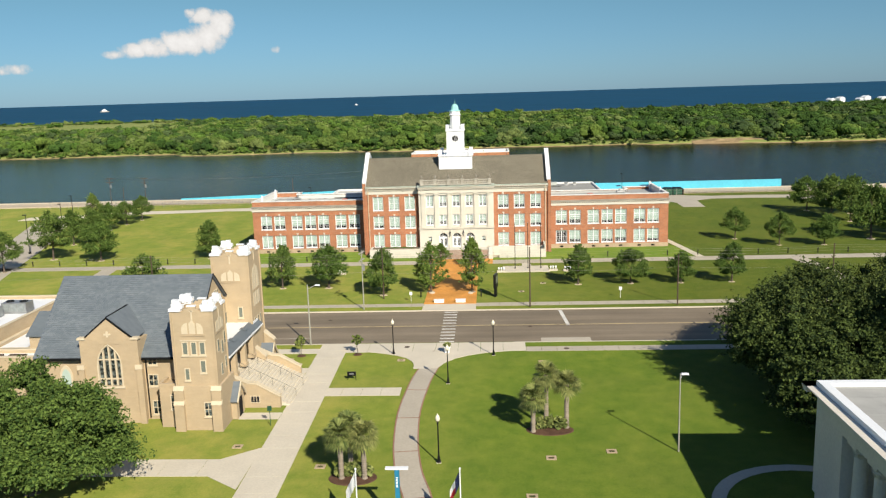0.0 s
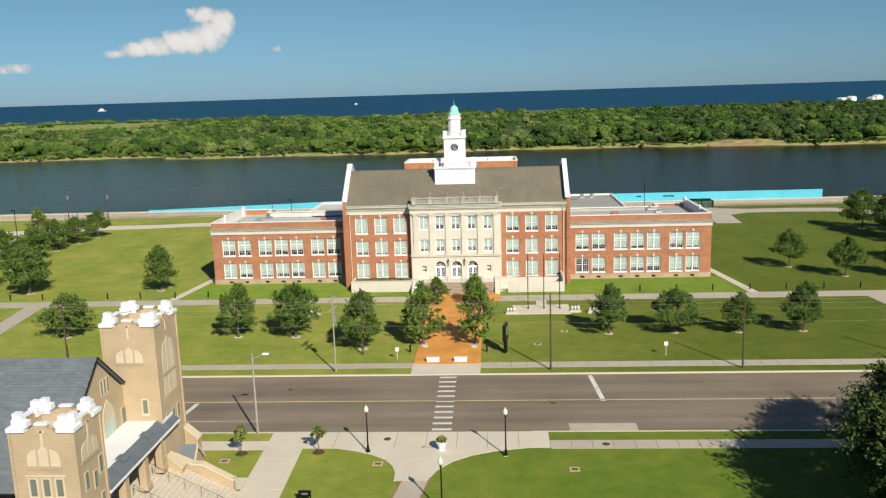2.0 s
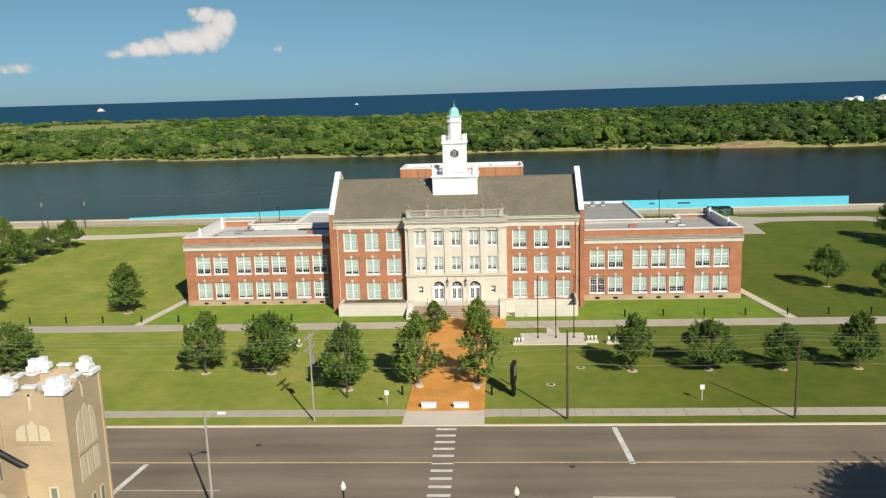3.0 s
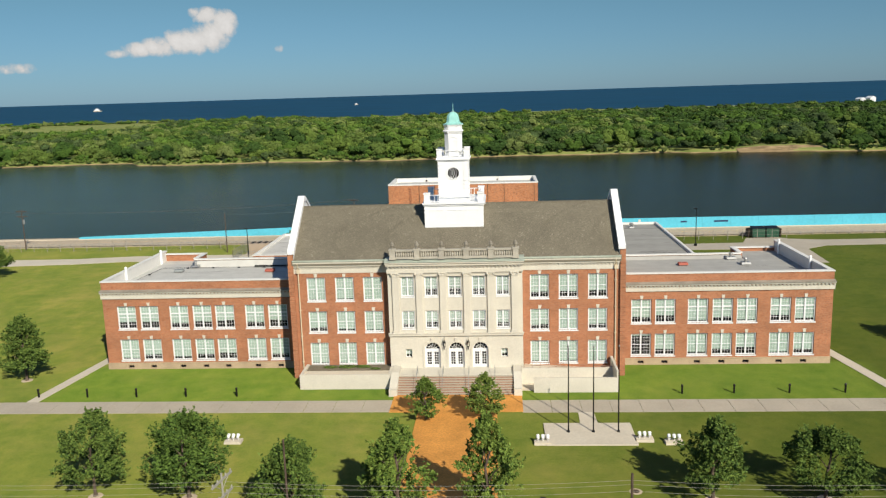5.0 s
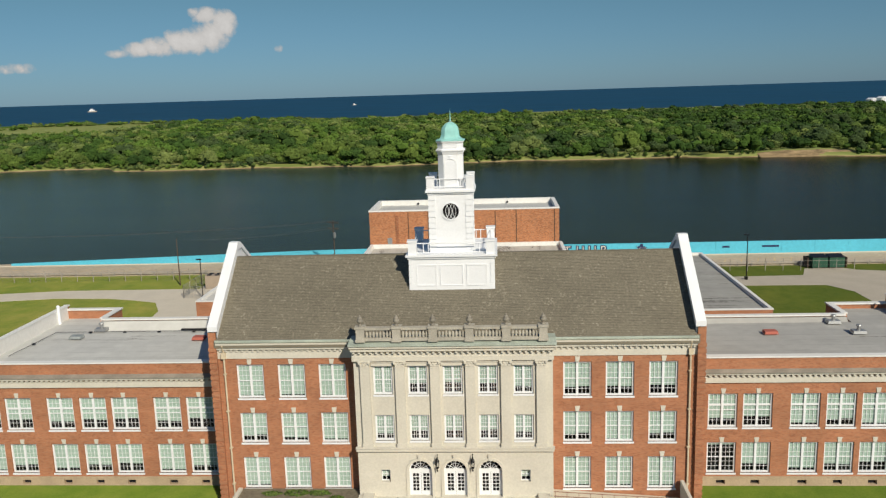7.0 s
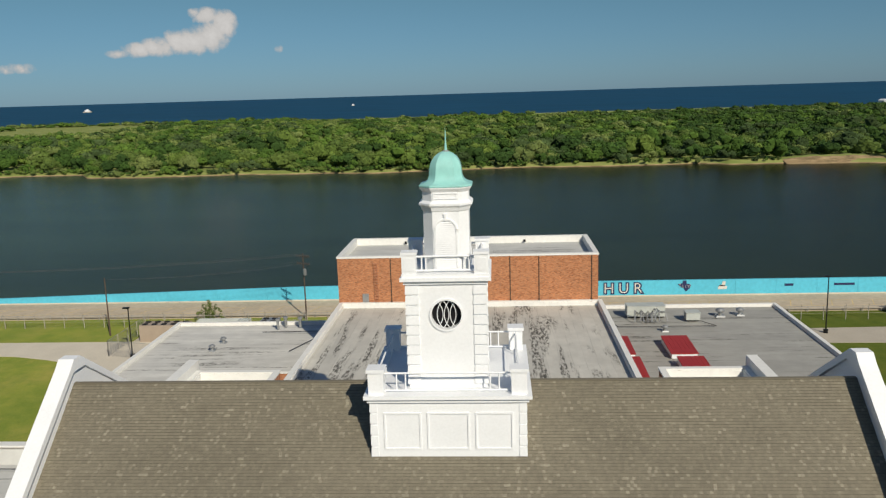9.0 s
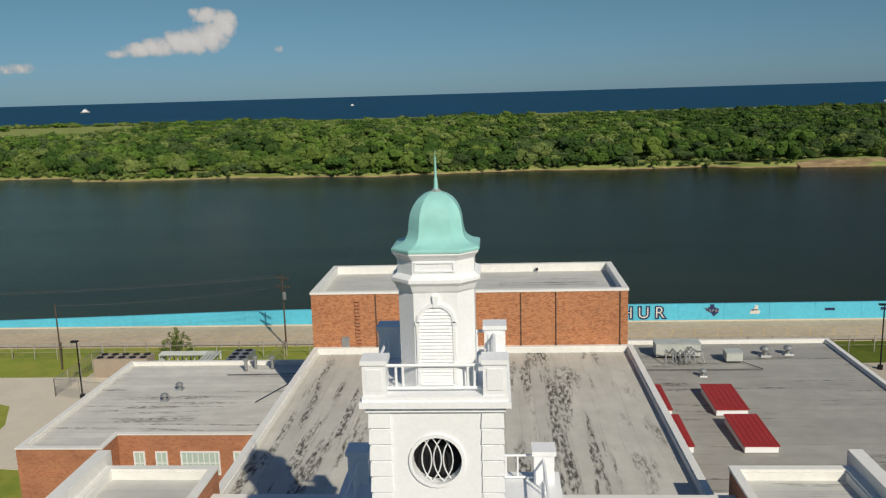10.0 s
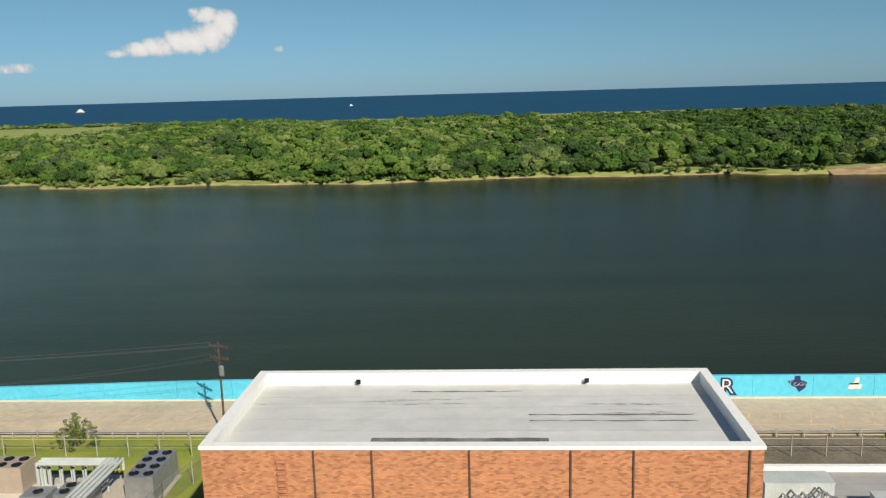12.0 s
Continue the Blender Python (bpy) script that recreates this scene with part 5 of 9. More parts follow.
def guard(z0, z1, r, half, name, cy):
    for dx, dy in ((0, -1), (0, 1), (-1, 0), (1, 0)):
        bm = bmesh.new()
        for z in (z0, z1):
            p = Vector((dx * r - dy * half, cy + dy * r + dx * half, z))
            q = Vector((dx * r + dy * half, cy + dy * r - dx * half, z))
            tube(bm, p, q, 0.045, n=6)
        for k in (-0.4, -0.33, 0.33, 0.4):
            c = Vector((dx * r - dy * half * 2 * k, cy + dy * r + dx * half * 2 * k, 0))
            tube(bm, (c.x, c.y, z0), (c.x, c.y, z1), 0.035, n=6)
        part(name, bm, M["white"], tower)
guard(19.86, 20.62, 3.0, 2.72, "lower_railing", TY)
guard(24.9, 25.5, 1.5, 1.25, "upper_railing", TC)
bm = bmesh.new()
n = 24
# clock stage: front and back have a round opening
R = 0.64
for sgn in (-1, 1):
    y = TC + sgn * 1.68
    pts_o = []
    for k in range(n):
        a = 2 * math.pi * k / n
        c, s = math.cos(a), math.sin(a)
        pts_o.append((R * c, 23.0 + R * s))
    sq = []
    for k in range(n):
        a = 2 * math.pi * k / n
        c, s = math.cos(a), math.sin(a)
        m_ = max(abs(c), abs(s))
        sq.append((c / m_ * 1.1, 23.0 + s / m_ * 1.1))
    for k in range(n):
        j = (k + 1) % n
        f = [bm.verts.new((*p[:1], y, p[1])) for p in (pts_o[k], pts_o[j], sq[j], sq[k])]
        bm.faces.new(f)
        f = [bm.verts.new((p[0], yy, p[1])) for p, yy in ((pts_o[k], y), (pts_o[j], y), (pts_o[j], y - sgn * 0.3), (pts_o[k], y - sgn * 0.3))]
        bm.faces.new(f)
    for q in ((-1.68, 1.68, 19.78, 21.9), (-1.68, 1.68, 24.1, 24.35), (-1.68, -1.1, 21.9, 24.1), (1.1, 1.68, 21.9, 24.1)):
        f = [bm.verts.new((x, y, z)) for x, z in ((q[0], q[2]), (q[1], q[2]), (q[1], q[3]), (q[0], q[3]))]
        bm.faces.new(f)
for sx in (-1, 1):
    f = [bm.verts.new((sx * 1.68, y, z)) for y, z in ((TC - 1.68, 19.78), (TC + 1.68, 19.78), (TC + 1.68, 24.35), (TC - 1.68, 24.35))]
    bm.faces.new(f)
bmesh.ops.recalc_face_normals(bm, faces=bm.faces[:])
part("clock_stage", bm, M["white"], tower)
# near-black box: the shade inside the clock stage, given as colour
bm = bmesh.new()
box(bm, -1.2, 1.2, TC - 1.3, TC + 1.3, 21.8, 24.15)
part("dark_core", bm, M["dark"], tower)
bm = bmesh.new()
box(bm, -0.295, 0.295, -0.295, 0.295, 0, 0.38, 0.02)
quoin_me = mesh_of(bm, "quoin", M["white"])
for sx in (-1, 1):
    for sy in (-1, 1):
        for k in range(10):
            part_of("quoin", quoin_me, tower, pose(sx * 1.445, TC + sy * 1.445, 19.95 + 0.44 * k))
bm = bmesh.new()
for k in range(n):
    a0, a1 = 2 * math.pi * k / n, 2 * math.pi * (k + 1) / n
    prism(bm, [(q * math.cos(a), 23.0 + q * math.sin(a)) for q, a in ((R, a0), (R + 0.09, a0), (R + 0.09, a1), (R, a1))], TC - 1.74, TC - 1.66, "y")
part("clock_ring", bm, M["white"], tower)
bm = bmesh.new()
for cx in (-0.75, -0.45, 0.45, 0.75, -1.0, 1.0):
    rad = 0.85
    prev = None
    for k in range(25):
        a = -1.2 + 2.4 * k / 24
        x = cx + (rad if cx < 0 else -rad) * math.cos(a)
        z = 23.0 + rad * math.sin(a)
        if x * x + (z - 23.0) ** 2 < (R + 0.02) ** 2:
            if prev:
                tube(bm, (prev[0], TC - 1.6, prev[1]), (x, TC - 1.6, z), 0.018, n=4)
            prev = (x, z)
        else:
            prev = None
part("tracery", bm, M["white"], tower, "white interlaced round tracery")
bm = bmesh.new()
box(bm, -1.78, 1.78, TC - 1.78, TC + 1.78, 24.35, 24.5)
box(bm, -1.92, 1.92, TC - 1.92, TC + 1.92, 24.5, 24.66)
box(bm, -1.85, 1.85, TC - 1.85, TC + 1.85, 24.66, 24.8)
part("clock_cornice", bm, M["white"], tower)
# lantern: eight sides, four of them broad
def octa(w, c):
    """Outline with half-width w and corner cut c."""
    return [(-w + c, -w), (w - c, -w), (w, -w + c), (w, w - c), (w - c, w), (-w + c, w), (-w, w - c), (-w, -w + c)]
def octa_ring(bm, steps):
    rows = [[bm.verts.new((x, TL + y, z)) for x, y in octa(w * 0.94, w * 0.94 * 0.43)] for w, z in steps]
    for a, b in zip(rows, rows[1:]):
        for i in range(8):
            bm.faces.new((a[i], a[(i + 1) % 8], b[(i + 1) % 8], b[i]))
    bm.faces.new(rows[0][::-1])
    bm.faces.new(rows[-1])
bm = bmesh.new()
octa_ring(bm, [(1.03, 24.8), (1.03, 27.36), (1.07, 27.42), (1.12, 27.55), (1.2, 27.64), (1.2, 27.72), (1.04, 27.82), (1.04, 28.18), (1.09, 28.25), (1.16, 28.34), (1.16, 28.4)])
part("lantern", bm, M["white"], tower).location.x = 0.06
bm = bmesh.new()
for (x0, x1, z0, z1) in ((-0.5, 0.5, 27.9, 27.94), (-0.5, 0.5, 28.12, 28.16), (-0.5, -0.46, 27.94, 28.12), (0.46, 0.5, 27.94, 28.12)):
    box(bm, x0, x1, TL - 1.01, TL - 0.965, z0, z1)
part("panel_mould", bm, M["white"], tower).location.x = 0.06
bm = bmesh.new()
for k in range(8):
    a0, a1 = math.pi * k / 8, math.pi * (k + 1) / 8
    prism(bm, [(q * math.cos(a), 26.6 + q * math.sin(a)) for q, a in ((0.42, a0), (0.5, a0), (0.5, a1), (0.42, a1))], TL - 1.03, TL - 0.965, "y")
for s in (-1, 1):
    box(bm, *sorted((s * 0.42, s * 0.5)), TL - 1.02, TL - 0.965, 25.0, 26.6)
    box(bm, *sorted((s * 0.4, s * 0.53)), TL - 1.03, TL - 0.965, 26.55, 26.63)
prism(bm, [(-0.05, 27.0), (0.05, 27.0), (0.08, 27.3), (-0.08, 27.3)], TL - 1.05, TL - 0.965, "y")
part("louvre_frame", bm, M["white"], tower).location.x = 0.06
bm = bmesh.new()
z = 24.95
while z < 26.97:
    half = 0.42 if z < 26.6 else math.sqrt(max(0.001, 0.42 ** 2 - (z - 26.6) ** 2))
    v = [bm.verts.new(p) for p in ((-half, TL - 1.012, z), (half, TL - 1.012, z), (half, TL - 0.98, z + 0.075), (-half, TL - 0.98, z + 0.075), (-half, TL - 0.975, z), (half, TL - 0.975, z))]
    bm.faces.new((v[0], v[1], v[2], v[3]))
    bm.faces.new((v[4], v[5], v[1], v[0]))
    z += 0.088
part("louvre_panel", bm, M["white"], tower, "white arched louvres").location.x = 0.06
curve = smooth_line([(1.18, 28.42), (1.17, 28.47), (0.98, 28.53), (0.82, 28.64), (0.745, 28.82), (0.72, 29.02), (0.69, 29.22), (0.61, 29.44), (0.48, 29.62), (0.30, 29.75), (0.09, 29.83)], 3)
rows = [[(x, TL + y, z) for x, y in octa(w * 0.94, w * 0.94 * 0.43)] for w, z in curve]
bm = bmesh.new()
octa_ring(bm, [(1.16, 28.38), (1.185, 28.4), (1.185, 28.43), (1.15, 28.45)])
dome = part("dome", bm, M["copper"], tower, "green copper bell-shaped dome")
dome.location.x = 0.07
for i in range(8):
    bm = bmesh.new()
    cols = [(bm.verts.new(r[i]), bm.verts.new(r[(i + 1) % 8])) for r in rows]
    for (a, b), (c, d) in zip(cols, cols[1:]):
        bm.faces.new((a, b, d, c))
    part("dome_panel", bm, M["copper"], dome, smooth=True)
bm = bmesh.new()
lathe(bm, [(0.15, 29.79), (0.145, 29.83), (0.11, 29.85), (0.1, 29.87)], 12, (0.02, TL))
part("collar", bm, M["lead"], dome, "grey lead collar under the spire")
bm = bmesh.new()
lathe(bm, [(0.09, 29.79), (0.07, 29.84), (0.06, 29.9), (0.046, 30.1), (0.05, 30.12), (0.031, 30.16), (0.027, 30.5), (0.02, 30.64), (0.025, 30.66), (0.008, 30.68), (0.003, 30.86)], 10, (0, TL))
part("spire", bm, M["copper"], tower, "slender green copper spire").location.x = 0.09

# ---- front steps, landing, planters ----
steps = thing("entrance_steps", "broad stone entrance steps with metal handrails", "steps", (0, 0, 0))
bm = bmesh.new()
box(bm, -6.2, 6.2, -3.7, -0.9, 0.0, 1.44)
part("landing", bm, M["stone"], steps)
for i in range(8):
    bm = bmesh.new()
    box(bm, -6.2, 6.2, -3.7 - 0.29 * (i + 1), -3.7 - 0.29 * i, 0.0, 1.44 - 0.175 * (i + 1) + 0.06)
    step_ = part("step", bm, M["brick_edge"], steps, "brick-faced step")
    bm = bmesh.new()
    box(bm, -6.2, 6.2, -3.73 - 0.29 * (i + 1), -3.7 - 0.29 * i, 1.44 - 0.175 * (i + 1) + 0.06, 1.44 - 0.175 * (i + 1) + 0.11)
    part("tread", bm, M["concrete_grey"], step_, "pale concrete tread")
for s in (-1, 1):
    bm = bmesh.new()
    prism(bm, [(-1.3, 0.0), (-1.3, 1.75), (-3.6, 1.75), (-5.9, 0.75), (-6.3, 0.75), (-6.3, 0.0)], *sorted((s * 6.2, s * 7.05)), "x")
    part("cheek_wall", bm, M["stone"], steps)
for x in (-4.2, -1.4, 1.4, 4.2):
    bm = bmesh.new()
    prev = None
    for y, z in ((-3.2, 1.44), (-3.2, 2.35), (-3.9, 2.3), (-6.0, 1.0), (-6.25, 0.95), (-6.25, 0.05)):
        if prev:
            tube(bm, prev, (x, y, z), 0.03, n=6)
        prev = (x, y, z)
    part("handrail", bm, M["grey_metal"], steps)

planter = thing("planter_wall", "cream rendered planter with green hedge against the brick front", "planter")
bm = bmesh.new()
wall(bm, -17.1, -7.1, 0.0, 1.65, -4.0, 0.3)
box(bm, -17.1, -16.8, -3.7, -0.3, 0, 1.65)
box(bm, -7.4, -7.1, -3.7, -1.4, 0, 1.65)
part("planter_body", bm, M["stone"], planter)
bm = bmesh.new()
box(bm, -16.8, -7.4, -3.7, -2.0, 0.0, 1.42)
part("planter_ledge", bm, M["concrete"], planter)
bm = bmesh.new()
box(bm, -16.8, -7.4, -2.0, -0.05, 0.0, 1.46)
part("planter_soil", bm, M["earth"], planter)
ramp_ = thing("access_ramp", "cream walled access ramp with metal handrail", "ramp")
bm = bmesh.new()
wall(bm, 8.3, 16.95, 0.0, 1.6, -5.4, 0.25)
box(bm, 16.95, 17.2, -5.4, -0.3, 0, 2.3)
wall(bm, 7.1, 16.95, 0.0, 1.75, -2.6, 0.25)
part("ramp_wall", bm, M["stone"], ramp_)
bm = bmesh.new()
prism(bm, [(7.1, 0.0), (16.94, 0.0), (16.94, 0.75), (8.4, 0.05)], -4.75, -2.6, "y")
prism(bm, [(7.1, 0.0), (16.94, 0.0), (16.94, 0.75), (7.1, 1.44)], -2.35, -0.05, "y")
part("ramp_floor", bm, M["concrete"], ramp_)
bm = bmesh.new()
for z in (0.55, 0.9):
    tube(bm, (7.3, -2.45, 1.55 + z), (17.0, -2.45, 0.95 + z), 0.03, n=6)
for k in range(12):
    x = 7.4 + k * 0.86
    zz = 1.5 - (x - 7.3) * 0.062
    tube(bm, (x, -2.45, zz), (x, -2.45, zz + 0.95), 0.02, n=6)
part("handrail", bm, M["brick_edge"], ramp_)


# ---- trees ----
def leaf_mesh(name, lobes, count, size, mat, seed, flat=0.75):
    """Many small bent leaf clumps over the shell of several lobes (x, y, z, rx, ry, rz)."""
    r = np.random.RandomState(seed)
    vol = np.array([a[3] * a[4] + a[4] * a[5] + a[3] * a[5] for a in lobes])
    pick = r.choice(len(lobes), count, p=vol / vol.sum())
    L = np.array(lobes)[pick]
    d = r.normal(size=(count, 3))
    d /= np.linalg.norm(d, axis=1)[:, None]
    rad = 0.45 + 0.55 * r.rand(count) ** 0.45
    wob = 1 + 0.18 * np.sin(d[:, 0] * 7 + pick) * np.cos(d[:, 2] * 6 + pick * 2)
    c = L[:, :3] + d * L[:, 3:] * (rad * wob)[:, None]
    nrm = d * flat + r.normal(size=(count, 3)) * 0.55 + np.array([0, 0, 0.25])
    nrm /= np.linalg.norm(nrm, axis=1)[:, None]
    t = np.cross(nrm, r.normal(size=(count, 3)))
    t /= np.linalg.norm(t, axis=1)[:, None]
    b = np.cross(nrm, t)
    s = (size[0] + (size[1] - size[0]) * r.rand(count))[:, None]
    k = (0.55 + 0.3 * r.rand(count))[:, None]
    bend = nrm * s * 0.25
    v = np.stack([c - t * s - bend, c + b * s * k, c + t * s - bend, c - b * s * k], 1).reshape(-1, 3)
    f = np.arange(count * 4).reshape(-1, 4)
    me = bpy.data.meshes.new(name)
    me.from_pydata(v.tolist(), [], f.tolist())
    me.materials.append(mat)
    return me


def trunk_mesh(h, r0, r1, limbs, mat, seed, name="trunk"):
    """A tapered leaning trunk with limbs: (height, length, rise)."""
    q = random.Random(seed)
    bm = bmesh.new()
    pts = [Vector((q.uniform(-0.06, 0.06) * i, q.uniform(-0.06, 0.06) * i, h * i / 4)) for i in range(5)]
    lathe(bm, [(r0 * 1.7, -0.05), (r0 * 1.1, 0.25)], 8)
    for i in range(4):
        tube(bm, pts[i] + Vector((0, 0, 0.1 if i == 0 else -0.03)), pts[i + 1], r0 + (r1 - r0) * i / 4, r0 + (r1 - r0) * (i + 1) / 4, 8)
    a = q.uniform(0, 6)
    for z, ln, rise in limbs:
        a += 2.4 + q.uniform(-0.4, 0.4)
        i = min(3, int(z / h * 4))
        p = pts[i].lerp(pts[i + 1], z / h * 4 - i)
        m = p + Vector((math.cos(a) * ln * 0.5, math.sin(a) * ln * 0.5, rise * 0.6))
        e = p + Vector((math.cos(a) * ln, math.sin(a) * ln, rise))
        tube(bm, p, m, r1 * 0.9, r1 * 0.6, 6)
        tube(bm, m, e, r1 * 0.6, r1 * 0.15, 6)
    return mesh_of(bm, name, mat)


def lobes_for(r, z0, z1, n, seed, core=0.6):
    q = random.Random(seed)
    zc, h = (z0 + z1) / 2, (z1 - z0) / 2
    out = [(0, 0, zc, r * core, r * core, h * 0.85)]
    for i in range(n):
        a = i * 2.4 + q.uniform(-0.4, 0.4)
        u = q.uniform(-0.75, 0.8)
        k = math.sqrt(max(0.05, 1 - u * u))
        s = q.uniform(0.17, 0.38)
        far = q.uniform(0.6, 0.95)
        out.append((math.cos(a) * r * k * far, math.sin(a) * r * k * far, zc + u * h * 0.88, r * s, r * s, h * s * 0.75))
    return out


def cone_lobes(r, z0, z1, n, seed, top=0.12):
    """Feathery tufts over a crown that is broad below and thins to an uneven tip."""
    q = random.Random(seed)
    h = z1 - z0
    out = [(0, 0, z0 + h * 0.36, r * 0.62, r * 0.62, h * 0.30), (0, 0, z0 + h * 0.66, r * 0.34, r * 0.34, h * 0.24)]
    for i in range(n):
        u = (i + 0.5) / n
        wide = r * min(1.0, 0.55 + u * 2.2) * (1 - u ** 2.0) ** 0.85 + r * top * (1 - u)
        a = i * 2.4 + q.uniform(-0.5, 0.5)
        far = q.uniform(0.5, 1.08)
        s = q.uniform(0.13, 0.27) * (1 - 0.45 * u)
        out.append((math.cos(a) * wide * far, math.sin(a) * wide * far, z0 + u * h * q.uniform(0.94, 1.03), r * s, r * s, r * s * q.uniform(0.6, 1.1)))
    return out


def spray_mesh(name, r, z0, z1, twigs, per, size, mat, seed, low=0.5, tip=2.0):
    """Leaves along many outward and upward twigs that fill an uneven egg-shaped crown."""
    g = np.random.RandomState(seed)
    u = g.rand(twigs) ** 0.9
    a = g.rand(twigs) * 2 * np.pi
    # twigs gather round a few dozen limbs of unequal reach
    limbs = 30
    la, lu, reach = g.rand(limbs) * 2 * np.pi, (np.arange(limbs) + 0.5) / limbs, 0.68 + 0.55 * g.rand(limbs)
    home = g.randint(0, limbs, twigs)
    a = la[home] + g.normal(size=twigs) * 0.30
    u = np.clip(lu[home] + g.normal(size=twigs) * 0.055, 0.0, 0.995)
    bulge = reach[home]
    wide = r * np.minimum(1.0, low + u * 2.2) * (1 - u ** tip) ** 0.62 * bulge
    far = np.where(g.rand(twigs) < 0.75, 0.62 + 0.3 * g.rand(twigs), 0.15 + 0.5 * g.rand(twigs))
    base = np.stack([np.cos(a) * wide * far, np.sin(a) * wide * far, z0 + u * (z1 - z0) * 0.93], 1)
    go = np.stack([np.cos(a) * (1.1 - u), np.sin(a) * (1.1 - u), 0.35 + 0.75 * u], 1) + g.normal(size=(twigs, 3)) * 0.38
    go /= np.linalg.norm(go, axis=1)[:, None]
    ln = (0.35 + 0.65 * g.rand(twigs) ** 2) * r * 0.34
    w = g.rand(twigs, per, 1)
    c = base[:, None] + go[:, None] * (w * ln[:, None, None] * 1.15) + g.normal(size=(twigs, per, 3)) * (0.055 * r * (1.15 - w))
    n = twigs * per
    c = c.reshape(n, 3)
    nrm = g.normal(size=(n, 3)) * 0.8 + np.repeat(go, per, 0) * 0.35 + np.array([0, 0, 0.7])
    nrm /= np.linalg.norm(nrm, axis=1)[:, None]
    t = np.cross(nrm, g.normal(size=(n, 3)))
    t /= np.linalg.norm(t, axis=1)[:, None]
    b = np.cross(nrm, t)
    s = (size[0] + (size[1] - size[0]) * g.rand(n))[:, None]
    k = (0.4 + 0.3 * g.rand(n))[:, None]
    bend = nrm * s * 0.25
    v = np.stack([c - t * s - bend, c + b * s * k, c + t * s - bend, c - b * s * k], 1).reshape(-1, 3)
    me = bpy.data.meshes.new(name)
    me.from_pydata(v.tolist(), [], np.arange(n * 4).reshape(-1, 4).tolist())
    me.materials.append(mat)
    return me


LAWN = []
for v in range(7):
    r, z0, z1 = ((2.9, 1.4, 6.7), (2.75, 1.6, 6.5), (3.1, 1.5, 6.0), (2.5, 1.4, 7.0), (3.2, 1.7, 6.2), (2.9, 1.9, 6.6), (2.25, 1.1, 6.6))[v]
    lv = spray_mesh("crown", r, z0, z1, 500 if v < 6 else 500 if v < 6 else 380, 24, (0.075, 0.165), M["leaf" if v < 6 else "leaf_young"], 30 + v, 0.6, (2.4, 2.6, 3.2, 1.8, 3.0, 2.8, 2.2)[v])
    tk = trunk_mesh(z1 * 0.72, 0.14, 0.06, [(1.7, 1.2, 1.4), (2.1, 1.3, 1.6), (2.6, 1.4, 1.5), (3.2, 1.2, 1.4), (3.9, 1.0, 1.3)], M["bark"], 40 + v)
    LAWN.append((tk, lv))


def lawn_tree(x, y, v, s=1.0, sz=1.0, mulch=True):
    tr = thing("tree", ("young street tree with a full rounded green crown on the lawn", "young tree with an uneven green crown and pale mulch ring", "broad low green tree standing on the lawn", "narrow upright green tree with pointed crown", "spreading green tree with a rounded crown on a short trunk", "round-headed green tree with a bare lower trunk", "airy light green tree standing in the orange paving")[v], "tree", (x, y, 0), "lawn trees", turn=(x * 37 + y * 11) % 360)
    tr.scale = (s, s, s * sz)
    part_of("trunk", LAWN[v][0], tr)
    part_of("crown", LAWN[v][1], tr)
    if mulch:
        bm = bmesh.new()
        lathe(bm, [(0.62, -0.02), (0.55, 0.03), (0.15, 0.05)], 14)
        part("mulch_ring", bm, M["levee"], tr)
    return tr


for x, y, v, s, sz in ((-28.4, -28.2, 0, 1.0, 1.06), (-20.5, -28.4, 4, 1.08, 1.02), (-10.55, -34.0, 1, 1.05, 1.05), (-3.1, -32.1, 6, 1.25, 0.95), (3.65, -32.6, 6, 1.08, 1.2),
                     (-2.6, -12.4, 6, 0.85, 0.74), (3.2, -12.4, 6, 0.9, 0.76), (20.95, -28.6, 0, 1.02, 0.93), (29.5, -28.4, 2, 0.98, 0.95), (37.6, -28.6, 1, 0.86, 0.9), (45.8, -28.4, 1, 0.95, 1.0),
                     (-50.2, -0.4, 3, 1.1, 1.0), (-52.6, -27.4, 4, 1.05, 0.9), (-83.9, 0.9, 5, 1.45, 1.0), (-72.7, -1.2, 4, 1.25, 1.0), (-87.2, -11.3, 5, 1.2, 0.95),
                     (-88.3, 18.0, 5, 1.15, 1.0), (-89.2, 28.5, 4, 1.05, 1.0), (-89.3, 38.4, 5, 1.05, 0.95), (-88.9, 47.3, 4, 1.0, 0.95), (-88.0, 54.9, 5, 1.0, 0.95), (-97, 46, 6, 1.25, 1.0),
                     (57.2, 9.9, 5, 0.95, 1.0), (63.6, 2.2, 5, 0.95, 1.0), (72.2, 1.9, 4, 0.95, 1.0), (85.2, 46.8, 4, 1.3, 1.0), (86.6, 35.4, 4, 1.45, 1.05), (88.5, 29.1, 5, 1.3, 1.05),
                     (93.5, 41.0, 4, 1.4, 1.0), (83.3, 7.0, 4, 1.5, 1.12), (88.5, 4.0, 5, 1.4, 1.1), (93.0, 12.5, 4, 1.4, 1.0)):
    lawn_tree(x, y, v, s, sz)
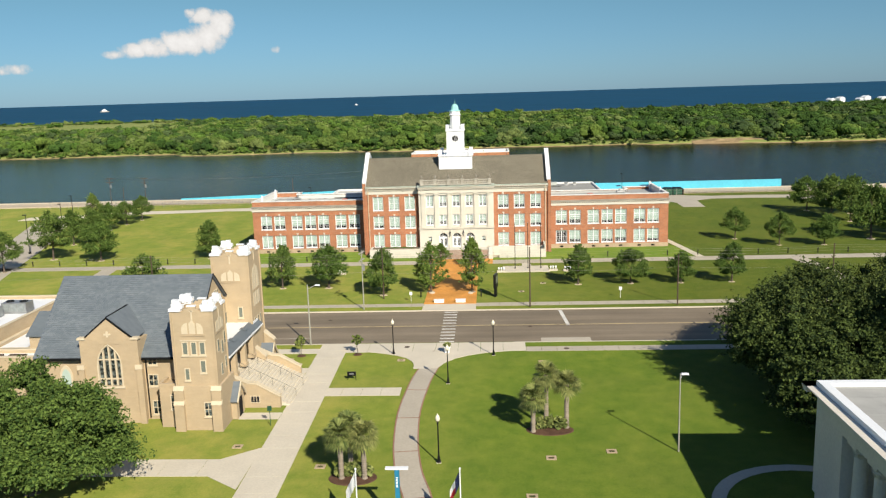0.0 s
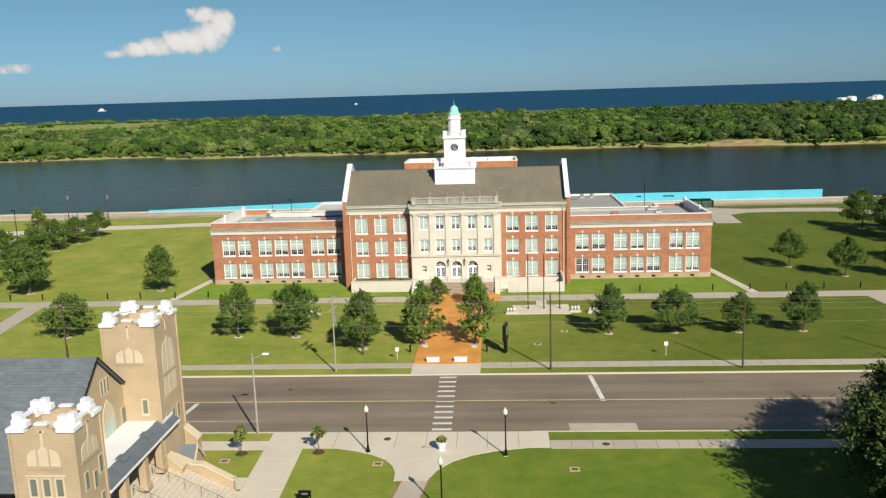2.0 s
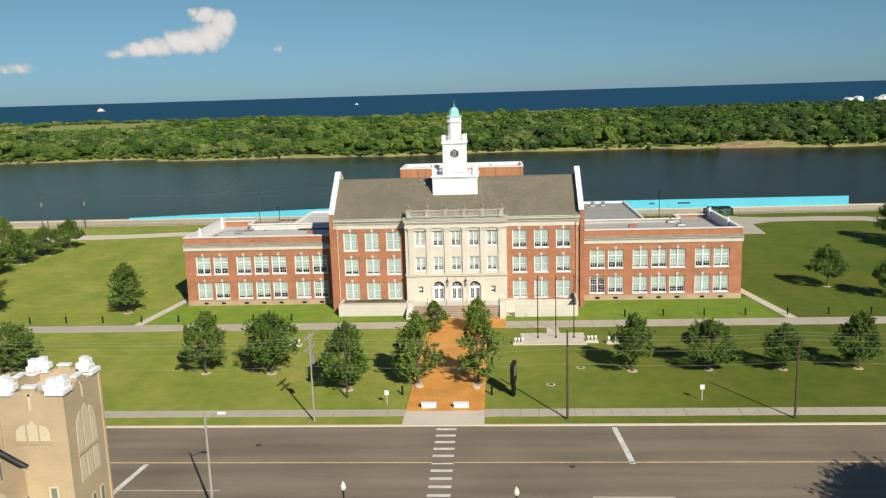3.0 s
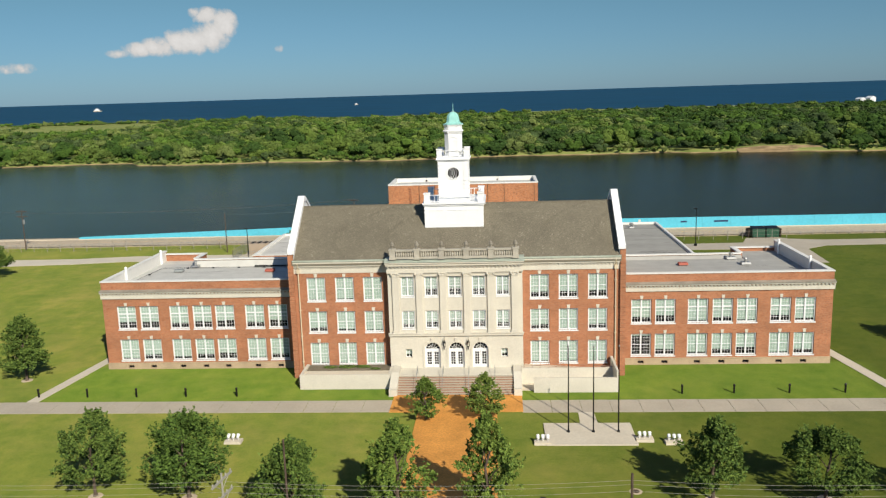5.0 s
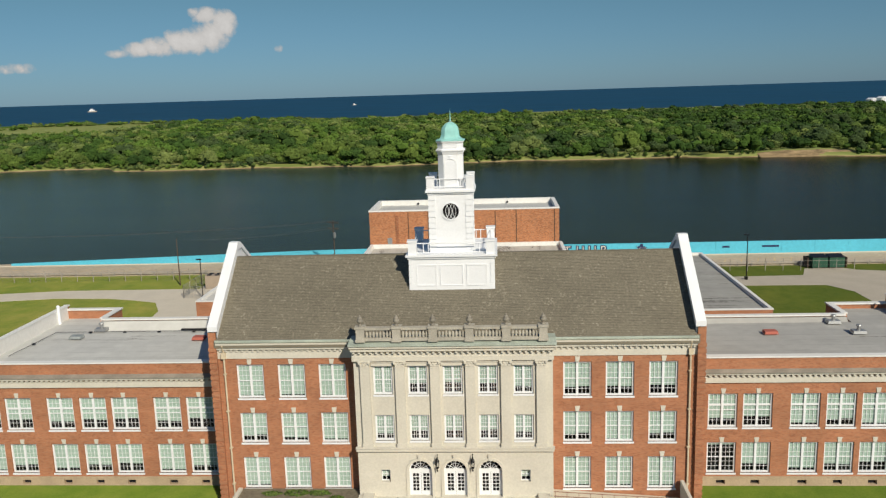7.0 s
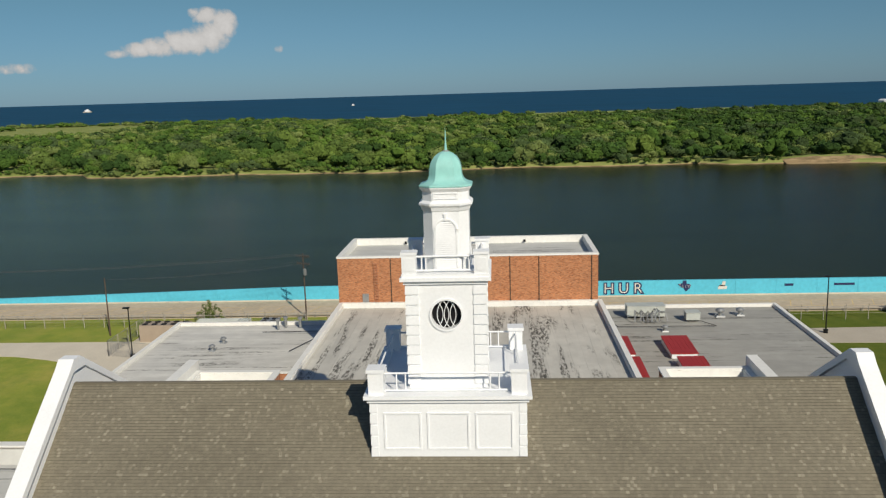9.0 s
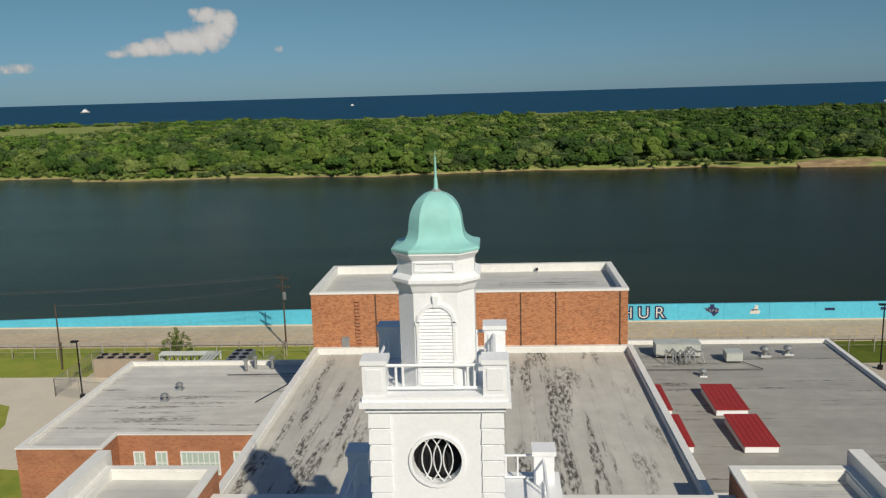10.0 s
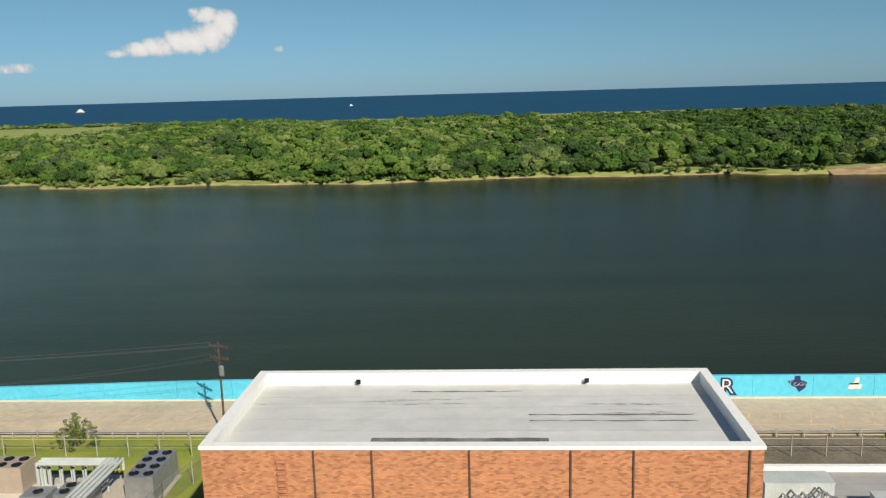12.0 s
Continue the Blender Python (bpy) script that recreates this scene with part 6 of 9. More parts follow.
for x, y in ((-9.9, -64.4), (-16.9, -64.7)):
    tr = thing("young_tree", "slim young tree with a thin leafy crown by the walk", "tree", (x, y, 0), "young trees", turn=x * 31 % 360)
    part_of("trunk", trunk_mesh(2.0, 0.05, 0.025, [(1.0, 0.4, 0.6), (1.3, 0.4, 0.6), (1.6, 0.3, 0.5)], M["bark"], 61), tr)
    part_of("crown", leaf_mesh("crown", lobes_for(0.75, 1.1, 2.7, 8, 62), 330, (0.09, 0.17), M["leaf_wild"], 63), tr)
    bm = bmesh.new()
    lathe(bm, [(0.6, -0.02), (0.5, 0.06), (0.1, 0.1)], 12)
    part("mulch_ring", bm, M["soil"], tr)


def twig_mesh(name, heads, count, size, mat, seed, mid):
    """Leaves strung along short twigs that spring outwards and upwards from many heads (x, y, z, rx, ry, rz)."""
    g = np.random.RandomState(seed)
    H = np.array(heads)
    per = 16
    twigs = count // per
    pick = g.choice(len(H), twigs, p=(H[:, 3] ** 2) / (H[:, 3] ** 2).sum())
    c0, rad = H[pick, :3], H[pick, 3:]
    out = c0 - np.array([0, 0, mid])
    out /= np.linalg.norm(out, axis=1)[:, None]
    go = out * 0.45 + g.normal(size=(twigs, 3)) * 0.75 + np.array([0, 0, 0.35])
    go /= np.linalg.norm(go, axis=1)[:, None]
    ln = (0.55 + 0.75 * g.rand(twigs) ** 1.5)[:, None]
    w = 0.25 + 0.75 * g.rand(twigs, per, 1) ** 0.7
    c = c0[:, None] + (go * rad * ln * 1.35)[:, None] * w + g.normal(size=(twigs, per, 3)) * 0.13
    n = twigs * per
    c = c.reshape(n, 3)
    nrm = g.normal(size=(n, 3)) * 0.75 + np.repeat(go, per, 0) * 0.45 + np.array([0, 0, 0.6])
    nrm /= np.linalg.norm(nrm, axis=1)[:, None]
    t = np.cross(nrm, g.normal(size=(n, 3)))
    t /= np.linalg.norm(t, axis=1)[:, None]
    b = np.cross(nrm, t)
    s = (size[0] + (size[1] - size[0]) * g.rand(n))[:, None]
    k = (0.4 + 0.3 * g.rand(n))[:, None]
    bend = nrm * s * 0.25
    v = np.stack([c - t * s - bend, c + b * s * k, c + t * s - bend, c - b * s * k], 1).reshape(-1, 3)
    me = bpy.data.meshes.new(name)
    me.from_pydata(v.tolist(), [], np.arange(n * 4).reshape(-1, 4).tolist())
    me.materials.append(mat)
    return me


def big_oak(x, y, r, z0, z1, n, count, seed, label, mat="leaf_dark", squash=(1, 1)):
    """A spreading crown of many separate leafy heads on heavy limbs, with dark hollows between them."""
    tr = thing("oak_tree", label, "tree", (x, y, 0), "large oaks")
    q = random.Random(seed)
    part_of("trunk", trunk_mesh(z1 * 0.62, 0.45, 0.2, [(2.2, r * 0.6, 2.2), (2.6, r * 0.65, 2.6), (3.1, r * 0.6, 3.0), (3.8, r * 0.5, 3.0), (4.4, r * 0.45, 2.6)], M["bark"], seed), tr)
    zc, h = z0 + (z1 - z0) * 0.38, z1 - z0
    heads = [(0, 0, zc, r * 0.55, r * 0.55, h * 0.33)]
    for i in range(n * 3):
        u = (i + 0.5) / (n * 3)
        el = math.asin(-0.35 + 1.33 * u)
        a = i * 2.39996 + q.uniform(-0.25, 0.25)
        far = q.uniform(0.74, 1.02) * (1 + 0.12 * math.sin(a * 3 + seed))
        size = r * q.uniform(0.10, 0.20)
        up_ = h * 0.62 if el > 0 else h * 0.38
        heads.append((math.cos(a) * math.cos(el) * r * far * squash[0], math.sin(a) * math.cos(el) * r * far * squash[1], zc + math.sin(el) * up_ * far, size * 1.15, size * 1.15, size * 0.72))
    part_of("crown", twig_mesh("crown", heads[1:], count, (0.10, 0.21), M[mat], seed + 1, zc), tr)
    part_of("inner_crown", leaf_mesh("inner_crown", heads[:1], count // 14, (0.18, 0.34), M[mat], seed + 2, 0.3), tr)


big_oak(-31.4, -100.3, 7.2, 1.0, 9.3, 44, 90000, 71, "large spreading live oak with dense dark green crown", "leaf_mid")
big_oak(44.2, -75.2, 11.0, 2.2, 10.8, 56, 100000, 72, "huge spreading live oak with dense dark crown", "leaf_dark", (1.04, 0.95))
big_oak(53.0, -84.0, 9.0, 3.2, 14.4, 40, 52000, 73, "tall dense live oak behind the library", "leaf_dark")
big_oak(55.0, -70.5, 8.0, 2.4, 11.8, 34, 42000, 74, "dense live oak beside the street", "leaf_dark")
big_oak(39.0, -83.5, 6.8, 2.0, 9.4, 30, 38000, 75, "lower spreading oak in the shade", "leaf_dark")
big_oak(36.6, -91.0, 4.6, 1.2, 7.4, 22, 20000, 76, "low dark oak close to the library corner", "leaf_dark")


def palm(x, y, h, seed, n=62, reach=1.5):
    q = random.Random(seed)
    tr = thing("palm_tree", "cabbage palm with rough pale trunk and fan fronds", "palm tree", (x, y, 0), "palms")
    bm = bmesh.new()
    prof = [(0.3, -0.05), (0.24, 0.2)]
    z = 0.3
    while z < h:
        prof += [(0.19 + 0.03 * q.random(), z), (0.22 + 0.03 * q.random(), z + 0.12)]
        z += 0.2
    lathe(bm, prof, 9)
    part("trunk", bm, M["palm_bark"], tr)
    verts, faces = [], []
    for i in range(n):
        a = i * 2.399 + q.uniform(-0.2, 0.2)
        el = math.radians(q.uniform(-45, 75))
        d = Vector((math.cos(a) * math.cos(el), math.sin(a) * math.cos(el), math.sin(el)))
        side = d.cross(Vector((0, 0, 1))).normalized()
        upv = side.cross(d)
        hub = Vector((0, 0, h)) + d * reach * 0.5
        base = len(verts)
        verts += [tuple(Vector((0, 0, h)) - side * 0.015), tuple(Vector((0, 0, h)) + side * 0.015), tuple(hub + side * 0.015), tuple(hub - side * 0.015)]
        faces.append((base, base + 1, base + 2, base + 3))
        for k in range(13):
            g = math.radians(-105 + 210 * k / 12)
            w = d * math.cos(g) + side * math.sin(g)
            ln = reach * 0.62 * (0.75 + 0.25 * math.cos(g)) * q.uniform(0.85, 1.1)
            tip = hub + w * ln - Vector((0, 0, 0.16 + 0.12 * q.random()))
            mid_ = hub + w * ln * 0.55 + upv * 0.03
            nrm = w.cross(upv).normalized() * 0.062
            base = len(verts)
            verts += [tuple(hub), tuple(mid_ - nrm), tuple(tip), tuple(mid_ + nrm)]
            faces.append((base, base + 1, base + 2, base + 3))
    me = bpy.data.meshes.new("fronds")
    me.from_pydata(verts, [], faces)
    me.materials.append(M["palm"])
    part_of("fronds", me, tr)


for x, y, h, s in ((-5.9, -97.9, 4.0, 1), (-3.95, -97.9, 3.9, 2), (-5.3, -96.6, 4.2, 3), (10.6, -88.4, 3.5, 4), (13.8, -87.5, 4.4, 5), (11.9, -87.2, 5.2, 6)):
    palm(x, y, h, s)
for cx, cy, rx, ry, sd in ((-5.0, -97.7, 2.1, 1.5, 81), (12.2, -87.9, 2.3, 1.4, 82)):
    bm = bmesh.new()
    lathe(bm, [(1.0, -0.02), (0.95, 0.05), (0.3, 0.09)], 24)
    for v in bm.verts:
        v.co = (cx + v.co.x * rx, cy + v.co.y * ry, v.co.z)
    solid("planting_bed", bm, M["soil"], "oval brown mulch bed under palms", "planting bed", "palm beds")
    for k in range(3):
        bm = bmesh.new()
        me = leaf_mesh("shrub", [(0, 0, 0.55, 0.75, 0.65, 0.55), (0.4, 0.1, 0.4, 0.4, 0.4, 0.35)], 260, (0.12, 0.3), M["palm"], sd * 3 + k, 0.3)
        tagged(new("shrub", me), "low spiky green shrub in the mulch bed", "shrub", "bed shrubs").matrix_basis = pose(cx - 0.9 + 0.9 * k, cy + 0.2 * (k % 2) + 0.3, 0.05)
# hedge in the planter and yard bushes
me = leaf_mesh("hedge", [(-12.4, -0.9, 1.52, 1.0, 0.5, 0.16), (-10.6, -0.9, 1.52, 0.9, 0.45, 0.18), (-14.3, -1.0, 1.5, 0.8, 0.4, 0.13), (-9.1, -1.6, 1.5, 0.6, 0.35, 0.12)], 1300, (0.05, 0.10), M["leaf"], 90)
tagged(new("hedge", me), "few low green shrubs in the planter", "hedge")
tr = thing("bush_tree", "small yellowish green tree behind the fence", "tree", (-39.5, 83.2, 0))
part_of("trunk", trunk_mesh(2.6, 0.1, 0.04, [(0.9, 0.8, 1.2), (1.2, 0.8, 1.2), (1.6, 0.7, 1.0)], M["bark"], 64), tr)
part_of("crown", leaf_mesh("crown", cone_lobes(1.5, 0.2, 3.4, 40, 65, 0.8), 3200, (0.04, 0.09), M["leaf_wild"], 66), tr)

# ---- far shore ----
def shore(x):
    return 322 + 4 * math.sin(x * 0.021) + 3 * math.sin(x * 0.057 + 1) + 5 * math.sin(x * 0.0063 + 2) - (8 if x > 90 else 0) + (12 if x < -180 else 0)


def reed_mat():
    m, nt, b = shader("shore_grass", 0.95, 0, 0.1)
    c = ramp(nt, noise_fac(nt, world_coords(nt, (0.06, 0.15, 1)), 1.0, 7, 0.65), [(0.3, (0.13, 0.18, 0.04)), (0.55, (0.26, 0.29, 0.09)), (0.75, (0.38, 0.35, 0.15))])
    paint_of(nt, b, c)
    return m


def sand_mat():
    m, nt, b = shader("shore_sand", 0.95, 0, 0.1)
    paint_of(nt, b, ramp(nt, noise_fac(nt, world_coords(nt, (0.2, 0.5, 1)), 1.0, 6, 0.65), [(0.34, (0.14, 0.11, 0.06)), (0.50, (0.29, 0.21, 0.115)), (0.66, (0.43, 0.315, 0.175))]))
    return m


M["reed"], M["sand"] = reed_mat(), sand_mat()
bm = bmesh.new()
prev = None
for i in range(221):
    x = -1100 + 10 * i
    jag = 1.6 * noise.noise((x * 0.05, 3.1, 0)) + 0.8 * noise.noise((x * 0.21, 1.7, 0))
    row = [bm.verts.new((x, shore(x) + jag * 2, -1.7)), bm.verts.new((x, shore(x) + jag * 2 + 0.7, -1.15)), bm.verts.new((x, shore(x) + 4 + 2 * jag, 0.0)), bm.verts.new((x, 700, 0.3)), bm.verts.new((x, 1090 + 25 * math.sin(x * 0.006), 0.3)), bm.verts.new((x, 1130, -2.5))]
    if prev:
        for a, b in zip(range(5), range(1, 6)):
            bm.faces.new((prev[a], row[a], row[b], prev[b]))
    prev = row
isl = solid("island", bm, M["reed"], "low marshy island with tan and green grass", "ground", kind="structure")
isl.data.materials.append(M["sand"])
for p in isl.data.polygons:
    if p.center.y < 360 and p.index % 5 == 0:
        p.material_index = 1


def woods(name, spots, heads, cards, size, mat, label, seed=5):
    """Crowns of several lumpy heads, each thick with leaf clumps: spots of (x, y, base, width, height)."""
    r = np.random.RandomState(seed)
    S = np.array(spots)
    n = len(S)
    hd = r.normal(size=(n, heads, 3))
    hd[:, :, 2] = np.abs(hd[:, :, 2]) * 0.8 - 0.25
    hd /= np.linalg.norm(hd, axis=2)[:, :, None]
    hc = hd * (0.42 + 0.30 * r.rand(n, heads))[:, :, None]
    hr = 0.30 + 0.20 * r.rand(n, heads)
    pick = r.randint(0, heads, size=(n, cards))
    row = np.arange(n)[:, None]
    d = r.normal(size=(n, cards, 3)) + hd[row, pick] * 0.6 + np.array([0, 0, 0.35])
    d /= np.linalg.norm(d, axis=2)[:, :, None]
    c = hc[row, pick] + d * (hr[row, pick] * (0.88 + 0.3 * r.rand(n, cards) ** 2))[:, :, None]
    scale = np.stack([S[:, 3], S[:, 3], S[:, 4]], 1)[:, None, :]
    c = c * scale + S[:, None, :3]
    nrm = d * 0.8 + r.normal(size=d.shape) * 0.45
    nrm /= np.linalg.norm(nrm, axis=2)[:, :, None]
    t = np.cross(nrm, r.normal(size=d.shape))
    t /= np.linalg.norm(t, axis=2)[:, :, None]
    b = np.cross(nrm, t)
    s = (S[:, 3, None] * (size[0] + (size[1] - size[0]) * r.rand(n, cards)))[:, :, None]
    k = (0.55 + 0.3 * r.rand(n, cards))[:, :, None]
    bend = nrm * s * 0.35
    v = np.stack([c - t * s - bend, c + b * s * k, c + t * s - bend, c - b * s * k], 2).reshape(-1, 3)
    f = np.arange(n * cards * 4).reshape(-1, 4)
    # leafy bodies inside the heads keep the light from falling through
    bm = bmesh.new()
    bmesh.ops.create_icosphere(bm, subdivisions=1, radius=1.0)
    cv = np.array([q.co[:] for q in bm.verts])
    cf = np.array([[q.index for q in p.verts] for p in bm.faces])
    bm.free()
    lump = 1 + 0.35 * (r.rand(n, heads, len(cv), 1) - 0.5)
    core = (hc[:, :, None, :] + cv[None, None] * lump * (hr * 0.86)[:, :, None, None]) * scale[:, :, None, :] + S[:, None, None, :3]
    core = core.reshape(-1, 3)
    cf = (cf[None] + (np.arange(n * heads) * len(cv))[:, None, None]).reshape(-1, 3) + len(v)
    me = bpy.data.meshes.new(name)
    me.from_pydata(np.concatenate([v, core]).tolist(), [], f.tolist() + cf.tolist())
    tone = r.randint(0, len(mat), n)
    # darker tints are picked more towards the east, putting its weaker light into colour
    east = (S[:, 0] > 60 + 0.12 * S[:, 1]) & (r.rand(n) < 0.6)
    tone[east] = np.array([0, 1, 5, 1, 2])[tone[east] % 5]
    for m in mat:
        me.materials.append(m)
    me.polygons.foreach_set("material_index", np.concatenate([np.repeat(tone, cards), np.repeat(tone, len(cf) // n)]).astype(np.int32))
    return tagged(new(name, me), label, "woods", kind="stuff")


def woods_mat(tint):
    """Leaves of one kind of tree, varied by clumps and by stands."""
    m, nt, b = shader("woodland_leaves", 0.95, 0, 0.15)
    b.inputs["Diffuse Roughness"].default_value = 1.0
    gm = nt.nodes.new("ShaderNodeNewGeometry")
    stand = ramp(nt, noise_fac(nt, world_coords(nt, (1, 1, 0.4)), 0.035, 4, 0.6), [(0.30, (0.80, 0.84, 0.85)), (0.70, (1.22, 1.16, 1.12))])
    tuft = ramp(nt, noise_fac(nt, world_coords(nt), 0.55, 4, 0.7), [(0.30, (0.80, 0.82, 0.84)), (0.70, (1.2, 1.16, 1.08))])
    clump = ramp(nt, gm.outputs["Random Per Island"], [(0.0, (0.80, 0.82, 0.80)), (1.0, (1.2, 1.18, 1.16))])
    paint_of(nt, b, mix(nt, 1.0, mix(nt, 1.0, mix(nt, 1.0, tint, stand, "MULTIPLY"), tuft, "MULTIPLY"), clump, "MULTIPLY"))
    return m


WOODS = [woods_mat(c) for c in ((0.034, 0.070, 0.017), (0.044, 0.090, 0.019), (0.060, 0.116, 0.021), (0.075, 0.136, 0.024), (0.098, 0.152, 0.032), (0.050, 0.082, 0.030), (0.125, 0.168, 0.052), (0.082, 0.126, 0.030))]
rw = random.Random(11)
near_spots, far_spots, bush_spots = [], [], []
y = 324.0
while y < 1350:
    step = (11.5 if y < 430 else 9.8) + (y - 330) * 0.007
    half = 0.585 * (y + 165) + 25
    x = -half
    while x < half:
        px, py = x + rw.uniform(-0.45, 0.45) * step, y + rw.uniform(-0.5, 0.5) * step
        x += step * rw.uniform(0.85, 1.15)
        behind = 1035 < py < 1070 and px < -0.2 * (py + 165)
        if not behind and py > 965 + 0.1 * max(0, abs(px + 50) - 170):
            continue
        if py < shore(px) + 5 + 4 * noise.noise((px * 0.03, 9.0, 0)):
            continue
        if 124 < px < 163 and py < 329:
            continue
        dens = noise.noise((px * 0.011, py * 0.011, 4.0)) + 0.35 * noise.noise((px * 0.04, py * 0.04, 1.0))
        field = px < (-0.46 + 0.0003 * (py - 600)) * (py + 165) and 690 < py < 1030
        if (field and dens > -0.32) or dens < -0.50:
            continue
        kind_ = rw.choice((0.5, 0.65, 0.8, 1.0, 1.15, 1.45))
        hgt = max(1.1, (2.9 + 1.2 * noise.noise((px * 0.018, py * 0.018, 7.0))) * kind_)
        w = step * (0.24 + 0.36 * kind_) * rw.uniform(0.85, 1.15)
        hgt *= 1.45 if py < 430 else 1.1 if py < 700 else 0.9
        (near_spots if py < 430 else far_spots).append((px, py, hgt * 0.72, w, hgt * 1.12))
    y += step * 0.86
x = -330.0
while x < 330:
    if noise.noise((x * 0.035, 2.0, 5.0)) > -0.3 and not 124 < x < 163:
        w = rw.uniform(1.2, 2.8)
        bush_spots.append((x, shore(x) + 1.6 + rw.uniform(-1.4, 2.6), 0.3, w, w * 0.85))
    x += rw.uniform(1.2, 3.4)
x = -330.0
while x < 330:
    # big trees leaning over the water, with gaps of reed and sand
    if not 122 < x < 160 and noise.noise((x * 0.02, 6.0, 2.0)) > -0.25:
        w = rw.uniform(3.2, 8.0)
        h = w * rw.uniform(0.6, 0.9)
        near_spots.append((x, shore(x) + 2.5 + w * 0.45 + rw.uniform(-0.5, 2.5), h * 0.62, w, h))
    x += rw.uniform(4.5, 11)
woods("shore_woods", near_spots, 9, 260, (0.045, 0.09), WOODS, "dense green shore woods with uneven crowns")
woods("far_woods", far_spots, 5, 58, (0.085, 0.16), WOODS, "wide green low woodland on the island")
woods("shore_bushes", bush_spots, 4, 50, (0.12, 0.22), WOODS, "green bushes and reeds along the far bank")

# eroded bank: a low sandy cliff with a beach at its foot
bm = bmesh.new()
prev = None
for i in range(45):
    x = 122 + i
    u = i / 44
    rise = (math.sin(math.pi * u) ** 0.5) * (1 + 0.35 * noise.noise((x * 0.22, 0.4, 0)))
    y0_ = 317.5 - 3.5 * u + 1.2 * noise.noise((x * 0.15, 8.0, 0))
    row = [bm.verts.new(p) for p in ((x, y0_, -1.7), (x, y0_ + 2.4, -1.1 + 0.3 * rise), (x + 0.4 * noise.noise((x * 0.6, 0, 3)), y0_ + 5.0, -0.7 + 0.9 * rise), (x, y0_ + 7.5 + noise.noise((x * 0.5, 0, 0)), -0.2 + 1.4 * rise), (x, y0_ + 12, -0.1 + 1.6 * rise), (x, y0_ + 22, -0.4))]
    if prev:
        for a, b in zip(range(5), range(1, 6)):
            bm.faces.new((prev[a], row[a], row[b], prev[b]))
    prev = row
bank = solid("sand_bank", bm, M["sand"], "bare tan sand bank on the far shore", "sand bank", kind="structure", smooth=True)
bank.data.materials.append(M["reed"])
for p in bank.data.polygons:
    p.material_index = 1 if p.index % 5 >= 3 else 0


def far_house(x, y, w, d, h, label):
    hs = thing("house", label, "house", (x, y, 0), "far houses", turn=12)
    bm = bmesh.new()
    wall(bm, -w / 2, w / 2, 2.6, h, -d / 2, 0.3, [(-w / 2 + 1 + k * 3, -w / 2 + 2.4 + k * 3, 4, 5.8) for k in range(int(w / 3))])
    box(bm, -w / 2, w / 2, -d / 2 + 1.0, d / 2, 2.6, h)
    part("wall", bm, M["white"], hs)
    bm = bmesh.new()
    prism(bm, [(-w / 2 - 0.6, h), (w / 2 + 0.6, h), (0, h + w * 0.28)], -d / 2 - 0.5, d / 2 + 0.5, "y")
    part("roof", bm, M["white"], hs)
    for sx in (-1, 1):
        for sy in (-1, 1):
            bm = bmesh.new()
            box(bm, sx * w * 0.45 - 0.2, sx * w * 0.45 + 0.2, sy * d * 0.45 - 0.2, sy * d * 0.45 + 0.2, 0, 2.6)
            part("stilt", bm, M["white"], hs)


for hx, hy, hw, hh in ((466, 1000, 7, 6.6), (481, 1006, 8, 7.6), (503, 998, 6, 6.4), (513, 1003, 9, 8.2), (536, 1006, 7, 7.0), (562, 1010, 9, 8.0)):
    far_house(hx, hy, hw, 10, hh, "white stilted waterfront house with pale roof")


def ship(x, y, ln, label):
    z = -1.4 + (y - 900) / 3900 * 21
    sh = thing("ship", label, "ship", (x, y, z))
    bm = bmesh.new()
    k = ln / 34
    prism(bm, [(-ln / 2, 0), (ln * 0.42, 0), (ln / 2, 3.6 * k), (-ln / 2, 2.6 * k)], -3, 3, "y")
    part("hull", bm, M["concrete_grey"], sh)
    bm = bmesh.new()
    box(bm, -ln * 0.34, ln * 0.2, -2.4, 2.4, 2.6 * k, 7.5 * k)
    box(bm, -ln * 0.2, ln * 0.05, -2, 2, 7.5 * k, 11 * k)
    part("cabin", bm, M["white"], sh)
    bm = bmesh.new()
    tube(bm, (0, 0, 7.0 * k), (0, 0, 15 * k), 0.2)
    part("mast", bm, M["grey_metal"], sh)


ship(-1090, 2160, 26, "small work ship with white cabin far offshore")
ship(-350, 2050, 11, "tiny white boat far offshore")


# ---- the church ----
church = thing("church", "tan brick church with slate roof and two battlemented towers", "church")
CB, CS = M["church_brick"], M["church_stone"]
NR, NE, NZ, NT = -77.4, -84.6, 6.75, 13.42      # nave: ridge line, front wall, eaves, ridge height
m_, nt_, b_ = shader("dark_leaded_glass", 0.2, 0, 0.5)
b_.inputs["Base Color"].default_value = (0.16, 0.18, 0.15, 1)
M["glass_dark"] = m_
bm = bmesh.new()
wall(bm, -38.9, -23.6, 0.0, NZ, NE, 0.4, [(-27.5, -26.7, 5.8, 6.45), (-27.57, -26.74, 3.6, 4.67), (-27.37, -26.62, 0.6, 1.9), (-36.6, -35.6, 3.6, 5.3)])
box(bm, -38.9, -38.5, NE + 0.4, -70.2, 0, NZ)
box(bm, -38.5, -22.95, -70.6, -70.2, 0, NZ)
part("nave_wall", bm, CB, church)
for x, low in ((-38.9, NZ), (-23.3, 0.0)):
    bm = bmesh.new()
    prism(bm, [(NE, NZ), (NE, low), (-70.2, low), (-70.2, NZ), (NR, NT - 0.35)] if low == 0.0 else [(NE, NZ), (-70.2, NZ), (NR, NT - 0.35)], x, x + 0.35, "x")
    part("gable_wall", bm, CB, church)
bm = bmesh.new()
